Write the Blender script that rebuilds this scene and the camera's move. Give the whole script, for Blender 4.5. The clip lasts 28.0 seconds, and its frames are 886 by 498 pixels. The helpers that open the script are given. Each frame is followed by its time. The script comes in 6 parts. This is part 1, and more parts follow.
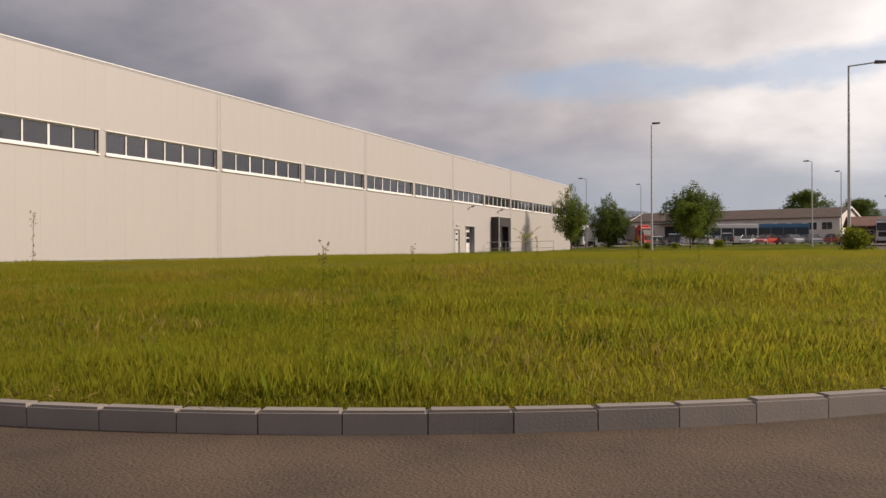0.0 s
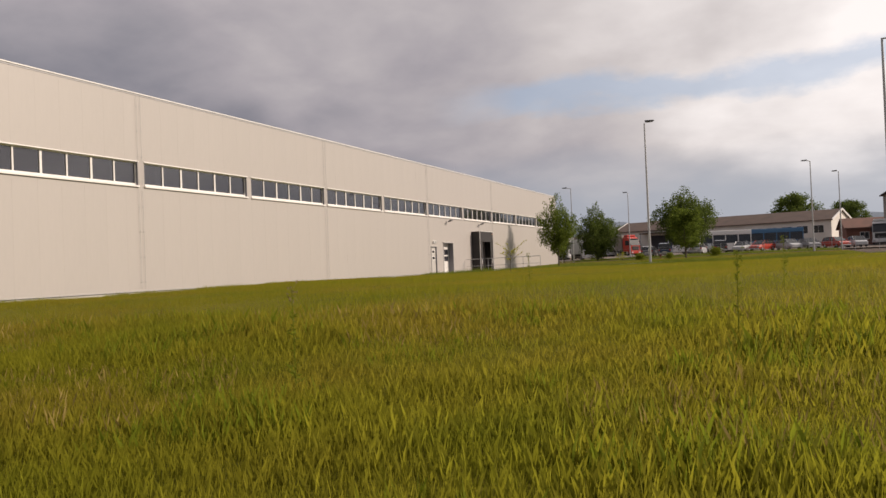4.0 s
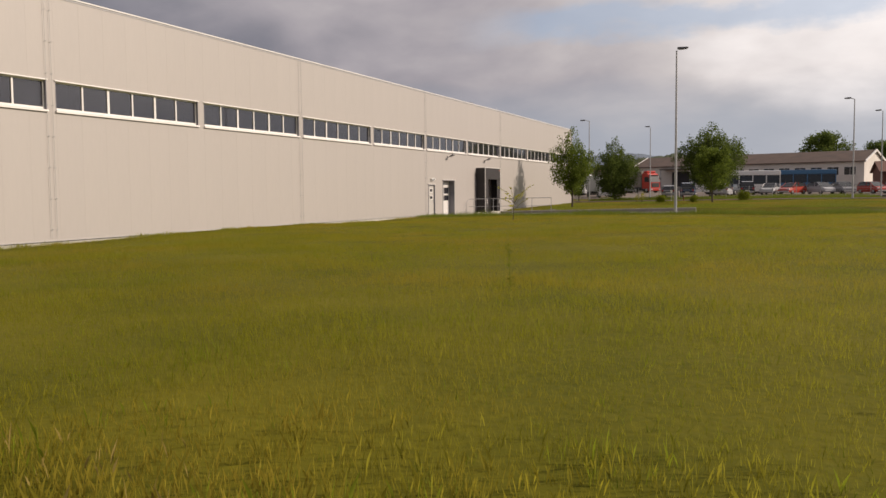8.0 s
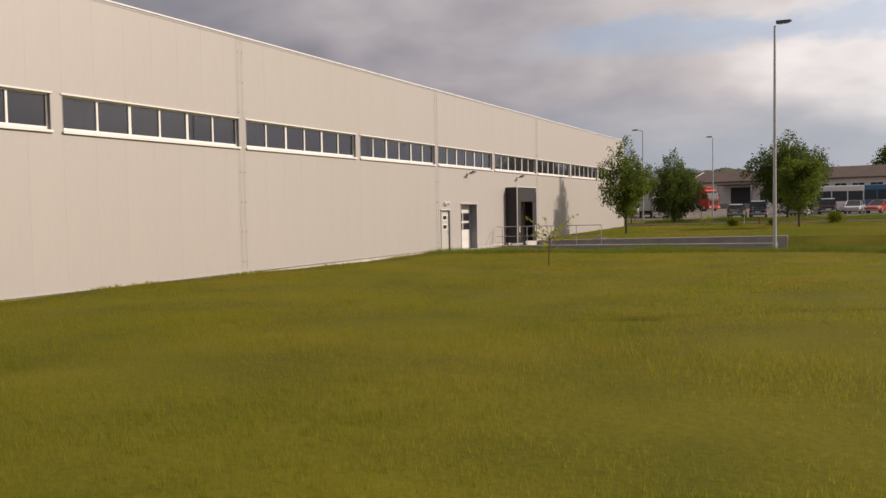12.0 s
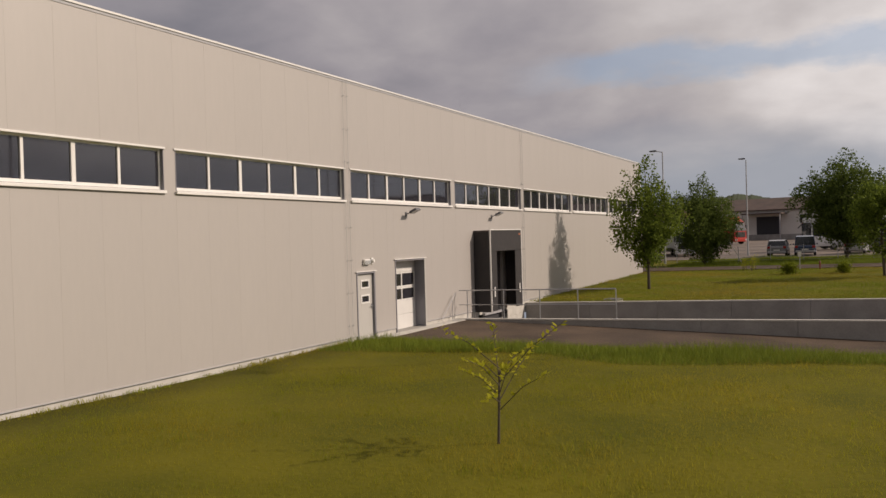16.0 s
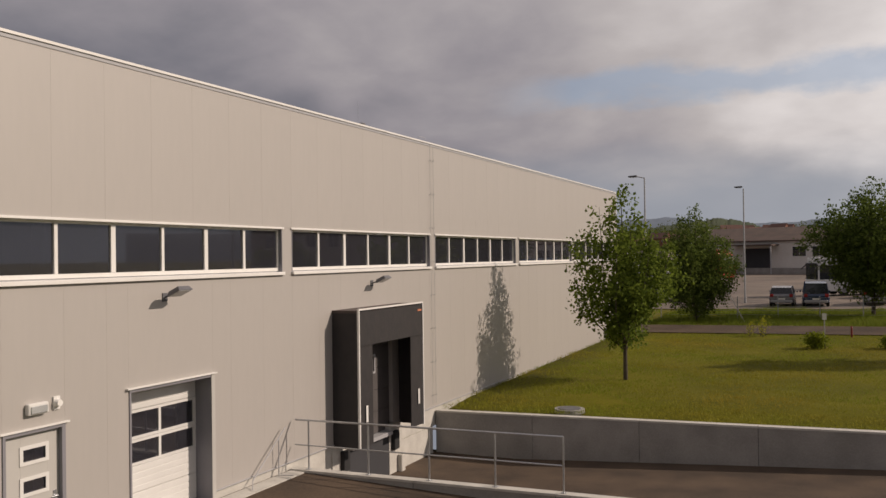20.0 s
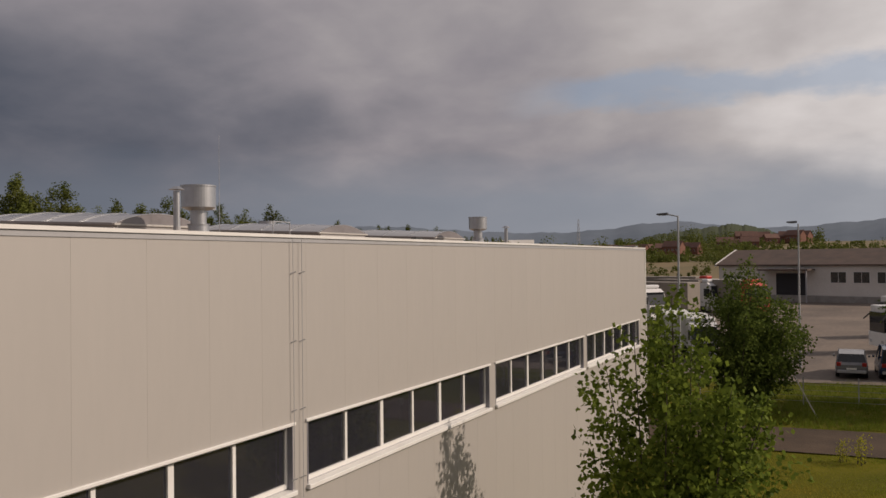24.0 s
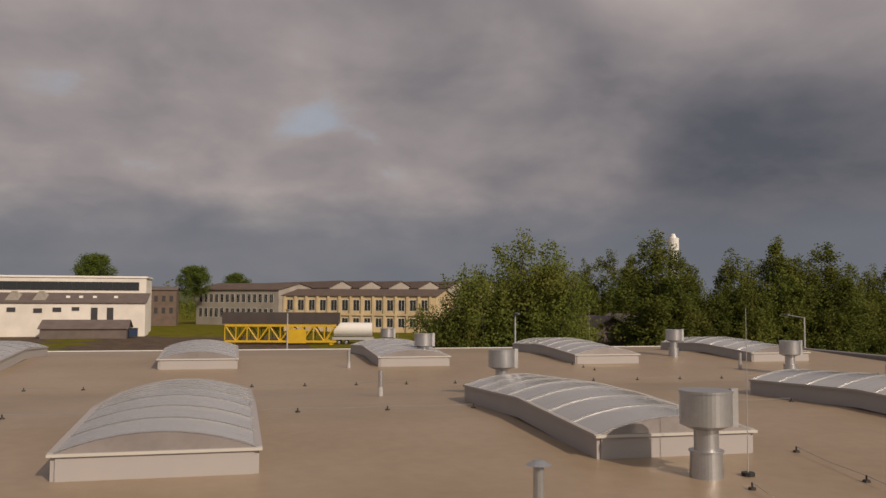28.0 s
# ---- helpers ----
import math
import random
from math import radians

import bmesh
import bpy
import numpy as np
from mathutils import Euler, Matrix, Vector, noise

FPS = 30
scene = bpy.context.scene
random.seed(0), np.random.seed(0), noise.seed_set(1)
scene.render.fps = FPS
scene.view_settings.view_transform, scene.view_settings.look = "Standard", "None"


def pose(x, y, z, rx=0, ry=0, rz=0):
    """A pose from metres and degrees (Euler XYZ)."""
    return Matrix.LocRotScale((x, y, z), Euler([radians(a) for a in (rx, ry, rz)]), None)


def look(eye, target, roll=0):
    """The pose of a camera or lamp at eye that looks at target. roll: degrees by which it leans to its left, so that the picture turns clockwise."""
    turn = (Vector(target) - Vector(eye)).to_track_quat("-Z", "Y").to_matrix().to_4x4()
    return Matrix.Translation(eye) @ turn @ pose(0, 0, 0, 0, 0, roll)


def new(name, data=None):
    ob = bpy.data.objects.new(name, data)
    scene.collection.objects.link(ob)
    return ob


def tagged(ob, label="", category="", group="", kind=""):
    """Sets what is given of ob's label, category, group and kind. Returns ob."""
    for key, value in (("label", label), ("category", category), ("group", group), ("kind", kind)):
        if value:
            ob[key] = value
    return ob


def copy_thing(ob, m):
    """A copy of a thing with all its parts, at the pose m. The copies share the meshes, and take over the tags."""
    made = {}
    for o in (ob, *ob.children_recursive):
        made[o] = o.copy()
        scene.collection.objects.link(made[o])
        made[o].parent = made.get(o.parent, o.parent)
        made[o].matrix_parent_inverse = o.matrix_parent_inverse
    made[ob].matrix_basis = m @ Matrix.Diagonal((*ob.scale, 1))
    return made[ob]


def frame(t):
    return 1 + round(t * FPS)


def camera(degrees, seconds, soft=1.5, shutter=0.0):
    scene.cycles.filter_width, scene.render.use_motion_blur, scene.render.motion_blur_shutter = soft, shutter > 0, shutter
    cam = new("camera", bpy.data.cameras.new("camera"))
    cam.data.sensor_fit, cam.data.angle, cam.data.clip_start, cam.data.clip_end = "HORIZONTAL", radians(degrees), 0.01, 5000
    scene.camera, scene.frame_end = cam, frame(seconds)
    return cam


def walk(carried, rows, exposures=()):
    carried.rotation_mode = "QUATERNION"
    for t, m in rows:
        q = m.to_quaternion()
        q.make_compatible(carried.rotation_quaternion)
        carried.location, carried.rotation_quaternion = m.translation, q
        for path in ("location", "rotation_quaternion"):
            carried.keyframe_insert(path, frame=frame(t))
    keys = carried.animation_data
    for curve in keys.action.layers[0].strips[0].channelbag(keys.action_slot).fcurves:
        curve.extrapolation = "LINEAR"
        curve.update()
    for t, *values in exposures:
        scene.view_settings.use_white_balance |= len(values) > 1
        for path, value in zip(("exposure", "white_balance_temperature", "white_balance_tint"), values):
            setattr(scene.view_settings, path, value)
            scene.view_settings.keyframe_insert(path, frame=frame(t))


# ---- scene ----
cam = camera(54.6, 28.0)
PATH = [
    (0, (25.616, -64.079, 0.549), (24.850, -62.231, 0.548), -0.20),
    (0.5, (25.290, -63.265, 0.531), (24.531, -61.415, 0.539), -0.19),
    (1, (24.970, -62.453, 0.516), (24.217, -60.600, 0.534), -0.19),
    (1.5, (24.660, -61.647, 0.509), (23.911, -59.793, 0.530), -0.61),
    (2, (24.370, -60.852, 0.515), (23.612, -59.001, 0.538), -1.89),
    (2.5, (24.110, -60.062, 0.536), (23.356, -58.210, 0.559), -2.30),
    (3, (23.888, -59.273, 0.572), (23.147, -57.415, 0.595), -2.20),
    (3.5, (23.707, -58.484, 0.629), (22.980, -56.621, 0.668), -2.54),
    (5.5, (23.131, -55.336, 0.959), (22.382, -53.482, 0.985), -0.56),
    (6, (22.987, -54.556, 1.068), (22.222, -52.708, 1.072), -0.55),
    (6.5, (22.830, -53.768, 1.197), (22.064, -51.920, 1.179), -0.87),
    (7, (22.651, -52.946, 1.337), (21.887, -51.099, 1.281), -0.90),
    (7.5, (22.443, -52.062, 1.477), (21.682, -50.215, 1.383), -0.84),
    (8, (22.199, -51.082, 1.608), (21.436, -49.238, 1.476), -0.56),
    (8.5, (21.913, -49.979, 1.722), (21.142, -48.138, 1.584), -0.82),
    (9, (21.580, -48.733, 1.816), (20.801, -46.897, 1.659), -0.92),
    (9.5, (21.197, -47.334, 1.889), (20.405, -45.505, 1.720), -0.70),
    (10, (20.757, -45.791, 1.946), (19.944, -43.971, 1.785), -0.17),
    (10.5, (20.260, -44.120, 1.996), (19.420, -42.311, 1.842), -0.09),
    (11, (19.710, -42.342, 2.043), (18.857, -40.538, 1.904), 0.12),
    (11.5, (19.122, -40.479, 2.093), (18.266, -38.675, 1.985), 0.18),
    (12, (18.514, -38.555, 2.149), (17.656, -36.751, 2.057), -1.00),
    (12.5, (17.907, -36.599, 2.213), (17.048, -34.795, 2.125), -1.49),
    (14.5, (15.558, -28.626, 2.552), (14.688, -26.825, 2.536), -3.28),
    (15, (15.028, -26.597, 2.690), (14.162, -24.795, 2.656), -3.03),
    (15.5, (14.550, -24.551, 2.873), (13.682, -22.749, 2.845), -2.33),
    (16, (14.114, -22.513, 3.087), (13.235, -20.717, 3.064), -1.64),
    (16.5, (13.704, -20.517, 3.316), (12.825, -18.720, 3.314), -1.72),
    (17, (13.312, -18.590, 3.540), (12.443, -16.788, 3.553), -1.73),
    (17.5, (12.944, -16.746, 3.742), (12.075, -14.945, 3.753), -1.28),
    (18, (12.583, -14.996, 3.929), (11.716, -13.194, 3.944), -0.66),
    (18.5, (12.223, -13.321, 4.108), (11.347, -11.523, 4.120), -0.70),
    (19, (11.858, -11.692, 4.280), (10.990, -9.891, 4.319), -1.17),
    (19.5, (11.477, -10.083, 4.452), (10.625, -8.274, 4.472), -0.90),
    (20, (11.066, -8.484, 4.634), (10.230, -6.667, 4.653), -0.79),
    (20.5, (10.615, -6.896, 4.832), (9.786, -5.076, 4.832), -0.92),
    (22.5, (8.696, -0.490, 5.855), (7.841, 1.318, 5.820), -1.85),
    (23, (8.241, 1.115, 6.329), (7.383, 2.922, 6.345), -2.50),
    (23.5, (7.806, 2.713, 6.983), (6.955, 4.524, 6.994), -1.47),
    (24, (7.361, 4.287, 7.681), (6.503, 6.093, 7.706), -0.61),
    (24.5, (6.985, 5.823, 8.280), (6.112, 7.622, 8.340), -0.14),
    (25, (6.682, 7.238, 8.737), (5.793, 9.024, 8.885), -0.14),
    (25.5, (6.414, 8.465, 9.066), (5.512, 10.236, 9.291), 0.38),
    (26, (6.188, 9.502, 9.352), (5.248, 11.249, 9.603), 1.32),
    (26.5, (5.982, 10.333, 9.635), (4.820, 11.942, 9.877), 1.13),
    (27, (5.817, 11.000, 9.935), (4.366, 12.361, 10.140), 1.41),
    (27.5, (5.723, 11.568, 10.246), (3.975, 12.527, 10.409), 1.01),
    (28, (5.651, 12.029, 10.499), (3.711, 12.501, 10.616), 0.30),
]
walk(cam, [(t, look(e, g, r)) for t, e, g, r in PATH],
     [(0, 0.25, 6500, 14), (8, 0.2, 6500, 14), (11, 0.22, 6500, 14), (14, 0.05, 6500, 14), (19, -0.15, 6500, 14), (22.5, -0.19, 6500, 14), (24, -0.29, 6500, 14), (26, -0.35, 6550, 14), (27, -0.32, 6900, 14), (28, -0.23, 6980, 14)])

# ---- light ----
SUN_DIR = Vector((1.0, 0.43, 0.655)).normalized()
world = bpy.data.worlds.new("sky")
scene.world = world
world.use_nodes = True


def build_sky():
    nt = world.node_tree
    nt.nodes.clear()
    N, L = nt.nodes.new, nt.links.new
    outp, bg = N("ShaderNodeOutputWorld"), N("ShaderNodeBackground")
    sky = N("ShaderNodeTexSky")
    sky.sky_type, sky.sun_disc = "NISHITA", False
    sky.sun_elevation = math.asin(SUN_DIR.z)
    sky.sun_rotation = math.atan2(SUN_DIR.x, SUN_DIR.y)
    tc = N("ShaderNodeTexCoord")
    sep = N("ShaderNodeSeparateXYZ")
    L(tc.outputs["Generated"], sep.inputs[0])

    def mth(op, a, b=None, clamp=False):
        n = N("ShaderNodeMath")
        n.operation, n.use_clamp = op, clamp
        for i, v in enumerate((a, b)):
            if v is None:
                continue
            if isinstance(v, (int, float)):
                n.inputs[i].default_value = v
            else:
                L(v, n.inputs[i])
        return n.outputs[0]

    def ramp(fac, stops):
        n = N("ShaderNodeValToRGB")
        e = n.color_ramp.elements
        while len(e) < len(stops):
            e.new(0.5)
        for s, (p, c) in zip(e, stops):
            s.position, s.color = p, (*c, 1) if isinstance(c, tuple) else (c, c, c, 1)
        L(fac, n.inputs[0])
        return n.outputs[0]

    def mix(fac, a, b, mode="MIX"):
        n = N("ShaderNodeMix")
        n.data_type, n.blend_type = "RGBA", mode
        for sock, v in ((n.inputs[0], fac), (n.inputs[6], a), (n.inputs[7], b)):
            if isinstance(v, (int, float)):
                sock.default_value = v
            elif isinstance(v, tuple):
                sock.default_value = (*v, 1)
            else:
                L(v, sock)
        return n.outputs[2]

    # the cloud deck as a flat sheet overhead: directions over their height
    up = mth("MAXIMUM", sep.outputs[2], 0.0)
    den = mth("ADD", up, 0.34)
    com = N("ShaderNodeCombineXYZ")
    L(mth("DIVIDE", sep.outputs[0], den), com.inputs[0])
    L(mth("DIVIDE", sep.outputs[1], den), com.inputs[1])
    big, small, wisp = N("ShaderNodeTexNoise"), N("ShaderNodeTexNoise"), N("ShaderNodeTexNoise")
    for n, s, d, r in ((big, 0.9, 4, 0.45), (small, 3.4, 6, 0.5), (wisp, 2.0, 6, 0.6)):
        n.inputs["Scale"].default_value, n.inputs["Detail"].default_value, n.inputs["Roughness"].default_value = s, d, r
        L(com.outputs[0], n.inputs["Vector"])
    small.inputs["Distortion"].default_value = 0.15
    def lobe(az, el, width):
        """1 towards that bearing (degrees west of north) and height, falling off round it."""
        d = Vector((-math.sin(radians(az)) * math.cos(radians(el)), math.cos(radians(az)) * math.cos(radians(el)), math.sin(radians(el))))
        n = N("ShaderNodeVectorMath")
        n.operation = "DOT_PRODUCT"
        L(tc.outputs["Generated"], n.inputs[0])
        n.inputs[1].default_value = d
        r = N("ShaderNodeMapRange")
        r.interpolation_type = "SMOOTHSTEP"
        r.inputs[1].default_value, r.inputs[2].default_value = math.cos(radians(width)), 1.0
        L(n.outputs["Value"], r.inputs[0])
        return r.outputs[0]

    tone = mth("ADD", mth("MULTIPLY", big.outputs["Fac"], 0.22), mth("MULTIPLY", small.outputs["Fac"], 0.34))
    tone = mth("ADD", tone, 0.235)
    for az, el, width, k in ((-18, 16, 42, 0.25), (-60, 25, 70, 0.20), (38, 14, 17, 0.035), (40, 7, 9, -0.08), (52, 6, 14, -0.12), (84, 31, 16, -0.19), (50, 20, 18, -0.03), (57, 8, 11, -0.05), (70, 25, 14, 0.07), (58, 21, 10, 0.06), (70, 24, 13, -0.08), (74, 14, 12, -0.04), (40, 17, 10, 0.02), (61, 11, 10, -0.04), (60, 22, 9, 0.04), (26, 15, 10, 0.01), (97, 13, 26, 0.05), (20, 24, 20, 0.05)):
        tone = mth("ADD", tone, mth("MULTIPLY", lobe(az, el, width), k))
    cloud = ramp(tone, ((0.16, (0.080, 0.092, 0.118)), (0.30, (0.106, 0.119, 0.150)), (0.42, (0.195, 0.196, 0.222)), (0.54, (0.336, 0.316, 0.332)),
                        (0.68, (0.52, 0.488, 0.472)), (0.86, (0.86, 0.82, 0.78))))
    # lower band of even blue-grey murk
    light = lobe(-18, 8, 75)
    murk = ramp(mth("ADD", sep.outputs[2], mth("MULTIPLY", mth("SUBTRACT", small.outputs["Fac"], 0.5), 0.06)), ((0.0, 1.0), (0.07, 0.9), (0.128, 0.0)))
    haze = mix(light, (0.16, 0.185, 0.225), (0.335, 0.368, 0.412))
    cloud = mix(mth("MULTIPLY", murk, 0.88), cloud, haze)
    # a torn strip of blue in the north, small holes in the west
    wob = mth("ADD", sep.outputs[2], mth("MULTIPLY", mth("SUBTRACT", wisp.outputs["Fac"], 0.5), 0.11))
    wob = mth("ADD", wob, mth("MULTIPLY", sep.outputs[0], -0.02))
    strip = ramp(wob, ((0.172, 0.0), (0.186, 1.0), (0.200, 1.0), (0.214, 0.0)))
    strip = mth("MULTIPLY", strip, ramp(lobe(-14, 11, 36), ((0.0, 0.0), (0.25, 1.0))))
    hole = ramp(small.outputs["Fac"], ((0.56, 0.0), (0.66, 0.85)))
    hole = mth("MULTIPLY", hole, mth("MAXIMUM", lobe(97, 12.5, 7), lobe(84, 12, 7)))
    gap = mth("MULTIPLY", mth("MAXIMUM", strip, hole), 0.58)
    blue = mix(0.5, mix(1.0, sky.outputs[0], (0.10, 0.10, 0.10), "MULTIPLY"), (0.36, 0.46, 0.60))
    L(mix(gap, cloud, blue), bg.inputs[0])
    bg.inputs[1].default_value = 1.0
    L(bg.outputs[0], outp.inputs[0])


build_sky()
sun = new("sun", bpy.data.lights.new("sun", "SUN"))
sun.data.energy, sun.data.angle, sun.data.color = 3.65, radians(0.6), (1.0, 0.85, 0.70)
sun.matrix_world = look(SUN_DIR * 200, (0, 0, 0))


# ---- materials ----
def material(name, colour, rough=0.7, metal=0.0, second=None, scale=3.0, fine=40.0, amount=0.5, bump=0.0, bump_scale=None,
             per_piece=0.0, stretch=(1, 1, 1), gloss_noise=0.0, space="Object", spec=0.5):
    """Two colours mixed by noise at two scales, with relief and a small change from piece to piece."""
    m = bpy.data.materials.new(name)
    m.use_nodes = True
    nt = m.node_tree
    N, L = nt.nodes.new, nt.links.new
    b = nt.nodes["Principled BSDF"]
    b.inputs["Roughness"].default_value, b.inputs["Metallic"].default_value = rough, metal
    b.inputs["Specular IOR Level"].default_value = spec
    tc, mp = N("ShaderNodeTexCoord"), N("ShaderNodeMapping")
    L(tc.outputs[space], mp.inputs[0])
    mp.inputs["Scale"].default_value = stretch
    n1, n2 = N("ShaderNodeTexNoise"), N("ShaderNodeTexNoise")
    for n, s, d in ((n1, scale, 4), (n2, fine, 3)):
        n.inputs["Scale"].default_value, n.inputs["Detail"].default_value = s, d
        L(mp.outputs[0], n.inputs["Vector"])
    add = N("ShaderNodeMath")
    add.operation = "MULTIPLY_ADD"
    L(n2.outputs["Fac"], add.inputs[0])
    add.inputs[1].default_value = 0.5
    L(n1.outputs["Fac"], add.inputs[2])
    rg = N("ShaderNodeMapRange")
    rg.inputs[1].default_value, rg.inputs[2].default_value = 0.55, 0.95
    L(add.outputs[0], rg.inputs[0])
    mx = N("ShaderNodeMix")
    mx.data_type = "RGBA"
    sc = N("ShaderNodeMath")
    sc.operation = "MULTIPLY"
    L(rg.outputs[0], sc.inputs[0])
    sc.inputs[1].default_value = amount
    L(sc.outputs[0], mx.inputs[0])
    second = second or tuple(c * 0.7 for c in colour)
    mx.inputs[6].default_value, mx.inputs[7].default_value = (*colour, 1), (*second, 1)
    colour_out = mx.outputs[2]
    if per_piece:
        oi, hs = N("ShaderNodeObjectInfo"), N("ShaderNodeHueSaturation")
        mr = N("ShaderNodeMapRange")
        mr.inputs[3].default_value, mr.inputs[4].default_value = 1 - per_piece, 1 + per_piece
        L(oi.outputs["Random"], mr.inputs[0])
        L(mr.outputs[0], hs.inputs["Value"])
        L(colour_out, hs.inputs["Color"])
        colour_out = hs.outputs[0]
    L(colour_out, b.inputs["Base Color"])
    if gloss_noise:
        gr = N("ShaderNodeMapRange")
        gr.inputs[3].default_value, gr.inputs[4].default_value = max(0.02, rough - gloss_noise), min(1, rough + gloss_noise)
        L(n1.outputs["Fac"], gr.inputs[0])
        L(gr.outputs[0], b.inputs["Roughness"])
    if bump:
        n3, bp = N("ShaderNodeTexNoise"), N("ShaderNodeBump")
        n3.inputs["Scale"].default_value, n3.inputs["Detail"].default_value = bump_scale or fine, 3
        L(mp.outputs[0], n3.inputs["Vector"])
        bp.inputs["Strength"].default_value, bp.inputs["Distance"].default_value = bump, 0.02
        L(n3.outputs["Fac"], bp.inputs["Height"])
        L(bp.outputs[0], b.inputs["Normal"])
    return m


def leafy(name, dark, light, translucency=0.35, rough=0.6, patch=None, patch_scale=0.12, patch2=None, upright=0.0, per_tree=0.0):
    """Leaves and blades: colour by island and by patches of ground, some light let through."""
    m = bpy.data.materials.new(name)
    m.use_nodes = True
    nt = m.node_tree
    N, L = nt.nodes.new, nt.links.new
    b, outp = nt.nodes["Principled BSDF"], nt.nodes["Material Output"]
    b.inputs["Roughness"].default_value = rough
    b.inputs["Specular IOR Level"].default_value = 0.05
    ge, mx = N("ShaderNodeNewGeometry"), N("ShaderNodeMix")
    mx.data_type = "RGBA"
    L(ge.outputs["Random Per Island"], mx.inputs[0])
    mx.inputs[6].default_value, mx.inputs[7].default_value = (*dark, 1), (*light, 1)
    colour = mx.outputs[2]
    if patch:
        tc = N("ShaderNodeTexCoord")
        for pc, ps, lo, hi in ((patch, patch_scale, 0.42, 0.66), (patch2, patch_scale * 2.7, 0.5, 0.72)):
            if not pc:
                continue
            nz, rg, m2 = N("ShaderNodeTexNoise"), N("ShaderNodeMapRange"), N("ShaderNodeMix")
            nz.inputs["Scale"].default_value, nz.inputs["Detail"].default_value = ps, 5
            L(tc.outputs["Object"], nz.inputs["Vector"])
            rg.inputs[1].default_value, rg.inputs[2].default_value, rg.inputs[4].default_value = lo, hi, 0.8
            L(nz.outputs["Fac"], rg.inputs[0])
            m2.data_type = "RGBA"
            L(rg.outputs[0], m2.inputs[0])
            L(colour, m2.inputs[6])
            m2.inputs[7].default_value = (*pc, 1)
            colour = m2.outputs[2]
    if per_tree:
        oi, hs, mr = N("ShaderNodeObjectInfo"), N("ShaderNodeHueSaturation"), N("ShaderNodeMapRange")
        mr.inputs[3].default_value, mr.inputs[4].default_value = 1 - per_tree, 1 + per_tree
        L(oi.outputs["Random"], mr.inputs[0])
        L(mr.outputs[0], hs.inputs["Value"])
        L(colour, hs.inputs["Color"])
        colour = hs.outputs[0]
    L(colour, b.inputs["Base Color"])
    tr, ms = N("ShaderNodeBsdfTranslucent"), N("ShaderNodeMixShader")
    if upright:
        # a thick sward takes the light as a soft level surface
        va, vn = N("ShaderNodeVectorMath"), N("ShaderNodeVectorMath")
        va.operation, vn.operation = "ADD", "NORMALIZE"
        L(ge.outputs["Normal"], va.inputs[0])
        va.inputs[1].default_value = (0, 0, upright)
        L(va.outputs[0], vn.inputs[0])
        L(vn.outputs[0], b.inputs["Normal"])
    L(colour, tr.inputs[0])
    ms.inputs[0].default_value = translucency
    L(b.outputs[0], ms.inputs[1])
    L(tr.outputs[0], ms.inputs[2])
    L(ms.outputs[0], outp.inputs[0])
    return m


def glassy(name, tint, rough=0.03, trans=0.85):
    m = material(name, tint, rough, amount=0.2)
    b = m.node_tree.nodes["Principled BSDF"]
    b.inputs["Transmission Weight"].default_value, b.inputs["IOR"].default_value = trans, 1.5
    return m


M_PANEL = material("panel_paint", (0.408, 0.382, 0.353), 0.52, second=(0.37, 0.348, 0.324), scale=0.5, fine=9, amount=0.55, spec=1.0,
                   per_piece=0.008, stretch=(1, 1, 0.25), bump=0.04, bump_scale=1.5, gloss_noise=0.05)
M_WHITE = material("white_trim", (0.80, 0.79, 0.76), 0.4, second=(0.68, 0.66, 0.62), scale=2, amount=0.5)
M_GREYMET = material("grey_trim", (0.42, 0.42, 0.43), 0.4, second=(0.33, 0.33, 0.34), scale=4, amount=0.5)
M_UPSTAND = material("membrane_upstand", (0.20, 0.195, 0.205), 0.6, second=(0.15, 0.145, 0.15), scale=1.0, fine=8, amount=0.7)
M_GALV = material("galvanised", (0.55, 0.56, 0.57), 0.38, 0.85, second=(0.40, 0.41, 0.43), scale=5, fine=60, amount=0.7, gloss_noise=0.12)
M_STEEL = material("painted_steel", (0.50, 0.51, 0.52), 0.45, 0.3, second=(0.38, 0.38, 0.38), scale=6, amount=0.6)
M_CONC = material("concrete", (0.36, 0.345, 0.32), 0.9, second=(0.24, 0.23, 0.21), scale=1.3, fine=25, amount=0.8, bump=0.25, bump_scale=30)
M_PLINTH = material("plinth", (0.58, 0.56, 0.51), 0.85, second=(0.42, 0.40, 0.36), scale=2, fine=30, amount=0.7, bump=0.15)
M_KERB = material("kerb_concrete", (0.265, 0.232, 0.202), 0.9, second=(0.2, 0.185, 0.17), scale=4, fine=60, amount=0.6, bump=0.12, bump_scale=50, per_piece=0.12)
M_ASPH = material("asphalt", (0.122, 0.087, 0.060), 0.9, second=(0.066, 0.050, 0.038), scale=0.9, fine=38, amount=1.0, bump=0.7, bump_scale=48, gloss_noise=0.06, spec=0.25)
M_ASPH2 = material("worn_asphalt", (0.122, 0.087, 0.060), 0.9, second=(0.060, 0.045, 0.034), scale=0.45, fine=16, amount=1.0, bump=0.6, bump_scale=45, spec=0.2)
M_YARD = material("dusty_yard", (0.22, 0.175, 0.138), 0.9, second=(0.10, 0.082, 0.068), scale=0.12, fine=3, amount=0.9, bump=0.4, bump_scale=30)
M_SOIL = material("turf", (0.142, 0.128, 0.008), 0.95, second=(0.080, 0.083, 0.006), scale=0.35, fine=14, amount=0.95, bump=0.7, bump_scale=9, spec=0.1)
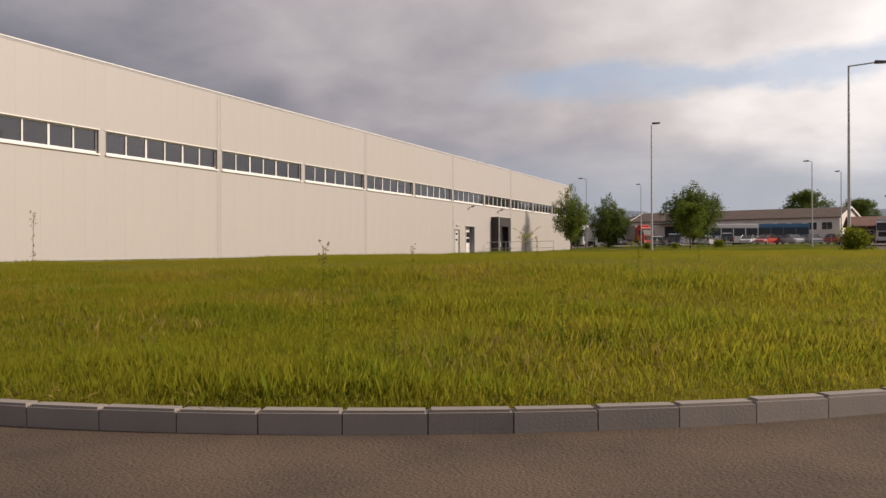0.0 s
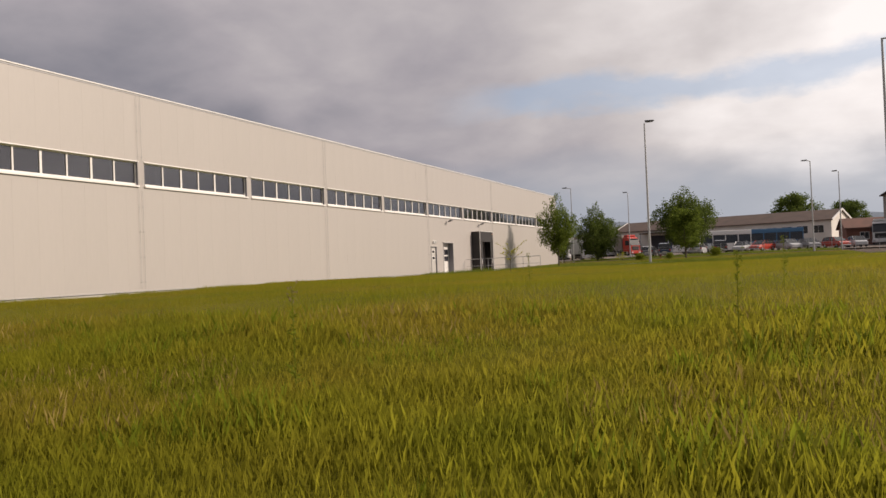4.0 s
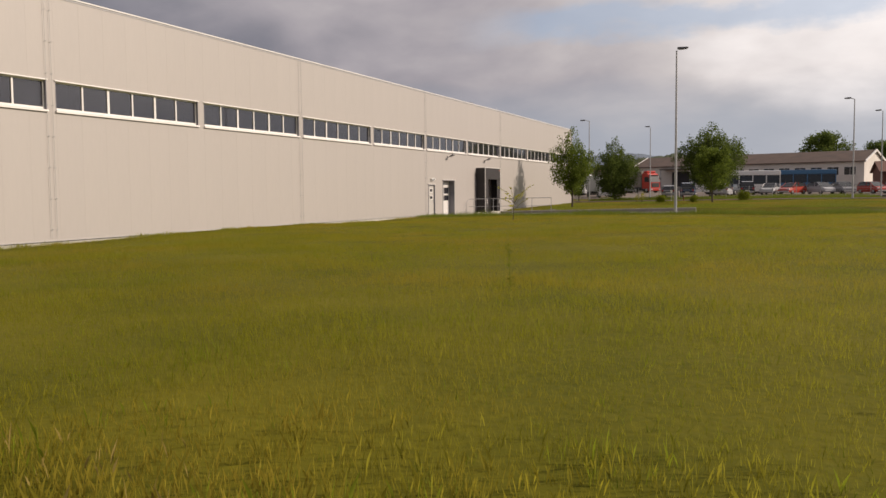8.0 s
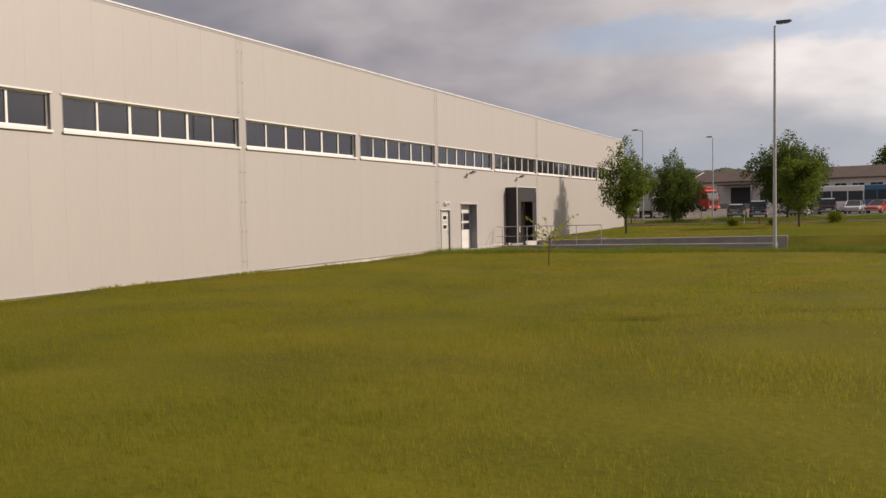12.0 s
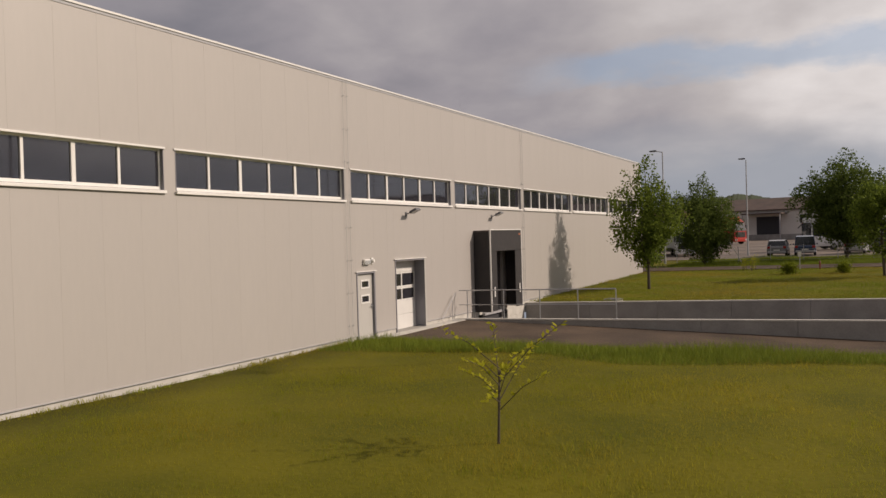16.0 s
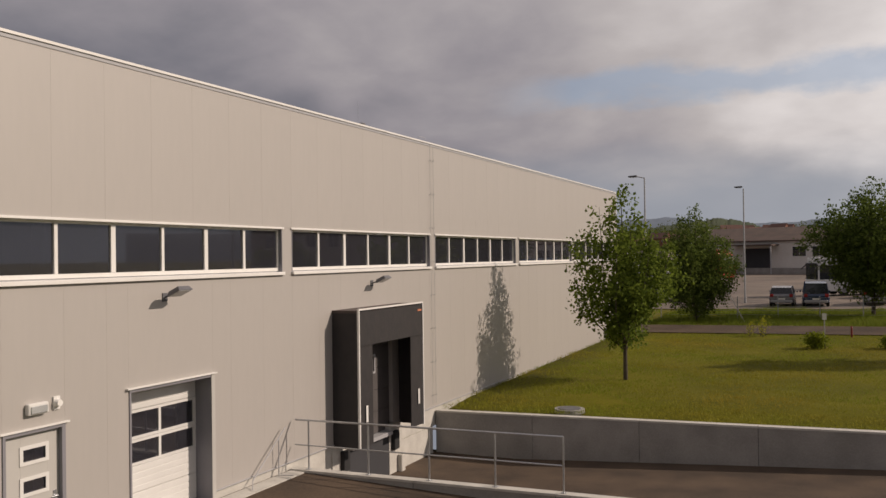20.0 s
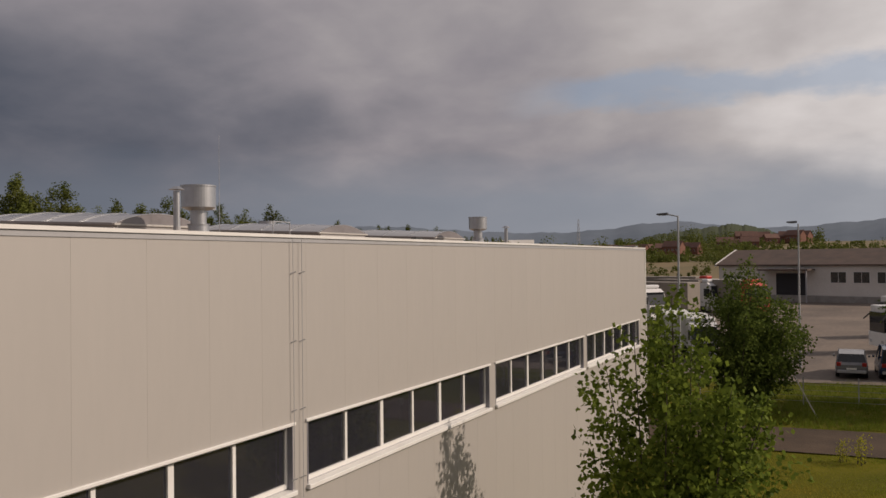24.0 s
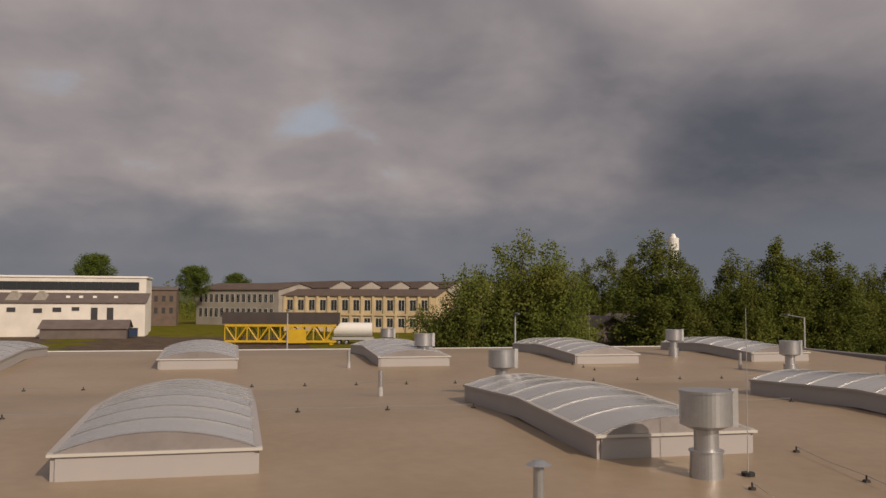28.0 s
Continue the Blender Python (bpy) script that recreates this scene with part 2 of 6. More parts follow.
M_GRASS = leafy("grass_blade", (0.245, 0.24, 0.018), (0.32, 0.31, 0.024), 0.66, patch=(0.345, 0.272, 0.036), patch_scale=0.22, patch2=(0.205, 0.23, 0.018), upright=1.6)
M_LAWN = leafy("lawn_blade", (0.15, 0.195, 0.018), (0.27, 0.31, 0.03), 0.35, patch=(0.38, 0.28, 0.045), patch_scale=0.17, upright=1.3)
M_VERGE = leafy("verge_blade", (0.125, 0.17, 0.02), (0.22, 0.26, 0.03), 0.35, upright=1.1)
M_TUFT = leafy("tuft_blade", (0.185, 0.225, 0.015), (0.25, 0.285, 0.022), 0.58, upright=1.6)
M_DRYGRASS = leafy("dry_grass", (0.27, 0.21, 0.05), (0.38, 0.29, 0.09), 0.4, upright=1.6)
M_WEED = leafy("weed_leaf", (0.12, 0.15, 0.011), (0.21, 0.245, 0.018), 0.4, upright=0.6)
M_DRY = leafy("dry_stalk", (0.22, 0.18, 0.08), (0.36, 0.30, 0.15), 0.2)
M_YLEAF = leafy("yellow_green_leaf", (0.30, 0.31, 0.02), (0.50, 0.47, 0.04), 0.5, upright=0.6)
M_TAG = material("orange_tag", (0.55, 0.17, 0.07), 0.5, second=(0.6, 0.3, 0.2), scale=20)
M_LEAF = leafy("maple_leaf", (0.075, 0.112, 0.018), (0.21, 0.27, 0.042), 0.42)
M_LEAF2 = leafy("dark_leaf", (0.065, 0.098, 0.022), (0.15, 0.195, 0.04), 0.42, upright=0.25)
M_POPLAR = leafy("poplar_leaf", (0.080, 0.106, 0.025), (0.130, 0.158, 0.035), 0.35, patch=(0.138, 0.142, 0.034), patch_scale=0.25, upright=0.3, per_tree=0.22)
M_BARK = material("bark", (0.10, 0.08, 0.06), 0.95, second=(0.05, 0.04, 0.03), scale=6, fine=40, amount=0.9, bump=0.6, stretch=(1, 1, 0.3))
M_GLASS = glassy("window_glass", (0.17, 0.17, 0.21))
M_GLASS.node_tree.nodes["Principled BSDF"].inputs["IOR"].default_value = 1.75
M_DARK = material("dark_interior", (0.05, 0.05, 0.055), 0.9, scale=1)
M_CABTOP = material("brown_shelter_top", (0.085, 0.062, 0.055), 0.6, second=(0.05, 0.038, 0.034), scale=3, fine=40, amount=0.8, stretch=(1, 6, 1), bump=0.4, bump_scale=6)
M_DOCKDOOR = material("dark_door_paint", (0.105, 0.095, 0.092), 0.6, second=(0.075, 0.068, 0.066), scale=2, fine=20, amount=0.7)
M_CAB = material("black_rubber_canvas", (0.022, 0.020, 0.021), 0.65, second=(0.035, 0.030, 0.030), scale=4, fine=50, amount=0.7, bump=0.25, bump_scale=8)
M_DOORGREY = material("door_paint", (0.50, 0.485, 0.455), 0.45, second=(0.45, 0.44, 0.41), scale=1.5, amount=0.5)
M_DOORWHITE = material("sectional_door_paint", (0.74, 0.73, 0.70), 0.45, second=(0.62, 0.61, 0.58), scale=1.5, amount=0.5)
M_REVEAL = material("reveal_grey", (0.24, 0.235, 0.26), 0.5, second=(0.2, 0.2, 0.21), scale=2)
M_ROOF = material("roof_membrane", (0.32, 0.243, 0.165), 0.42, second=(0.24, 0.178, 0.116), scale=0.18, fine=4, amount=0.85, bump=0.10, bump_scale=5, gloss_noise=0.14)
M_KERBMEM = material("skylight_curb", (0.37, 0.35, 0.345), 0.5, second=(0.34, 0.33, 0.33), scale=2, amount=0.7)
M_POLY = material("polycarbonate", (0.34, 0.345, 0.355), 0.10, second=(0.44, 0.445, 0.45), scale=0.8, fine=12, amount=0.6, gloss_noise=0.05, spec=0.8, bump=0.12, bump_scale=2.5, stretch=(30, 0.4, 0.4))
M_POLYEND = material("end_sheet_dark_inside", (0.20, 0.185, 0.185), 0.15, second=(0.27, 0.25, 0.25), scale=1.5, fine=10, amount=0.7, spec=0.7)
M_BLACK = material("black_plastic", (0.02, 0.02, 0.02), 0.6)
M_RUBBER = material("rubber", (0.025, 0.025, 0.025), 0.85)
M_LAMP = material("lamp_housing", (0.10, 0.10, 0.11), 0.5, second=(0.16, 0.16, 0.17))
M_LENS = glassy("lamp_lens", (0.7, 0.72, 0.72), 0.15, 0.5)
M_TOWNWALL = material("old_render", (0.62, 0.50, 0.31), 0.9, second=(0.40, 0.32, 0.20), scale=0.25, fine=4, amount=0.8)
M_OLDGREY = material("old_grey_render", (0.36, 0.33, 0.29), 0.9, second=(0.25, 0.23, 0.2), scale=0.25, fine=4, amount=0.8)
M_WHITEWALL = material("white_render", (0.72, 0.69, 0.64), 0.85, second=(0.55, 0.52, 0.47), scale=0.3, fine=5, amount=0.7)
M_TILE = material("brown_roofing", (0.085, 0.062, 0.052), 0.85, second=(0.13, 0.09, 0.07), scale=0.6, fine=9, amount=0.9, bump=0.3)
M_REDTILE = material("red_roof_tile", (0.20, 0.105, 0.08), 0.9, second=(0.13, 0.08, 0.065), scale=0.6, fine=9, amount=0.9)
M_BRICK = material("red_brick_wall", (0.22, 0.10, 0.07), 0.9, second=(0.15, 0.07, 0.05), scale=0.8, fine=14, amount=0.9)
M_BROWNROOF = material("dull_brown_roof", (0.15, 0.12, 0.11), 0.8, second=(0.105, 0.085, 0.082), scale=0.5, fine=8, amount=0.8)
M_OLDBRICK = material("sooty_brick", (0.17, 0.12, 0.095), 0.9, second=(0.11, 0.085, 0.07), scale=0.5, fine=8, amount=0.9)
M_TAR = material("dark_sheet_roof", (0.045, 0.038, 0.038), 0.7, second=(0.07, 0.055, 0.05), scale=0.5, fine=8, amount=0.8)
M_YELLOW = material("yellow_paint", (0.62, 0.40, 0.02), 0.5, second=(0.45, 0.28, 0.02), scale=1, amount=0.6)
M_CARGLASS = glassy("car_glass", (0.05, 0.055, 0.06), 0.04, 0.3)
M_SCREEN = material("dark_lorry_glass", (0.022, 0.026, 0.032), 0.18, second=(0.04, 0.045, 0.05), scale=2, amount=0.6)
M_HEAD = glassy("headlight", (0.8, 0.82, 0.85), 0.1, 0.4)
M_TAIL = material("tail_light", (0.35, 0.02, 0.02), 0.25)


def paint(name, c, rough=0.32):
    return material(name, c, rough, second=tuple(v * 0.85 for v in c), scale=1.2, amount=0.4)


# ---- mesh helpers ----
def box(bm, x0, y0, z0, x1, y1, z1):
    r = bmesh.ops.create_cube(bm, size=1, matrix=Matrix.Translation(((x0 + x1) / 2, (y0 + y1) / 2, (z0 + z1) / 2))
                              @ Matrix.Diagonal((abs(x1 - x0), abs(y1 - y0), abs(z1 - z0), 1)))
    return r["verts"]


def bevel_all(bm, w, seg=1):
    bmesh.ops.bevel(bm, geom=list(bm.edges), offset=w, segments=seg, affect="EDGES", profile=0.7)


def rod(bm, a, b, r0, r1=None, n=8):
    a, b = Vector(a), Vector(b)
    d = b - a
    q = Vector((0, 0, 1)).rotation_difference(d.normalized()).to_matrix().to_4x4()
    r = bmesh.ops.create_cone(bm, cap_ends=True, segments=n, radius1=r0, radius2=r0 if r1 is None else r1, depth=d.length,
                              matrix=Matrix.Translation((a + b) / 2) @ q)
    return r["verts"]


def finish(name, bm, mat, smooth=False):
    me = bpy.data.meshes.new(name)
    bmesh.ops.recalc_face_normals(bm, faces=list(bm.faces))
    bm.to_mesh(me)
    bm.free()
    me.materials.append(mat)
    if smooth:
        for p in me.polygons:
            p.use_smooth = True
    return me


def part(name, bm, mat, parent, label="", smooth=False, at=None):
    ob = new(name, finish(name, bm, mat, smooth))
    ob.parent = parent
    if at is not None:
        ob.matrix_basis = at
    if label:
        tagged(ob, label)
    return ob


def share(name, mesh, parent, at):
    ob = new(name, mesh)
    ob.parent = parent
    ob.matrix_basis = at
    return ob


def thing(name, m, label, category, group="", kind=""):
    ob = new(name)
    ob.empty_display_size = 0.2
    ob.matrix_basis = m
    return tagged(ob, label, category, group, kind)


def boxpart(name, dims, mat, parent, label="", bev=0.0):
    bm = bmesh.new()
    box(bm, *dims)
    if bev:
        bevel_all(bm, bev)
    return part(name, bm, mat, parent, label)


def rodpart(name, a, b, r, mat, parent, label="", r1=None, n=8):
    bm = bmesh.new()
    rod(bm, a, b, r, r1, n)
    return part(name, bm, mat, parent, label, smooth=False)


def raw_mesh(name, verts, faces, mat):
    me = bpy.data.meshes.new(name)
    me.from_pydata(verts, [], faces)
    me.materials.append(mat)
    me.update()
    return me


# ---- the ground ----
def smooth_step(a, b, v):
    t = np.clip((v - a) / (b - a), 0, 1)
    return t * t * (3 - 2 * t)


def ground_z(x, y):
    """Height of the land: a low verge at the road, a meadow that rises to the hall, a lawn and yard that climb northwards."""
    x, y = np.asarray(x, float), np.asarray(y, float)
    base = 0.08 + 0.011 * np.clip(x, 0, 22)
    south = -0.52 - base
    z = base + south * (1 - smooth_step(-60.0, -40.0, y))
    z = z + 0.011 * np.clip(y - 14, 0, 120) * (smooth_step(-30, 0, x) * 0.6 + 0.4)
    z = z + 0.07 * np.sin(x * 0.35 + 1.0) * np.sin(y * 0.23) * smooth_step(-57, -50, y) * (1 - smooth_step(-6, 0, y))
    z = np.where(x < -45, np.minimum(z, 0.6), z) + 1.5 * smooth_step(-60, -140, x)
    bank = smooth_step(-1.6, 1.25, y) * (1 - smooth_step(15.0, 15.1, y)) * smooth_step(-0.05, 0.0, x) * (1 - smooth_step(29, 31, x))
    return z + (yard_z(x) - z) * bank


def yard_z(x):
    """The apron falls away from the doors, then climbs again to the road."""
    x = np.asarray(x, float)
    return np.where(x < 15.2, -0.02 - 0.03 * np.clip(x, 0, 16), -0.476 + 0.72 * smooth_step(15.2, 31.5, x))


def gz(x, y):
    return float(ground_z(x, y))


# the kerb line: west to east along the south, round the corner, then north
ARC_C, ARC_R = Vector((19.06, -48.68)), 11.15
S_WEST, S_ARC = 75.0, ARC_R * math.pi / 2


def kerb_point(s):
    """Place on the kerb line and the outward side, s metres along it (0 where the bend begins)."""
    if s < 0:
        return Vector((ARC_C.x + s, ARC_C.y - ARC_R)), Vector((0, -1))
    if s < S_ARC:
        a = -math.pi / 2 + s / ARC_R
        n = Vector((math.cos(a), math.sin(a)))
        return ARC_C + n * ARC_R, n
    return Vector((ARC_C.x + ARC_R, ARC_C.y + s - S_ARC)), Vector((1, 0))


def outside(x, y):
    """Distance past the kerb line, onto the road (negative on the verge)."""
    x, y = np.asarray(x, float), np.asarray(y, float)
    d_arc = np.hypot(x - ARC_C.x, y - ARC_C.y) - ARC_R
    d = np.maximum(x - (ARC_C.x + ARC_R), (ARC_C.y - ARC_R) - y)
    return np.where((x > ARC_C.x) & (y < ARC_C.y), d_arc, d)


HALL_X, HALL_Y0, HALL_Y1 = -38.6, -52.5, 38.4
PIT = (0.2, 7.4, 15.2, 15.0)
YARD_Y = 1.3


def build_ground():
    def lines(marks, far, step):
        out = [marks[0]]
        for m in marks[1:]:
            if m - out[-1] < 0.05:
                continue
            n = max(1, round((m - out[-1]) / step))
            a = out[-1]
            out += [a + (m - a) * i / n for i in range(1, n + 1)]
        lo, hi = out[0], out[-1]
        d, k = 12.0, 1
        left, right = [], []
        while d < far:
            left.append(lo - d)
            right.append(hi + d)
            d *= 1.55
        return sorted(left) + out + sorted(right)
    xs = lines([-90, HALL_X, -0.01, PIT[0], PIT[2]] + [18.0 + 0.47 * i for i in range(26)] + [30.22, 46], 4200, 2.0)
    ys = lines([-76] + [-59.84 + 0.46 * i for i in range(26)] + [ -1.6, -0.9, -0.2, 0.6, YARD_Y, PIT[1], PIT[3], HALL_Y1, 60, 130], 4200, 2.0)
    X, Y = np.meshgrid(np.array(xs), np.array(ys))
    Z = ground_z(X, Y)
    out = outside(X, Y)
    Z = np.where(out > -0.2, ground_z(np.minimum(X, 30.0), np.maximum(Y, -59.8)) - 0.30, Z)
    inside = (X > HALL_X - 0.1) & (X < -0.005) & (Y > HALL_Y0 - 0.1) & (Y < HALL_Y1 + 0.1)
    Z = np.where(inside, -0.4, Z)
    far = np.hypot(X, Y)
    Z = np.where(far > 250, 1.0 + 1.5 * smooth_step(-60, -140, X), Z)
    verts = np.stack([X.ravel(), Y.ravel(), Z.ravel()], 1).tolist()
    w = len(xs)
    faces = []
    for j in range(len(ys) - 1):
        for i in range(w - 1):
            cx, cy = (xs[i] + xs[i + 1]) / 2, (ys[j] + ys[j + 1]) / 2
            if -0.01 < cx < 31.52 and YARD_Y < cy < PIT[3]:
                continue
            faces.append((j * w + i, j * w + i + 1, (j + 1) * w + i + 1, (j + 1) * w + i))
    ob = new("ground", raw_mesh("ground", verts, faces, M_SOIL))
    tagged(ob, "rough green and straw-coloured meadow ground around the hall", "ground", kind="structure")
    for p in ob.data.polygons:
        p.use_smooth = True


build_ground()


def build_road():
    verts, faces = [], []
    stations = [-S_WEST + 3 * i for i in range(25)] + [S_ARC * i / 16 for i in range(16)] + [S_ARC + 3 * i for i in range(42)]
    offs = [-0.05, 0.6, 1.5, 3, 5, 8, 12, 16]
    for s in stations:
        p, n = kerb_point(s)
        for o in offs:
            q = p + n * o
            z = gz(min(p.x, 30.0), max(p.y, -59.8)) - 0.15 + 0.012 * min(o, 4)
            verts.append((q.x, q.y, z))
    k = len(offs)
    for a in range(len(stations) - 1):
        for b in range(k - 1):
            faces.append((a * k + b, a * k + b + 1, (a + 1) * k + b + 1, (a + 1) * k + b))
    ob = new("road", raw_mesh("road", verts, faces, M_ASPH))
    tagged(ob, "dark brown-grey asphalt road along a curved kerb", "road", kind="structure")


build_road()


def build_yard():
    """Asphalt apron by the doors, the sunken loading ramp and its two retaining walls."""
    def sheet(name, x0, x1, y0, y1, zf, mat, label):
        nx, ny = max(2, int((x1 - x0) / 1.0)), max(2, int((y1 - y0) / 1.0))
        vs = [(x0 + (x1 - x0) * i / nx, y0 + (y1 - y0) * j / ny, 0) for j in range(ny + 1) for i in range(nx + 1)]
        vs = [(x, y, zf(x, y)) for x, y, _ in vs]
        fs = [(j * (nx + 1) + i, j * (nx + 1) + i + 1, (j + 1) * (nx + 1) + i + 1, (j + 1) * (nx + 1) + i) for j in range(ny) for i in range(nx)]
        tagged(new(name, raw_mesh(name, vs, fs, mat)), label, "pavement", kind="structure")
    yz = lambda x, y: float(yard_z(x))
    sheet("pavement_yard", -0.01, 31.6, YARD_Y, PIT[1] - 0.1, yz, M_ASPH2, "worn brown-grey asphalt apron beside the hall doors")
    sheet("pavement_drive", PIT[2] + 0.1, 31.6, PIT[1] - 0.1, PIT[3], yz, M_ASPH2, "worn asphalt driveway beside the loading ramp")
    strip = thing("pavement_strip", pose(0, 0, 0), "narrow pale concrete strip between the plinth and the asphalt", "pavement", kind="structure")
    for i in range(7):
        bm = bmesh.new()
        for v in box(bm, 0.062, 1.32 + i * 0.85, -0.3, 0.42, 2.16 + i * 0.85, 0.02):
            if v.co.z > -0.1:
                v.co.z = float(yard_z(v.co.x)) + 0.025
        part("concrete_slab", bm, M_PLINTH, strip)
    rz = lambda x, y: -1.2 + max(0, x - 2.5) / 12.8 * 0.724
    sheet("pavement_ramp", -0.6, PIT[2] + 0.1, PIT[1] - 0.1, PIT[3] + 0.1, rz, M_ASPH, "dark asphalt loading ramp sloping down to the dock")
    for name, y0, y1, top0, top1, label in (("ramp_wall", 7.3, 7.5, -0.03, 0.14, "low pale concrete retaining wall on the near side of the loading ramp"),
                                            ("ramp_wall", 14.85, 15.08, -0.01, 0.25, "grey concrete retaining wall holding the lawn beside the loading ramp")):
        t = thing(name, pose(0, 0, 0), label, "retaining wall", kind="structure")
        n = 5
        for i in range(n):
            xa, xb = 0.02 + 15.2 * i / n, 0.02 + 15.2 * (i + 1) / n - 0.012
            bm = bmesh.new()
            vs = box(bm, xa, y0, -1.6, xb, y1, 0)
            for v in vs:
                if v.co.z > -0.5:
                    v.co.z = top0 + (top1 - top0) * v.co.x / 15.2
            part("concrete_section", bm, M_CONC, t)
            bm = bmesh.new()
            for v in box(bm, xa, y0 - 0.015, 0, xb, y1 + 0.015, 0.05):
                v.co.z += top0 + (top1 - top0) * v.co.x / 15.2
            part("coping", bm, M_PLINTH, t, "pale smoothed concrete coping")


build_yard()


# ---- the hall ----
BAY = 7.5
PIER = 0.37
WIN_Z0, WIN_Z1, ROOF_E = 4.34, 5.28, 8.05
PANEL_T = 0.12


def roof_z(x):
    """Low twin-pitched roof: valleys at the long edges and between the two spans."""
    u = abs(x)
    if u < 19.3:
        return 7.95 + 0.26 * (1 - abs(u - 10.2) / 10.2)
    return 7.86 + 0.34 * (1 - abs(u - 29.2) / 9.9)


def panel_mesh(name, w, h):
    bm = bmesh.new()
    g = 0.0009
    box(bm, -PANEL_T, g, 0, 0, w - g, h)
    return finish(name, bm, M_PANEL)


def build_facade():
    wall = thing("wall_east", pose(0, 0, 0), "long cream metal-panel facade of an industrial hall", "wall", kind="structure")
    pw = BAY / 7
    upper, lower = panel_mesh("panel", pw, ROOF_E - 0.05 - (WIN_Z1 + 0.06)), panel_mesh("panel", pw, WIN_Z0 - 0.06 - 0.16)
    short_d, short_g = panel_mesh("panel", 1.12, WIN_Z0 - 0.06 - 2.13), panel_mesh("panel", 2.18, WIN_Z0 - 0.06 - 2.44)
    dock_top = panel_mesh("panel", 2.6, WIN_Z0 - 0.06 - 2.9)
    end_panel = panel_mesh("panel", 0.84, ROOF_E - 0.05 - 0.16)
    cuts = ((0.16, 1.12, short_d, 2.13), (2.62, 2.18, short_g, 2.44), (9.55, 2.6, dock_top, 2.9))
    n0, n1 = -49, 35
    for i in range(n0, n1):
        y = i * pw
        share("panel", upper, wall, pose(0, y, WIN_Z1 + 0.06))
    y = n0 * pw
    edges = [n0 * pw]
    spans, pos = [], n0 * pw
    stops = sorted([(a, a + w, me, z) for a, w, me, z in cuts])
    while pos < n1 * pw - 0.01:
        nxt = next((c for c in stops if c[0] >= pos - 1e-6), None)
        if nxt and nxt[0] - pos < 0.02:
            share("panel", nxt[2], wall, pose(0, nxt[0], nxt[3]))
            pos = nxt[1]
            continue
        end = (math.floor(pos / pw + 1e-6) + 1) * pw
        if nxt:
            end = min(end, nxt[0])
        w = end - pos
        me = lower if abs(w - pw) < 0.01 else panel_mesh("panel", w, WIN_Z0 - 0.06 - 0.16)
        share("panel", me, wall, pose(0, pos, 0.16))
        pos = end
    share("panel", end_panel, wall, pose(0, n1 * pw, 0.16))
    y_end = n1 * pw + 0.84
    # piers between the window bands
    pier = bmesh.new()
    box(pier, -0.2, 0, WIN_Z0 - 0.06, -0.004, PIER, WIN_Z1 + 0.06)
    pier_me = finish("pier_panel", pier, M_PANEL)
    for b in range(-7, 6):
        share("pier_panel", pier_me, wall, pose(0, b * BAY - PIER, 0))
    boxpart("eaves_flashing", (-0.25, n0 * pw, ROOF_E - 0.025, 0.035, y_end + 0.02, ROOF_E + 0.02), M_WHITE, wall, "white folded metal edge along the roof")
    boxpart("eaves_shadow_strip", (-0.02, n0 * pw, ROOF_E - 0.09, 0.012, y_end, ROOF_E - 0.028), M_GREYMET, wall)
    boxpart("corner_flashing", (-0.12, y_end + 0.002, 0.1, 0.02, y_end + 0.1, ROOF_E - 0.055), M_WHITE, wall)
    for a, b in ((n0 * pw, 0.14), (1.30, 2.60), (4.82, 9.5), (12.2, y_end)):
        boxpart("plinth", (-0.16, a, -0.4, -0.02, b, 0.145), M_PLINTH, wall, "pale concrete plinth")
        boxpart("drip_flashing", (-0.03, a, 0.146, 0.03, b, 0.165), M_GREYMET, wall)
    # conductor rods on standoffs at every second bay
    for b in (-6, -4, -2, 0, 2):
        for off in (-0.40, -0.18):
            rodpart("conductor_wire", (0.05, b * BAY + off, 0.25), (0.05, b * BAY + off, ROOF_E - 0.05), 0.005, M_GREYMET, wall, n=5)
        for k in range(8):
            z = 0.5 + k * 1.0
            for off in (-0.40, -0.18):
                rodpart("standoff_clip", (0.0, b * BAY + off, z), (0.065, b * BAY + off + 0.05, z + 0.03), 0.009, M_GREYMET, wall, n=5)
    # the other sides, the floor, plain
    for nm, d in (("wall_north", (HALL_X, HALL_Y1 - 0.15, -0.4, -0.13, HALL_Y1 - 0.07, 7.9)), ("wall_south", (HALL_X, HALL_Y0 - 0.12, -0.4, -0.13, HALL_Y0, 7.9)),
                  ("wall_west", (HALL_X - 0.12, HALL_Y0, -0.4, HALL_X, HALL_Y1 - 0.2, 7.9))):
        bm = bmesh.new()
        box(bm, *d)
        tagged(new(nm, finish(nm, bm, M_PANEL)), "plain cream metal-panel side wall of the hall", "wall", kind="structure")
    bm = bmesh.new()
    box(bm, HALL_X, HALL_Y0, -0.2, -0.15, HALL_Y1 - 0.2, -0.02)
    tagged(new("floor", finish("floor", bm, M_DARK)), "dark concrete floor inside the hall", "floor", kind="structure")


build_facade()


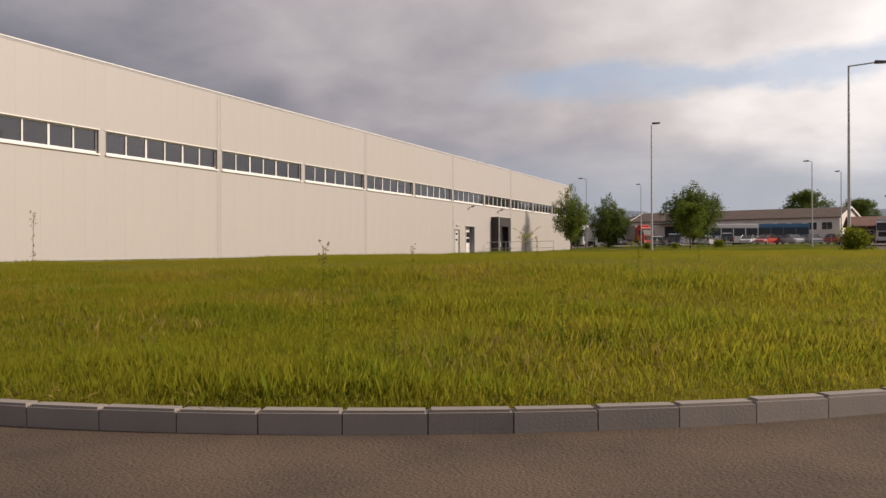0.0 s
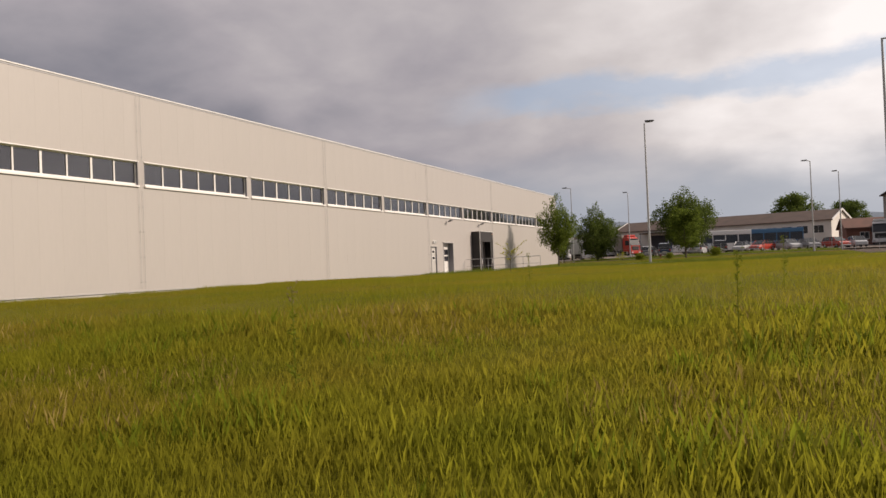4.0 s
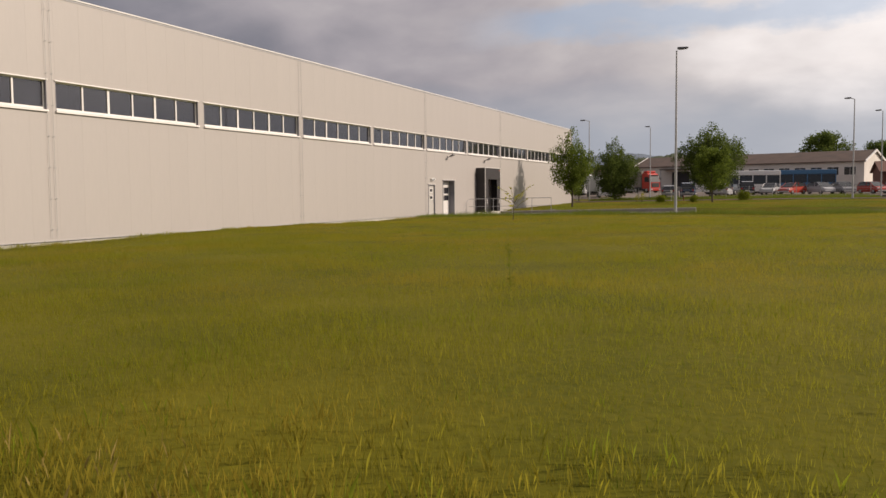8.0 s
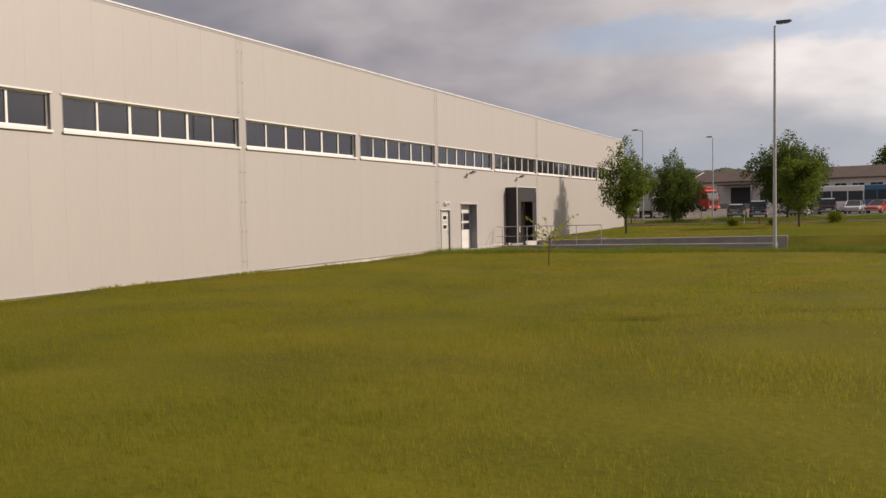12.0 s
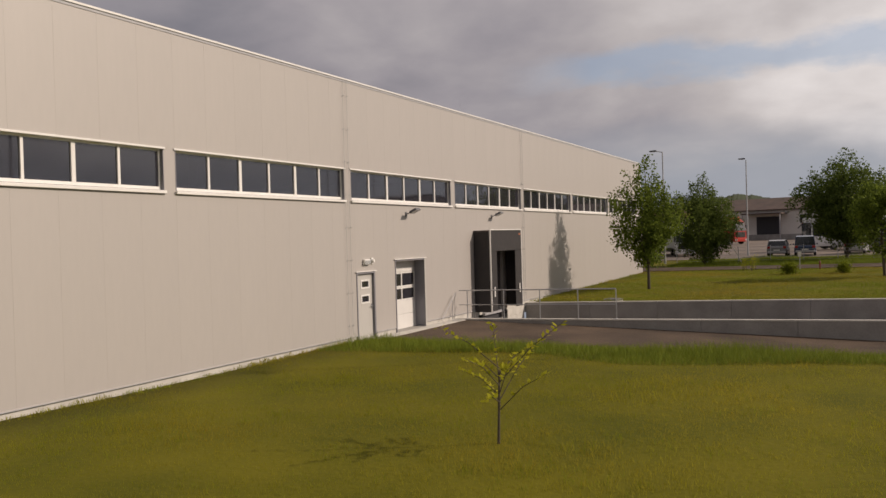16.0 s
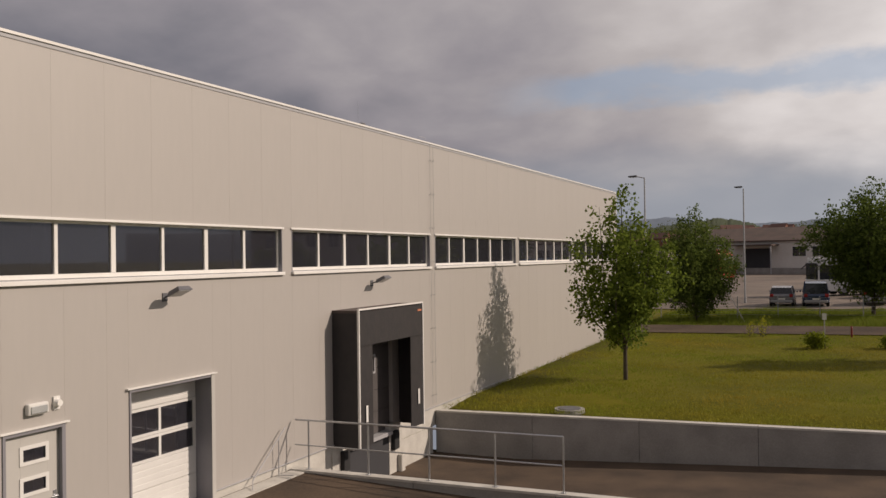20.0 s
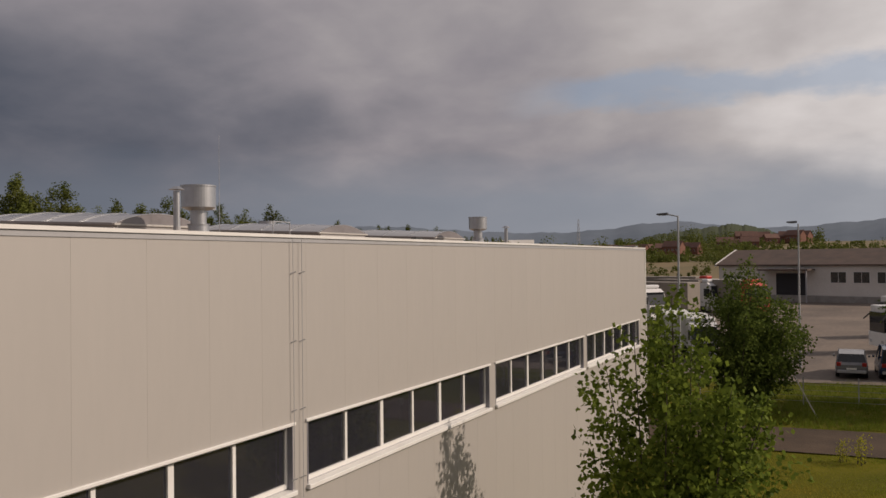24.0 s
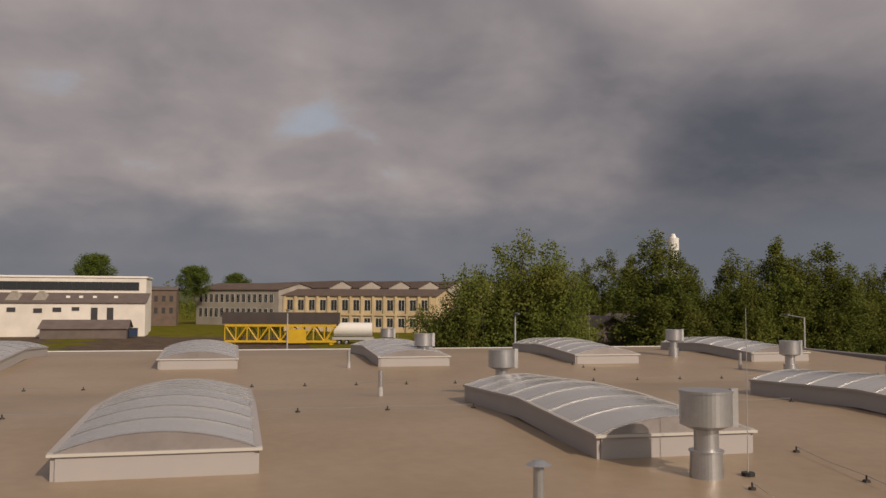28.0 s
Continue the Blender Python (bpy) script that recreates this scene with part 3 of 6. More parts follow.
def build_roof():
    xs = [0.0, -5, -10.2, -15, -19.3, -24, -29.2, -34, HALL_X]
    ny = 14
    ys = [HALL_Y0 + (HALL_Y1 - HALL_Y0) * j / ny for j in range(ny + 1)]
    v, f = [], []
    for dz in (0.0, -0.18):
        for yy in ys:
            for x in xs:
                v.append((x - (0.02 if x == 0 else 0), yy, roof_z(x) + dz + 0.04))
    w, off = len(xs), len(xs) * len(ys)
    for j in range(ny):
        for i in range(w - 1):
            a = j * w + i
            f.append((a, a + w, a + w + 1, a + 1))
            f.append((off + a, off + a + 1, off + a + w + 1, off + a + w))
    roof = tagged(new("roof", raw_mesh("roof", v, f, M_ROOF)), "low-pitched tan membrane roof of the hall", "roof", kind="structure")
    for nm, d in (("trim_west", (HALL_X - 0.2, HALL_Y0, 7.6, HALL_X + 0.25, HALL_Y1, 7.94)),):
        bm = bmesh.new()
        box(bm, *d)
        bevel_all(bm, 0.02)
        tagged(new(nm, finish(nm, bm, M_WHITE)), "white metal capping on the far roof edge", "trim", kind="structure")
    bm = bmesh.new()
    box(bm, HALL_X, HALL_Y1 - 0.42, 7.6, -0.27, HALL_Y1 + 0.02, 8.34)
    for v in bm.verts:
        if v.co.x > -1 and v.co.z > 8:
            v.co.z = 8.15
    bevel_all(bm, 0.06, 3)
    tagged(new("trim_north", finish("trim_north", bm, M_UPSTAND)), "grey membrane upstand along the north roof edge", "trim", kind="structure")


build_roof()


def build_window(index, y):
    """One bay of the ribbon: frame, sill, five mullions, six panes."""
    w = BAY - PIER
    t = thing("window_%d" % index, pose(0, y, 0), "ribbon window with white aluminium frame and six dark panes", "window", kind="structure")
    # folded metal lining of the opening, then the frame set back in it
    ln = bmesh.new()
    box(ln, -0.2, -0.004, WIN_Z0 - 0.05, 0.004, 0.016, WIN_Z1 + 0.012)
    box(ln, -0.2, w - 0.016, WIN_Z0 - 0.05, 0.004, w + 0.004, WIN_Z1 + 0.012)
    part("reveal_lining", ln, M_REVEAL, t, "grey folded metal jamb lining")
    boxpart("lintel_flashing", (-0.2, -0.05, WIN_Z1 + 0.014, 0.03, w + 0.05, WIN_Z1 + 0.058), M_WHITE, t, "white metal drip strip over the window", 0.006)
    fr = bmesh.new()
    box(fr, -0.16, 0.018, WIN_Z1 - 0.03, -0.085, w - 0.018, WIN_Z1 + 0.012)
    box(fr, -0.16, 0.018, WIN_Z0 + 0.042, -0.085, w - 0.018, WIN_Z0 + 0.11)
    box(fr, -0.16, 0.018, WIN_Z0 + 0.111, -0.085, 0.06, WIN_Z1 - 0.031)
    box(fr, -0.16, w - 0.06, WIN_Z0 + 0.111, -0.085, w - 0.018, WIN_Z1 - 0.031)
    part("window_frame", fr, M_WHITE, t)
    boxpart("window_sill", (-0.2, -0.03, WIN_Z0 - 0.05, 0.065, w + 0.03, WIN_Z0 + 0.02), M_WHITE, t, "broad white metal sill", 0.008)
    boxpart("sill_joint", (-0.19, 0.018, WIN_Z0 + 0.021, -0.1, w - 0.018, WIN_Z0 + 0.041), M_GREYMET, t)
    step = (w - 0.078) / 6
    for i in range(6):
        y0 = 0.039 + i * step
        if i:
            hw = 0.05 if i % 2 == 0 else 0.033
            boxpart("mullion", (-0.16, y0 - hw, WIN_Z0 + 0.112, -0.08, y0 + hw, WIN_Z1 - 0.032), M_WHITE, t)
        boxpart("pane", (-0.128, y0 + 0.022, WIN_Z0 + 0.10, -0.114, y0 + step - 0.022, WIN_Z1 - 0.025), M_GLASS, t)
    return t


def inner_columns():
    bm = bmesh.new()
    box(bm, -0.16, -0.16, -0.02, 0.16, 0.16, 7.6)
    bevel_all(bm, 0.02)
    me = finish("hall_column", bm, M_PLINTH)
    for b in range(-7, 5):
        ob = new("hall_column", me)
        ob.matrix_basis = pose(-0.95, b * BAY + 1.75, 0)
        tagged(ob, "pale square concrete column just inside the windows", "column", "columns inside the hall")


inner_columns()
win0 = build_window(1, -7 * BAY)
for k in range(2, 13):
    c = copy_thing(win0, pose(0, (k - 8) * BAY, 0))
    c.name = "window_%d" % k


def build_doors():
    # service door, set back in a grey steel frame
    d = thing("door_1", pose(0, 0.16, 0), "closed grey metal service door with two small panes", "door", kind="structure")
    bm = bmesh.new()
    box(bm, -0.14, 0, 0, 0.02, 0.05, 2.07)
    box(bm, -0.14, 1.05, 0, 0.02, 1.118, 2.07)
    box(bm, -0.14, 0, 2.071, 0.02, 1.118, 2.125)
    part("door_frame", bm, M_REVEAL, d, "blue-grey painted steel frame")
    boxpart("lintel_cap", (-0.02, -0.06, 2.127, 0.05, 1.18, 2.15), M_WHITE, d)
    bm = bmesh.new()
    for a in ((0.052, 0.02, 0.36, 2.06), (0.84, 0.02, 1.048, 2.06), (0.361, 0.02, 0.839, 1.14), (0.361, 1.39, 0.839, 1.62), (0.361, 1.84, 0.839, 2.06)):
        box(bm, -0.11, a[0], a[1], -0.065, a[2], a[3])
    leaf = part("door_leaf", bm, M_DOORGREY, d)
    for z in (1.14, 1.61):
        bm = bmesh.new()
        for a in ((0.34, z - 0.02, 0.40, z + 0.27), (0.80, z - 0.02, 0.86, z + 0.27), (0.40, z - 0.02, 0.80, z + 0.035), (0.40, z + 0.215, 0.80, z + 0.27)):
            box(bm, -0.066, a[0], a[1], -0.05, a[2], a[3])
        part("pane_frame", bm, M_DOORWHITE, leaf, "pale raised frame round a small pane")
        boxpart("pane", (-0.09, 0.395, z + 0.025, -0.08, 0.805, z + 0.225), M_GLASS, leaf)
    bm = bmesh.new()
    rod(bm, (-0.07, 0.97, 1.02), (0.0, 0.97, 1.02), 0.012)
    rod(bm, (-0.005, 0.98, 1.02), (-0.005, 0.86, 1.02), 0.012)
    box(bm, -0.066, 0.94, 0.92, -0.056, 1.0, 1.10)
    part("door_handle", bm, M_GALV, leaf, "steel lever handle")
    boxpart("threshold", (-0.14, 0.0, -0.1, 0.16, 1.118, 0.015), M_CONC, d)
    # sectional gate set back in its reveal
    g = thing("door_2", pose(0, 2.62, 0), "closed white sectional overhead door with two rows of panes", "door", kind="structure")
    bm = bmesh.new()
    box(bm, -0.52, -0.0, 0, 0.02, 0.04, 2.38)
    box(bm, -0.52, 2.14, 0, 0.02, 2.178, 2.38)
    box(bm, -0.52, -0.0, 2.381, 0.02, 2.178, 2.435)
    part("reveal", bm, M_REVEAL, g, "blue-grey painted steel reveal")
    boxpart("lintel_cap", (-0.02, -0.07, 2.437, 0.06, 2.24, 2.46), M_WHITE, g)
    boxpart("corner_angle", (0.021, 2.10, 0.0, 0.032, 2.20, 2.435), M_DOORGREY, g, "pale metal angle down the jamb")
    hts = (0.0, 0.5, 0.98, 1.45, 1.98, 2.38)
    for i in range(5):
        z0, z1 = hts[i] + 0.004, hts[i + 1] - 0.004
        if i in (2, 3):
            bm = bmesh.new()
            box(bm, -0.45, 0.042, z0, -0.40, 2.138, z0 + 0.05)
            box(bm, -0.45, 0.042, z1 - 0.05, -0.40, 2.138, z1)
            for y0, y1 in ((0.042, 0.11), (1.13, 1.19), (2.07, 2.138)):
                box(bm, -0.45, y0, z0 + 0.051, -0.40, y1, z1 - 0.051)
            sec = part("glazed_section", bm, M_DOORWHITE, g)
            for y0, y1 in ((0.112, 1.128), (1.192, 2.068)):
                boxpart("pane", (-0.435, y0, z0 + 0.05, -0.425, y1, z1 - 0.05), M_GLASS, sec)
        else:
            bm = bmesh.new()
            box(bm, -0.45, 0.042, z0, -0.405, 2.138, z1)
            k = 4
            for r in range(k):
                zz = z0 + (z1 - z0) * (r + 0.12) / k
                box(bm, -0.406, 0.05, zz, -0.397, 2.13, zz + (z1 - z0) * 0.76 / k)
            part("ribbed_section", bm, M_DOORWHITE, g)
    boxpart("threshold", (-0.5, 0.0, -0.2, 0.06, 2.178, 0.0), M_CONC, g, "pale concrete sill slab")
    # lamp and sounder over the service door
    e = thing("emergency_light", pose(0, 0.55, 2.35), "small white emergency light box above the service door", "lamp")
    boxpart("housing", (0.0, 0, 0, 0.09, 0.36, 0.17), M_DOORWHITE, e, "", 0.012)
    boxpart("diffuser", (0.091, 0.03, 0.02, 0.11, 0.33, 0.13), M_LENS, e, "", 0.008)
    s = thing("alarm_sounder", pose(0, 1.05, 2.36), "small pale alarm sounder on the cream wall", "alarm")
    boxpart("back_plate", (0, 0, 0, 0.03, 0.12, 0.2), M_DOORWHITE, s)
    rodpart("bell", (0.03, 0.06, 0.1), (0.1, 0.06, 0.1), 0.07, M_WHITE, s, r1=0.05, n=14)


build_doors()


def floodlight(y):
    t = thing("wall_floodlight", pose(0, y, 3.98) @ Matrix.Scale(0.76, 4), "black floodlight on a bracket below the windows", "floodlight", "floodlights on the facade")
    boxpart("wall_plate", (0, -0.08, -0.1, 0.025, 0.08, 0.1), M_LAMP, t)
    rodpart("arm", (0.02, 0, 0.0), (0.34, 0, 0.1), 0.022, M_LAMP, t)
    bm = bmesh.new()
    for v in box(bm, 0.22, -0.24, -0.05, 0.62, 0.24, 0.06):
        if v.co.z > 0:
            v.co.y *= 0.75
            v.co.x = 0.42 + (v.co.x - 0.42) * 0.8
    bmesh.ops.rotate(bm, verts=bm.verts, cent=(0.4, 0, 0.1), matrix=Matrix.Rotation(radians(-24), 3, "Y"))
    bmesh.ops.translate(bm, verts=bm.verts, vec=(0.0, 0, 0.13))
    part("head", bm, M_LAMP, t)
    bm = bmesh.new()
    box(bm, 0.24, -0.21, -0.062, 0.60, 0.21, -0.052)
    bmesh.ops.rotate(bm, verts=bm.verts, cent=(0.4, 0, 0.1), matrix=Matrix.Rotation(radians(-24), 3, "Y"))
    bmesh.ops.translate(bm, verts=bm.verts, vec=(0.0, 0, 0.13))
    part("glass_front", bm, M_LENS, t)


for yy in (3.50, 11.08):
    floodlight(yy)


def build_dock():
    t = thing("dock_shelter", pose(0, 9.13, 0), "black canvas dock shelter with white edge piping around a loading door", "dock shelter")
    W, D, H = 3.45, 0.72, 3.39
    boxpart("roof_panel", (0.0, 0, H - 0.06, D - 0.03, W, H), M_CABTOP, t, "brown boarded cover")
    for nm, y0, y1 in (("side_curtain", 0, 0.05), ("side_curtain", W - 0.05, W)):
        boxpart(nm, (0.0, y0, 0.1, D - 0.03, y1, H - 0.062), M_CAB, t)
    boxpart("front_flap", (D - 0.025, 0.03, 0.12, D, 0.68, H - 0.03), M_CAB, t)
    boxpart("front_flap", (D - 0.025, W - 0.72, 0.12, D, W - 0.03, H - 0.03), M_CAB, t)
    boxpart("head_curtain", (D + 0.002, 0.04, 2.54, D + 0.022, W - 0.04, H - 0.04), M_CAB, t)
    bm = bmesh.new()
    box(bm, D - 0.02, -0.012, 0.12, D + 0.03, 0.03, H)
    part("edge_piping", bm, M_WHITE, t, "white edge strip")
    boxpart("edge_piping", (D - 0.02, -0.012, H + 0.001, D + 0.03, W + 0.012, H + 0.04), M_WHITE, t, "white edge strip")
    boxpart("edge_piping", (D - 0.02, W - 0.03, 0.10, D + 0.03, W + 0.012, H), M_WHITE, t, "white edge strip")
    for y in (0.29, W - 0.36):
        boxpart("guide_marker", (D + 0.023, y, 0.70, D + 0.035, y + 0.09, 1.10), M_WHITE, t, "white guide stripe")
    boxpart("manufacturer_tag", (D + 0.023, W - 0.32, H - 0.2, D + 0.03, W - 0.1, H - 0.15), M_TAG, t, "small orange tag")
    d = thing("door_3", pose(0, 9.55, 0), "dark closed dock door with a small framed pane inside the shelter", "door", kind="structure")
    for i in range(5):
        boxpart("door_section", (-0.16, 0.02, 0.02 + i * 0.57, -0.10, 2.58, 0.58 + i * 0.57), M_DOCKDOOR, d)
    bm = bmesh.new()
    for a in ((0.95, 1.6, 1.0, 2.1), (1.75, 1.6, 1.8, 2.1), (1.32, 1.65, 1.38, 2.05), (1.0, 1.6, 1.75, 1.65), (1.0, 2.05, 1.75, 2.1)):
        box(bm, -0.098, a[0], a[1], -0.07, a[2], a[3])
    part("pane_frame", bm, M_GREYMET, d)
    # concrete under the sill, bumpers and leveller
    p = thing("dock_platform", pose(0, 9.05, 0), "pale concrete dock face with dark leveller and rubber buffers", "dock")
    boxpart("dock_wall", (-0.12, 0.0, -1.6, 0.02, 0.75, 0.12), M_PLINTH, p)
    boxpart("dock_wall", (-0.12, 2.85, -1.6, 0.02, 3.6, 0.12), M_PLINTH, p)
    boxpart("leveller_lip", (-0.3, 0.76, -0.10, 0.14, 2.84, 0.0), M_GREYMET, p)
    boxpart("leveller_pit", (-0.006, 0.76, -1.6, 0.012, 2.84, -0.12), M_DARK, p)
    for y in (0.35, 2.95):
        boxpart("buffer", (0.021, y, -0.55, 0.14, y + 0.28, -0.05), M_RUBBER, p, "black rubber dock buffer", 0.015)
    for y in (0.05, 3.3):
        boxpart("guide_block", (0.021, y, -1.3, 0.16, y + 0.22, -0.75), M_PLINTH, p, "pale concrete wheel guide", 0.02)
    for ya, yb in ((-1.69, -0.003), (3.603, 5.64)):
        boxpart("foundation_wall", (-0.16, ya, -1.6, -0.015, yb, -0.402), M_PLINTH, p, "pale concrete foundation beside the dock")


build_dock()


def railing():
    t = thing("ramp_railing", pose(0, 7.4, 0), "thin galvanised pipe railing along the loading ramp", "railing")
    zt = lambda x: 0.02 + 0.0115 * x
    px = (0.45, 1.95, 3.38, 4.83, 6.23)
    for x in px:
        rodpart("post", (x, 0, zt(x) - 0.02), (x, 0, zt(x) + 1.07), 0.02, M_GALV, t)
        boxpart("base_plate", (x - 0.05, -0.05, zt(x), x + 0.05, 0.05, zt(x) + 0.012), M_GALV, t)
    rodpart("top_rail", (0.1, 0, zt(0.1) + 1.07), (6.23, 0, zt(6.23) + 1.07), 0.022, M_GALV, t)
    rodpart("mid_rail", (0.1, 0, zt(0.1) + 0.52), (6.23, 0, zt(6.23) + 0.52), 0.016, M_GALV, t)
    t = thing("leaning_barrier", pose(0, 0, 0), "short sloping galvanised handrail by the wall", "railing")
    rodpart("rail", (0.12, 5.85, 0.12), (0.12, 7.0, 1.0), 0.013, M_GREYMET, t)
    rodpart("post", (0.12, 6.75, 0.0), (0.12, 6.75, 0.82), 0.012, M_GREYMET, t)
    rodpart("foot", (0.12, 6.75, 0.02), (0.4, 6.9, 0.01), 0.010, M_GREYMET, t)
    rodpart("foot", (0.12, 5.85, 0.12), (0.3, 5.6, 0.01), 0.010, M_GREYMET, t)


railing()


# ---- on the roof ----
def skylight(x_front, yc):
    """A curb that follows the ridge, a ribbed barrel of clear sheet above it, arched end caps."""
    L, W, hc, rise = 7.5, 2.55, 0.31, 0.25
    t = thing("roof_skylight", pose(x_front, yc, 0), "long barrel-vaulted polycarbonate skylight on a pale curb", "skylight", "skylights on the hall roof")
    xs = [0, -L * 0.48, -L]
    zz = lambda x: roof_z(x_front + x) + 0.04 + 0.06 * (1 - abs(x + L * 0.48) / (L * 0.52))
    for s in (-1, 1):
        for i in range(2):
            bm = bmesh.new()
            for v in box(bm, xs[i], s * W / 2 - 0.03, 0, xs[i + 1], s * W / 2 + 0.03, 1):
                v.co.z = zz(v.co.x) + (hc if v.co.z > 0.5 else -0.03)
            part("curb_side", bm, M_KERBMEM, t)
    for x in (0, -L):
        bm = bmesh.new()
        box(bm, x - 0.03, -W / 2 + 0.031, zz(x) - 0.03, x + 0.03, W / 2 - 0.031, zz(x) + hc)
        part("curb_end", bm, M_KERBMEM, t)
    n, seg = 7, 10
    def arc(k, off=0.0):
        u = -1 + 2 * k / seg
        return u * (W / 2 + 0.02 + off), (1 - u * u) * rise + off
    for i in range(n):
        xa, xb = -L * i / n, -L * (i + 1) / n
        bm = bmesh.new()
        rows = []
        for x in (xa - 0.012, xb + 0.012):
            rows.append([bm.verts.new((x, arc(k)[0], zz(x) + hc + 0.03 + arc(k)[1])) for k in range(seg + 1)])
        for k in range(seg):
            bm.faces.new((rows[0][k], rows[0][k + 1], rows[1][k + 1], rows[1][k]))
        part("vault_sheet", bm, M_POLY, t, smooth=True)
    for i in range(n + 1):
        x = -L * i / n
        bm = bmesh.new()
        for dx in (-0.014, 0.014):
            for o in (0.003, 0.014):
                for k in range(seg + 1):
                    bm.verts.new((x + dx, arc(k, o)[0], zz(x) + hc + 0.03 + arc(k, o)[1]))
        bm.verts.ensure_lookup_table()
        m = seg + 1
        for k in range(seg):
            for a, b in ((1, 3), (0, 1), (3, 2)):
                bm.faces.new((bm.verts[a * m + k], bm.verts[a * m + k + 1], bm.verts[b * m + k + 1], bm.verts[b * m + k]))
        part("vault_rib", bm, M_GALV, t)
    for x in (0.012, -L - 0.012):
        bm = bmesh.new()
        vs = [bm.verts.new((x, arc(k)[0], zz(x) + hc + 0.03 + arc(k)[1])) for k in range(seg + 1)]
        bm.faces.new(vs)
        r = bmesh.ops.extrude_face_region(bm, geom=list(bm.faces))
        bmesh.ops.translate(bm, verts=[g for g in r["geom"] if isinstance(g, bmesh.types.BMVert)], vec=(0.02, 0, 0))
        part("end_cap", bm, M_POLYEND, t, "clear arched end sheet, the dark inside put into its colour")
    for i in range(2):
        for s in (-1, 1):
            bm = bmesh.new()
            for v in box(bm, xs[i], s * (W / 2 + 0.02) - 0.05, 0, xs[i + 1], s * (W / 2 + 0.02) + 0.05, 1):
                v.co.z = zz(v.co.x) + hc + (0.05 if v.co.z > 0.5 else 0.0)
            part("base_profile", bm, M_KERBMEM, t)
    boxpart("base_profile", (0.0, -W / 2 - 0.07, zz(0) + hc, 0.07, W / 2 + 0.07, zz(0) + hc + 0.04), M_DOORGREY, t)
    return t


SK_Y = [3.75 + BAY * k for k in range(-7, 5)]
for yc in SK_Y:
    for xf in (-6.3, -24.8):
        if yc > -20:
            skylight(xf, yc - (0.15 if xf > -10 else 0.35))


def vent(x, y, s=1.0):
    z = roof_z(x) + 0.03
    t = thing("roof_ventilator", Matrix.Translation((x, y, z)) @ Matrix.Scale(s, 4), "galvanised roof ventilator stack with a wide drum cowl", "ventilator", "ventilators on the hall roof")
    bm = bmesh.new()
    rod(bm, (0, 0, 0), (0, 0, 0.36), 0.225, 0.215, 32)
    part("base_sleeve", bm, M_GALV, t, smooth=False)
    bm = bmesh.new()
    rod(bm, (0, 0, 0.36), (0, 0, 0.70), 0.165, 0.165, 32)
    rod(bm, (0, 0, 0.355), (0, 0, 0.375), 0.235, 0.235, 32)
    part("neck", bm, M_GALV, t)
    bm = bmesh.new()
    rod(bm, (0, 0, 0.66), (0, 0, 0.72), 0.22, 0.35, 40)
    rod(bm, (0, 0, 0.72), (0, 0, 1.16), 0.35, 0.35, 40)
    rod(bm, (0, 0, 1.15), (0, 0, 1.18), 0.365, 0.365, 40)
    part("cowl", bm, M_GALV, t)
    boxpart("cowl_baffle", (0.02, 0.34, 0.68, 0.09, 0.44, 1.2), M_GALV, t)


for x, y, s in ((-4.95, 18.3, 1.0), (-4.95, 33.2, 0.95), (-15.4, 18.7, 0.95), (-25.6, 18.9, 0.95), (-27.2, 30.0, 0.95), (-20.7, 30.9, 1.0),
                (-13.5, 32.0, 0.95), (-35.6, 19.3, 0.9), (-25.8, 3.6, 0.95), (-15.4, 3.6, 0.95), (-4.95, 3.4, 1.0)):
    vent(x, y, s)


def soil_pipe(x, y, h=0.75, cap=True):
    t = thing("vent_pipe", pose(x, y, roof_z(x) + 0.03), "thin grey vent pipe with a small rain cap on the roof", "vent pipe", "vent pipes on the hall roof")
    rodpart("pipe", (0, 0, 0), (0, 0, h), 0.055, M_GALV, t, n=12)
    rodpart("flashing", (0, 0, 0), (0, 0, 0.22), 0.066, M_GREYMET, t, r1=0.06, n=12)
    if cap:
        rodpart("rain_cap", (0, 0, h + 0.02), (0, 0, h + 0.07), 0.13, M_GALV, t, r1=0.05, n=14)


for x, y, h, c in ((-2.5, 15.0, 0.8, True), (-2.3, 29.2, 0.6, True), (-15.5, 15.6, 0.62, False), (-24.6, 16.0, 0.62, False), (-22.5, 30.1, 0.6, False), (-15.3, 30.2, 0.6, False)):
    soil_pipe(x, y, h, c)


def conductor_line(pts, step=1.55):
    """A wire on little black blocks."""
    t = thing("lightning_conductor", pose(0, 0, 0), "thin lightning wire on small black holder blocks across the roof", "lightning conductor")
    blk = bmesh.new()
    rod(blk, (0, 0, 0), (0, 0, 0.03), 0.055, 0.045, 8)
    rod(blk, (0, 0, 0.03), (0, 0, 0.09), 0.014, 0.014, 6)
    me = finish("holder_block", blk, M_BLACK)
    for (xa, ya), (xb, yb) in zip(pts, pts[1:]):
        n = max(1, int(math.hypot(xb - xa, yb - ya) / step))
        last = None
        for i in range(n + 1):
            x, y = xa + (xb - xa) * i / n, ya + (yb - ya) * i / n
            q = Vector((x, y, roof_z(x) + 0.125))
            if last is not None:
                bm = bmesh.new()
                mid = (last + q) / 2 - Vector((0, 0, 0.025))
                rod(bm, last, mid, 0.0045, 0.0045, 4)
                rod(bm, mid, q, 0.0045, 0.0045, 4)
                part("wire", bm, M_GALV, t)
            share("holder_block", me, t, pose(x, y, roof_z(x) + 0.04))
            last = q


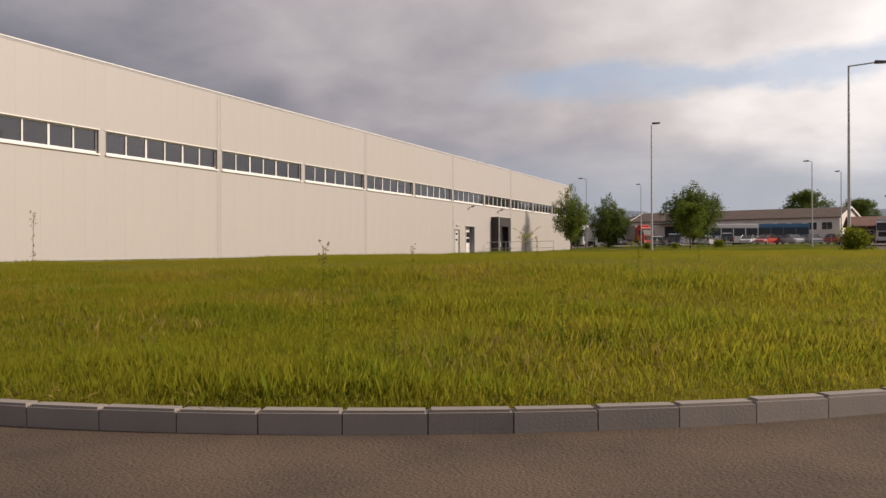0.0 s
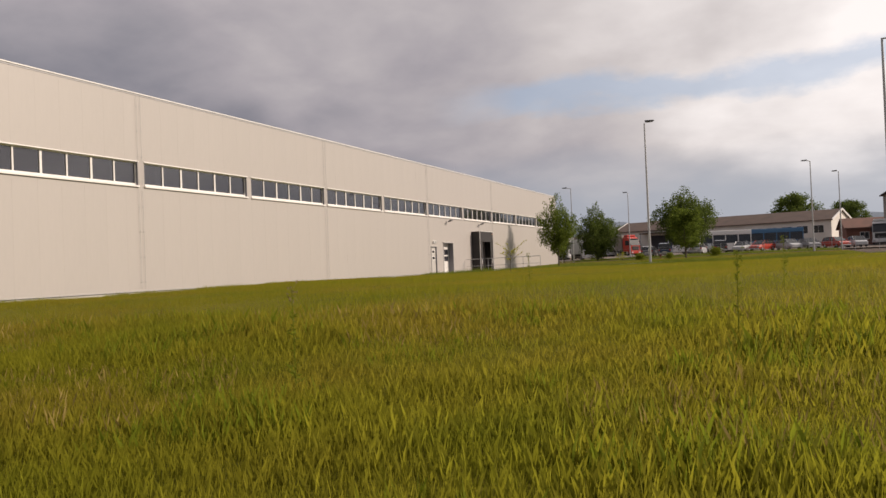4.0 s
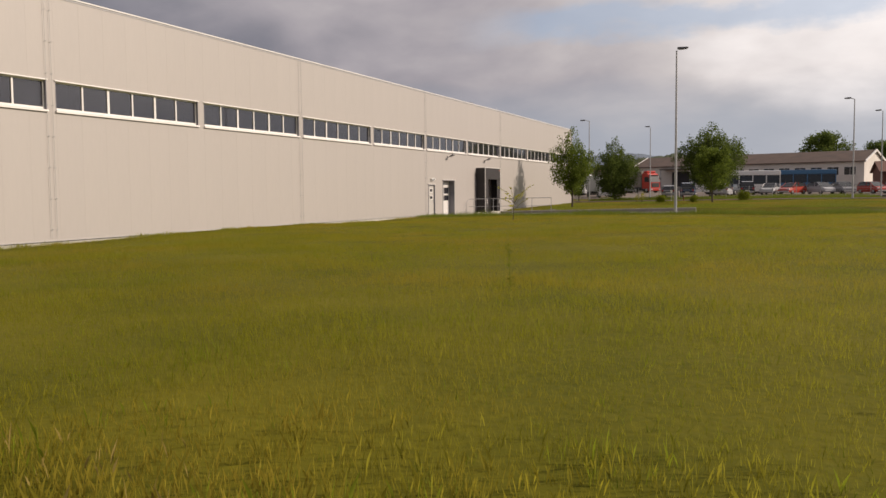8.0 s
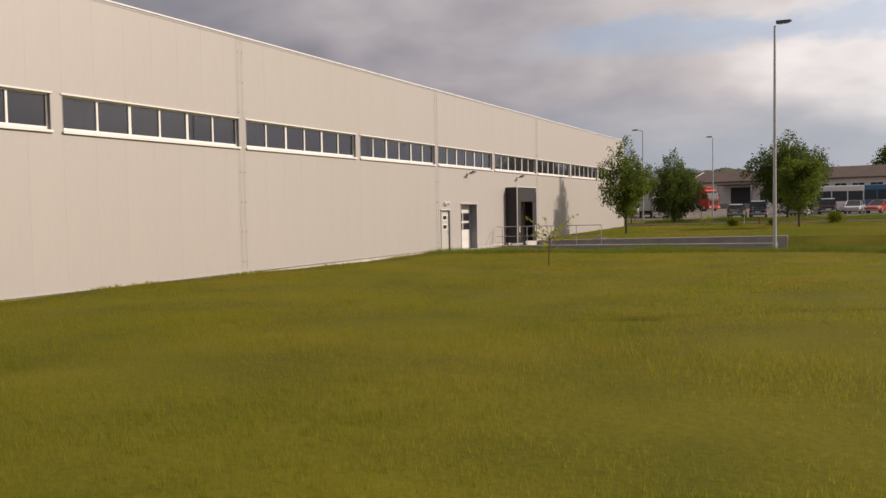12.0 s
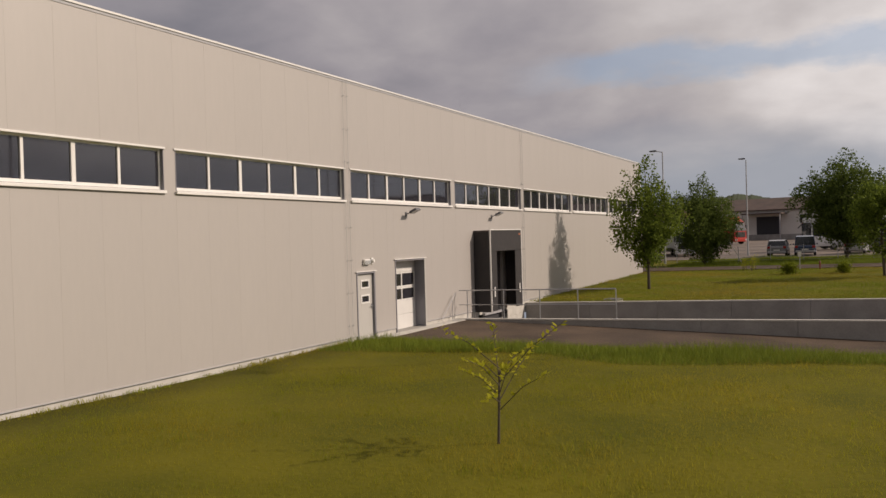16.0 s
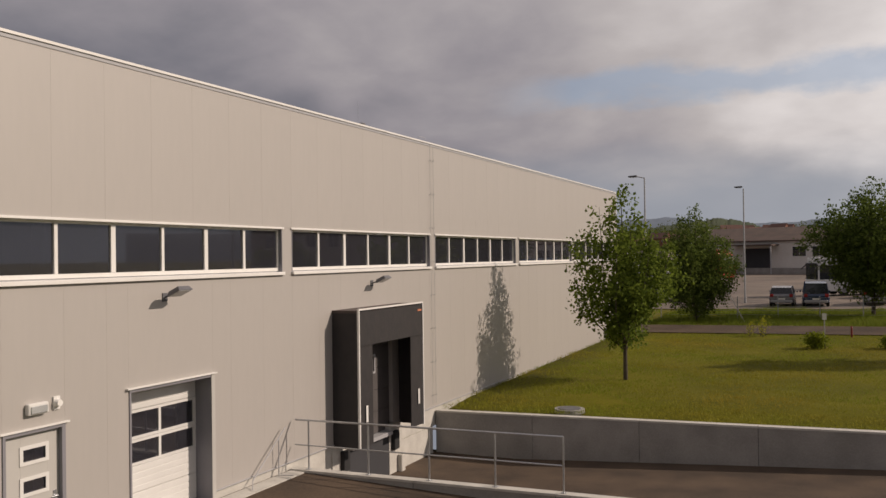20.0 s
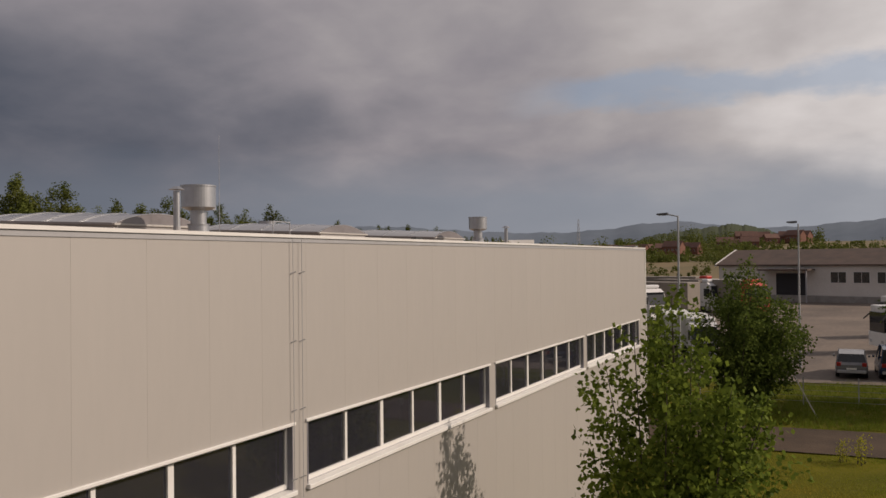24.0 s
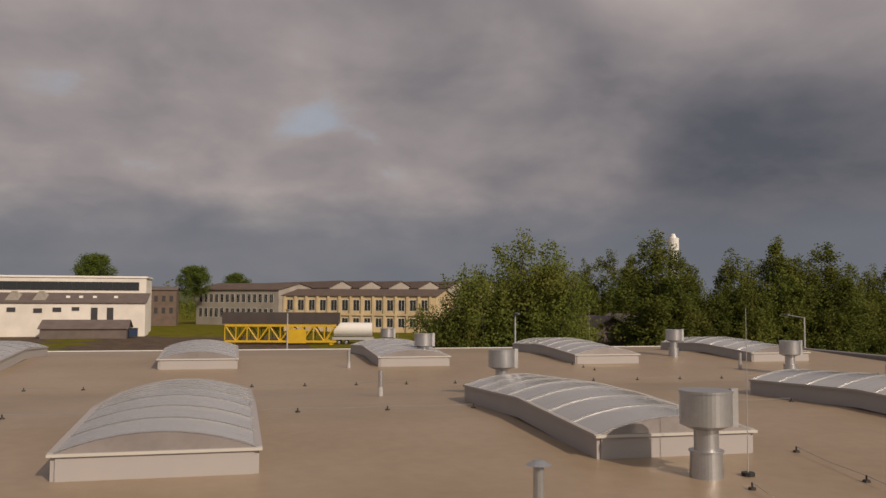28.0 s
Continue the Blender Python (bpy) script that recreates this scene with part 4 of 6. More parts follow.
conductor_line([(-0.42, 8.0), (-0.42, 36.5)], 1.9)
conductor_line([(-0.42, 19.6), (-6.2, 20.6)])
conductor_line([(-0.42, 17.8), (-4.2, 18.5)], 1.05)
conductor_line([(-1.5, 31.0), (-4.0, 32.4)], 1.25)
conductor_line([(-12.4, -5.0), (-12.0, 17.0)], 1.7)
conductor_line([(-11.6, 20.6), (-11.6, 24.4)], 1.7)
conductor_line([(-19.05, -5.0), (-19.05, 36.0)], 1.45)
conductor_line([(-22.8, 24.5), (-24.6, 24.4)], 0.9)


def lightning_rod(x, y):
    t = thing("lightning_rod", pose(x, y, roof_z(x) + 0.03), "slim metal lightning rod on a small foot", "lightning rod")
    rodpart("rod", (0, 0, 0.05), (0, 0, 2.3), 0.008, M_GALV, t, n=6, r1=0.004)
    rodpart("foot", (0, 0, 0), (0, 0, 0.06), 0.09, M_BLACK, t, n=10)


for x, y in ((-4.9, 18.9), (-36.5, 20.0), (-36.0, 30.0)):
    lightning_rod(x, y)


def roof_bits():
    for x, y in ((-0.12, 18.9), (-0.12, 26.3), (-0.12, -19.5), (-14.0, 12.0)):
        t = thing("roof_box", pose(x, y, roof_z(x) + 0.04, 0, 0, 4), "small dark box beside the roof edge", "junction box")
        boxpart("body", (-0.06, -0.2, 0, 0.06, 0.2, 0.10), M_BLACK, t, "", 0.01)
        boxpart("lid", (-0.05, -0.17, 0.101, 0.05, 0.17, 0.115), M_BLACK, t)
    t = thing("roof_hook", pose(-0.3, 14.6, roof_z(0) + 0.04), "bent steel ladder hook at the roof edge", "ladder hook")
    for y in (0, 0.42):
        rodpart("leg", (0, y, 0), (0, y, 0.28), 0.007, M_GREYMET, t)
    rodpart("bar", (0, 0, 0.28), (0, 0.42, 0.28), 0.007, M_GREYMET, t)


roof_bits()


# ---- kerb, meadow and lawn ----
def fast_mesh(name, co, tris, mat):
    me = bpy.data.meshes.new(name)
    co, tris = np.asarray(co, np.float32), np.asarray(tris, np.int32)
    k = tris.shape[1]
    me.vertices.add(len(co))
    me.vertices.foreach_set("co", co.ravel())
    me.loops.add(tris.size)
    me.loops.foreach_set("vertex_index", tris.ravel())
    me.polygons.add(len(tris))
    me.polygons.foreach_set("loop_start", np.arange(0, tris.size, k, dtype=np.int32))
    me.update(calc_edges=True)
    me.materials.append(mat)
    return me


def build_kerb():
    kerb = thing("kerb", pose(0, 0, 0), "curved row of grey concrete kerbstones at the meadow's edge", "kerb", kind="structure")
    L = 0.56
    bm = bmesh.new()
    box(bm, -L / 2 + 0.004, -0.15, -0.30, L / 2 - 0.004, 0.0, 0.0)
    es = [e for e in bm.edges if all(abs(v.co.z) < 1e-4 for v in e.verts)]
    bmesh.ops.bevel(bm, geom=es, offset=0.018, segments=2, affect="EDGES")
    stone = finish("kerbstone", bm, M_KERB)
    rng = random.Random(4)
    joined = bmesh.new()
    s = -30.0
    while s < 75:
        p, n = kerb_point(s)
        z = gz(min(p.x, 30.0), max(p.y, -59.8)) + 0.005
        a = math.degrees(math.atan2(n.y, n.x)) + 90
        m = pose(p.x, p.y, z + rng.uniform(-0.003, 0.003), rng.uniform(-0.4, 0.4), 0, a + 180 + rng.uniform(-0.4, 0.4))
        if -14 < s < 24:
            share("kerbstone", stone, kerb, m)
        else:
            joined.from_mesh(stone)
            bmesh.ops.transform(joined, matrix=m, verts=joined.verts[-len(stone.vertices):])
        s += L
    tagged(part("kerbstone_run", joined, M_KERB, kerb), kind="stuff")


build_kerb()


def blades(rng, x, y, h, w, lean, per=5, spread=0.06, fine=True):
    """Tufts of tapering blades at the given places; bent once where seen closely."""
    n = len(x) * per
    bx = np.repeat(x, per) + rng.normal(0, spread, n)
    by = np.repeat(y, per) + rng.normal(0, spread, n)
    hh = np.repeat(h, per) * rng.uniform(0.45, 1.2, n)
    ww = np.repeat(w, per) * rng.uniform(0.7, 1.3, n)
    a, b = rng.uniform(0, 2 * np.pi, n), rng.uniform(0, 2 * np.pi, n)
    bend = hh * rng.uniform(0.1, lean, n)
    z = ground_z(bx, by) - 0.02
    sx, sy = np.cos(a) * ww, np.sin(a) * ww
    dx, dy = np.cos(b) * bend, np.sin(b) * bend
    k = 4 if fine else 3
    co = np.empty((n, k, 3), np.float32)
    co[:, 0] = np.stack([bx - sx, by - sy, z], 1)
    co[:, 1] = np.stack([bx + sx, by + sy, z], 1)
    co[:, k - 1] = np.stack([bx + dx, by + dy, z + hh], 1)
    i = np.arange(n)[:, None] * k
    if fine:
        co[:, 2] = np.stack([bx + sx * 0.7 + dx * 0.3, by + sy * 0.7 + dy * 0.3, z + hh * 0.6], 1)
        tri = np.concatenate([i + [0, 1, 2], i + [0, 2, 3]], 1).reshape(-1, 3)
    else:
        tri = i + [0, 1, 2]
    return co.reshape(-1, 3), tri


def patchy(x, y, f, seed):
    """A cheap uneven field of 0 to 1."""
    return 0.5 + 0.25 * (np.sin(x * f + seed) * np.cos(y * f * 1.3 - seed) + np.sin((x + y) * f * 0.6 + 2 * seed) * np.cos((x - 1.7 * y) * f * 0.45))


def build_grass():
    rng = np.random.default_rng(7)
    def field(name, label, n, x0, x1, y0, y1, h, w, mat, per, lean=0.5, keep=None, spread=0.06, fine=True):
        x, y = rng.uniform(x0, x1, n), rng.uniform(y0, y1, n)
        ok = outside(x, y) < -0.14
        if keep is not None:
            ok &= keep(x, y)
        x, y = x[ok], y[ok]
        hh = h * (0.4 + 0.9 * patchy(x, y, 0.9, 1.3) * (0.6 + 0.8 * patchy(x, y, 2.7, 0.3))) * rng.uniform(0.6, 1.25, len(x))
        hh *= np.clip(-outside(x, y) * 2.2, 0.45, 1.0)
        co, tri = blades(rng, x, y, hh, np.full(len(x), w), lean, per, spread, fine)
        ob = new(name, fast_mesh(name, co, tri, mat))
        tagged(ob, label, "grass", kind="stuff")
    near = lambda x, y: rng.uniform(0, 1, len(x)) < np.clip((-46.0 - y) / 6, 0, 1)
    wedge = lambda x, y: rng.uniform(0, 1, len(x)) < np.clip((27.4 + 0.1 * (y + 60) - x) / 2 + 0.5, 0, 1) * np.clip((x - 20.6 + 1.15 * (y + 60)) / 7 + 0.5, 0, 1)
    meadow = "tall uncut meadow grass, green with straw-coloured patches"
    field("meadow_grass", meadow, 260000, 6, 28.5, -59.8, -45, 0.16, 0.0014, M_GRASS, 3, 0.4, keep=lambda x, y: wedge(x, y) & near(x, y), spread=0.035)
    field("meadow_grass", meadow, 14000, 2, 30.2, -59.8, -45, 0.15, 0.0030, M_GRASS, 7, 0.6, keep=lambda x, y: ~wedge(x, y) & near(x, y))
    field("meadow_grass", meadow, 3000, -6, 2, -59.6, -52.6, 0.15, 0.005, M_GRASS, 6, 0.6)
    field("meadow_grass", meadow, 150000, 0.3, 30.2, -53, -24, 0.12, 0.0026, M_GRASS, 4, 0.6, spread=0.07, fine=False, keep=lambda x, y: ~near(x, y))
    field("meadow_grass", meadow, 95000, 0.25, 30.2, -24, YARD_Y - 0.05, 0.09, 0.0045, M_GRASS, 4, 0.7, spread=0.08, fine=False)
    field("short_grass", "short dense grass at the bottom of the meadow", 80000, 8, 28.5, -59.8, -48.5, 0.075, 0.0016, M_GRASS, 6, 0.7, spread=0.05, fine=False, keep=wedge)
    clump = lambda x, y: patchy(x, y, 1.9, 0.7) * patchy(x, y, 4.1, 2.2) > 0.33
    field("green_tufts", "lush green tufts of taller meadow grass", 40000, 8, 28.5, -59.8, -45, 0.20, 0.0016, M_TUFT, 4, 0.4, keep=lambda x, y: clump(x, y) & near(x, y) & wedge(x, y), spread=0.04)
    field("green_tufts", "lush green tufts of taller meadow grass", 16000, 1, 30.2, -52, -8, 0.16, 0.0036, M_TUFT, 6, 0.6, keep=clump, spread=0.08, fine=False)
    straw = lambda x, y: patchy(x, y, 1.1, 4.0) > 0.60
    field("dry_grass", "thin dry straw-coloured grass stalks between the green", 16000, 8, 28.5, -59.8, -45, 0.19, 0.0012, M_DRYGRASS, 4, 0.4, keep=lambda x, y: straw(x, y) & near(x, y) & wedge(x, y))
    field("dry_litter", "short dry straw litter along the kerbstones", 14000, 8, 30.2, -60.0, -48, 0.08, 0.003, M_DRYGRASS, 5, 2.0, keep=lambda x, y: outside(x, y) > -0.6)
    belt = lambda x, y: patchy(x, y, 0.5, 0.4) + (y - YARD_Y + 3.2) * 0.13 > 0.33
    field("verge_tufts", "lush green longer grass along the edge of the asphalt apron", 16000, 0.3, 30, YARD_Y - 6.0, YARD_Y - 0.1, 0.28, 0.006, M_VERGE, 7, 0.8, keep=belt, spread=0.09, fine=False)
    field("verge_tufts", "darker lush grass along the foot of the hall", 1500, 0.06, 0.5, -50, 0.2, 0.11, 0.006, M_LAWN, 6)
    field("dark_tufts", "scattered clumps of darker meadow grass", 11000, 1, 31, -52, -6, 0.11, 0.0036, M_WEED, 6, 0.9, fine=False,
          keep=lambda x, y: patchy(x, y, 0.7, 3.1) * 0.6 + patchy(x, y, 3.3, 1.7) * 0.4 > 0.60)
    field("lawn_grass", "short bright green lawn with straw patches beside the ramp", 30000, 0.1, 30.0, PIT[3] + 0.1, 38.4, 0.11, 0.009, M_LAWN, 7, 0.8, spread=0.1, fine=False)
    field("lawn_grass", "rough green strip between the lane and the fence", 10000, 0.5, 30.0, 43.1, 55.5, 0.30, 0.012, M_VERGE, 7, 0.8, fine=False)


build_grass()


def stalk(x, y, h, label, leafy_mat, name="tall_weed", heads=9):
    rng = random.Random(int(x * 77 + y * 13))
    t = thing(name, pose(x, y, gz(x, y) - 0.02, 0, 0, rng.uniform(0, 360)), label, "weed", "tall weeds in the meadow")
    bm = bmesh.new()
    rod(bm, (0, 0, 0), (0.02, 0.01, h), 0.0055, 0.0025, 5)
    part("stem", bm, M_WEED, t)
    bm = bmesh.new()
    def leaf(c, d, wide):
        e = d.cross(Vector((rng.uniform(-1, 1), rng.uniform(-1, 1), 1))).normalized() * wide
        bm.faces.new([bm.verts.new(v) for v in (c, c + d * 0.5 + e, c + d, c + d * 0.5 - e)])
    for i in range(heads * 6):
        u = 0.12 + 0.8 * rng.random()
        a, l = rng.uniform(0, 6.28), rng.uniform(0.045, 0.10) * (1.25 - u)
        leaf(Vector((0.02 * u, 0.01 * u, h * u)), Vector((math.cos(a) * l, math.sin(a) * l, l * rng.uniform(-0.2, 0.9))), 0.008)
    part("leaves", bm, M_WEED, t)
    for i in range(heads):
        bm = bmesh.new()
        u = 0.84 + 0.16 * i / heads
        a, l = rng.uniform(0, 6.28), rng.uniform(0.03, 0.075)
        p = Vector((0.02 * u, 0.01 * u, h * u))
        q = p + Vector((math.cos(a) * l * 0.7, math.sin(a) * l * 0.7, l))
        rod(bm, p, q, 0.0015, 0.001, 4)
        for k in range(9):
            d = Vector((rng.uniform(-1, 1), rng.uniform(-1, 1), rng.uniform(-0.4, 1))).normalized() * rng.uniform(0.012, 0.028)
            leaf(q, d, 0.005)
        part("seed_head", bm, leafy_mat, t)


for x, y, h, mt, lb in ((22.32, -58.46, 1.1, M_DRY, "tall pale weed with a branching seed head"), (15.5, -55.0, 1.5, M_DRY, "tall pale weed with a branching seed head"),
                        (22.71, -58.08, 0.65, M_WEED, "dark green leafy weed in the meadow"), (27.2, -48.5, 0.9, M_WEED, "dark green leafy weed in the meadow"),
                        (23.2, -50.0, 0.8, M_WEED, "dark green leafy weed in the meadow"), (20.2, -52.2, 0.8, M_DRY, "thin dry stalk in the meadow"),
                        (21.2, -56.4, 0.8, M_WEED, "dark green leafy weed in the meadow"), (23.57, -56.23, 0.6, M_WEED, "dark green leafy weed in the meadow"),
                        (23.6, -44.8, 0.7, M_WEED, "dark green leafy weed in the meadow"), (18.6, -40.0, 0.6, M_WEED, "dark green leafy weed in the meadow")):
    stalk(x, y, h, lb, mt)


# ---- trees ----
def tree_meshes(seed, h, bole, width, profile, leaf, n_leaf, bark=M_BARK, leafmat=M_LEAF, stems=1, trunk_r=0.09, clump=0.42, per=16, n_limb=26, rise=(0.25, 0.7), loose=0.14, rag=1.0, flat=1.0):
    """Trunk with limbs as one mesh; a crown of small leaves in clumps round the limb ends as another."""
    rng = random.Random(seed)
    nr = np.random.default_rng(seed)
    bm = bmesh.new()
    tips = []
    for s in range(stems):
        bx, by = (0, 0) if stems == 1 else (rng.uniform(-.25, .25), rng.uniform(-.25, .25))
        lx, ly = (rng.uniform(-.06, .06), rng.uniform(-.06, .06)) if stems == 1 else (rng.uniform(-.25, .25), rng.uniform(-.25, .25))
        pts = [Vector((bx + lx * h * u * 0.5 + math.sin(u * 5 + seed) * 0.03 * h * 0.2, by + ly * h * u * 0.5, h * 0.93 * u - (0.12 if u == 0 else 0))) for u in (0, .25, .5, .75, 1)]
        for i in range(4):
            rod(bm, pts[i], pts[i + 1], trunk_r * (1 - 0.22 * i) / (1 if stems == 1 else 1.4), trunk_r * (1 - 0.22 * (i + 1)) / (1 if stems == 1 else 1.4), 7)
        for i in range(n_limb // stems):
            u = bole / h + (1 - bole / h) * (i + rng.random()) / (n_limb // stems) * 0.95
            k = min(3, int(u / 0.93 * 4))
            p = pts[k].lerp(pts[k + 1], min(1, u / 0.93 * 4 - k))
            a = i * 2.4 + rng.uniform(-.5, .5)
            v = (u * h - bole) / (h - bole)
            r = profile(min(1, max(0, v + 0.08))) * width / 2 * rng.uniform(0.65, 1.0)
            q = p + Vector((math.cos(a) * r, math.sin(a) * r, r * rng.uniform(*rise)))
            q.z = min(q.z, h * rng.uniform(0.9, 1.0))
            mid = p.lerp(q, 0.5) + Vector((0, 0, 0.06 * r))
            rod(bm, p, mid, trunk_r * 0.32 * (1.15 - u), trunk_r * 0.2 * (1.15 - u), 4)
            rod(bm, mid, q, trunk_r * 0.2 * (1.15 - u), 0.004, 4)
            tips += [p.lerp(q, 0.3), mid, mid.lerp(q, 0.5), q, q + Vector((0, 0, 0.06 * width))]
    trunk = finish("trunk", bm, bark)
    tips = np.array([tuple(t) for t in tips])
    nc = n_leaf // per
    pick = tips[nr.integers(0, len(tips), nc)] + np.clip(nr.normal(0, 1, (nc, 3)), -1.6, 1.6) * loose * width / 3 * (1, 1, 0.8)
    # clumps stay within an uneven outline: lobes round the crown and up it
    v = np.clip((pick[:, 2] - bole) / (h - bole), 0, 1)
    lim = np.array([profile(t) for t in np.linspace(0, 1, 41)])[(v * 40).astype(int)] * width / 2
    ang = np.arctan2(pick[:, 1], pick[:, 0])
    lim = lim * np.clip(0.86 + rag * (0.16 * np.sin(3 * ang + 7 * v + seed) + 0.12 * np.sin(5 * ang - 13 * v + 2 * seed)), 0.3, 1.4) * nr.uniform(0.75, 1.2, nc)
    k = np.minimum(1, lim / (np.hypot(pick[:, 0], pick[:, 1]) + 1e-6))
    pick[:, 0] *= k
    pick[:, 1] *= k
    top = h * (0.93 + 0.07 * rag * np.sin(ang * 4 + seed))
    pick[:, 2] = np.where(pick[:, 2] > top, top - (pick[:, 2] - top) * nr.uniform(0.2, 2.0, nc), pick[:, 2])
    pick[:, 2] = np.maximum(pick[:, 2], bole + nr.uniform(-0.1, 0.35, nc) * min(1, bole))
    c = np.repeat(pick, per, 0) + np.clip(nr.normal(0, clump * 0.5, (nc * per, 3)), -0.9 * clump, 0.9 * clump) * (1, 1, flat) * np.repeat(nr.uniform(0.6, 1.3, (nc, 1)), per, 0)
    n = len(c)
    d = nr.normal(0, 1, (n, 3)) + (0, 0, -0.25)
    d /= np.linalg.norm(d, axis=1)[:, None]
    e = np.cross(d, nr.normal(0, 1, (n, 3)))
    e /= np.linalg.norm(e, axis=1)[:, None]
    L = leaf * nr.uniform(0.6, 1.3, (n, 1))
    co = np.stack([c, c + d * L * 0.5 + e * L * 0.42, c + d * L, c + d * L * 0.5 - e * L * 0.42], 1).reshape(-1, 3)
    q = (np.arange(n)[:, None] * 4 + [0, 1, 2, 3])
    return trunk, fast_mesh("crown", co, q, leafmat)


def plant(name, meshes, x, y, label, category="tree", group="", rot=0, s=1.0, sz=None, z=None):
    t = thing(name, Matrix.LocRotScale((x, y, (gz(x, y) if z is None else z) - 0.03), Euler((0, 0, radians(rot))), (s, s, sz or s)), label, category, group)
    share("trunk", meshes[0], t, Matrix.Identity(4))
    share("crown", meshes[1], t, Matrix.Identity(4))
    return t


bushy = lambda v: float(np.interp(v, (0, 0.2, 0.45, 0.7, 0.88, 1), (0.80, 1.0, 0.92, 0.66, 0.40, 0.16)))
dome = lambda v: max(0.10, math.sqrt(max(0, 1 - ((v - 0.36) / 0.66) ** 2))) if v > 0.36 else 0.62 + 0.38 * math.sin(v / 0.36 * 1.57)


def leader_meshes(seed, h, w, leads, leaf, n_leaf, leafmat, bole=0.1, rad=0.17, trunk_r=0.2, per=14, clump=0.3, slope=0.5):
    """A tree of many upright shoots: each leader climbs out from the trunk and carries its own pointed column of leaves."""
    rng, nr = random.Random(seed), np.random.default_rng(seed)
    bm = bmesh.new()
    cs = []
    rod(bm, (0, 0, -0.15), (0, 0, h * 0.5), trunk_r, trunk_r * 0.5, 8)
    rod(bm, (0, 0, h * 0.5), (0.02 * h * rng.uniform(-1, 1), 0, h * 0.96), trunk_r * 0.5, 0.01, 6)
    for i in range(leads):
        a = i * 2.4 + rng.uniform(-0.4, 0.4)
        r = 0.0 if i == 0 else w / 2 * (1 - rad) * math.sqrt((i + rng.uniform(-0.3, 0.3)) / leads) * rng.uniform(0.8, 1.0)
        top = h * (1 - slope * (2 * r / w) ** 1.3 * rng.uniform(0.6, 1.15)) * (1 if i == 0 else rng.uniform(0.86, 1.0))
        z0 = h * (bole + rng.uniform(0, 0.16))
        pts = [Vector((0, 0, z0)), Vector((math.cos(a) * r * 0.75, math.sin(a) * r * 0.75, z0 + r * 0.75)), Vector((math.cos(a + 0.15) * r, math.sin(a + 0.15) * r, top))]
        if i:
            rod(bm, pts[0], pts[1], trunk_r * 0.35, trunk_r * 0.25, 5)
            rod(bm, pts[1], pts[2], trunk_r * 0.25, 0.006, 5)
        lo = pts[0].z + 0.15 * r
        n = int(n_leaf / per / leads * (0.6 + 0.8 * (top - lo) / h))
        u = nr.beta(1.15, 1.35, n)
        ph, f = nr.uniform(0, 6.28, 3), (9, 17, 31)
        lump = 1 + 0.28 * np.sin(u * f[0] + ph[0]) + 0.22 * np.sin(u * f[1] + ph[1]) + 0.15 * np.sin(u * f[2] + ph[2])
        rr = rad * w * np.interp(u, (0, 0.15, 0.4, 0.75, 0.93, 1), (0.55, 0.95, 1.0, 0.78, 0.46, 0.14)) * lump
        t = nr.uniform(0, 6.283, n)
        q = rr * np.sqrt(nr.uniform(0.12, 1, n)) * (1 + 0.25 * np.sin(3 * t + 11 * u + ph[0]))
        z = lo + (top - lo) * u
        k = np.clip((z - pts[1].z) / max(0.1, top - pts[1].z), 0, 1)
        k0 = np.clip((z - lo) / max(0.1, pts[1].z - lo), 0.35, 1)
        cx = (pts[1].x + (pts[2].x - pts[1].x) * k) * k0
        cy = (pts[1].y + (pts[2].y - pts[1].y) * k) * k0
        cs.append(np.stack([cx + np.cos(t) * q, cy + np.sin(t) * q, z], 1))
    trunk = finish("trunk", bm, M_BARK)
    c = np.repeat(np.concatenate(cs), per, 0)
    n = len(c)
    c = c + np.clip(nr.normal(0, 1, (n, 3)), -1.7, 1.7) * (clump, clump, clump * 1.5)
    d = nr.normal(0, 1, (n, 3))
    d /= np.linalg.norm(d, axis=1)[:, None]
    e = np.cross(d, nr.normal(0, 1, (n, 3)))
    e /= np.linalg.norm(e, axis=1)[:, None]
    L = leaf * nr.uniform(0.6, 1.25, (n, 1))
    co = np.stack([c, c + d * L * 0.5 + e * L * 0.42, c + d * L, c + d * L * 0.5 - e * L * 0.42], 1).reshape(-1, 3)
    return trunk, fast_mesh("crown", co, np.arange(n)[:, None] * 4 + [0, 1, 2, 3], leafmat)

# opaque: the darkness seen through the clear end sheet is put into its colour

plant("maple_tree", leader_meshes(3, 7.0, 4.5, 14, 0.13, 12500, M_LEAF, bole=0.14, rad=0.17, trunk_r=0.085, per=12, clump=0.10, slope=0.6), 4.17, 21.8, "young green maple tree on the lawn beside the hall", rot=0)
plant("cherry_tree", leader_meshes(5, 7.0, 6.2, 17, 0.14, 24000, M_LEAF2, bole=0.02, rad=0.15, trunk_r=0.09, clump=0.13, slope=0.5), 3.0, 46.6, "dark multi-stemmed bushy tree beside the lane fence", rot=10)
plant("young_tree", leader_meshes(15, 5.2, 2.8, 6, 0.13, 3600, M_LEAF, bole=0.1, rad=0.2, trunk_r=0.05, clump=0.14), -1.1, 46.2, "sparse young green tree behind the corner of the hall", rot=0)
plant("linden_tree", tree_meshes(8, 4.9, 1.0, 4.2, dome, 0.12, 14000, leafmat=M_LEAF, clump=0.3, n_limb=36, rise=(0.5, 1.0), loose=0.09), 15.1, 29.0, "rounded light green tree at the lawn's edge", rot=0)
plant("linden_tree", leader_meshes(9, 8.4, 9.0, 17, 0.17, 32000, M_LEAF2, bole=0.08, rad=0.16, trunk_r=0.14, per=16, clump=0.18, slope=0.42), 13.0, 50.6, "broad dark green tree behind the smaller linden", rot=70)


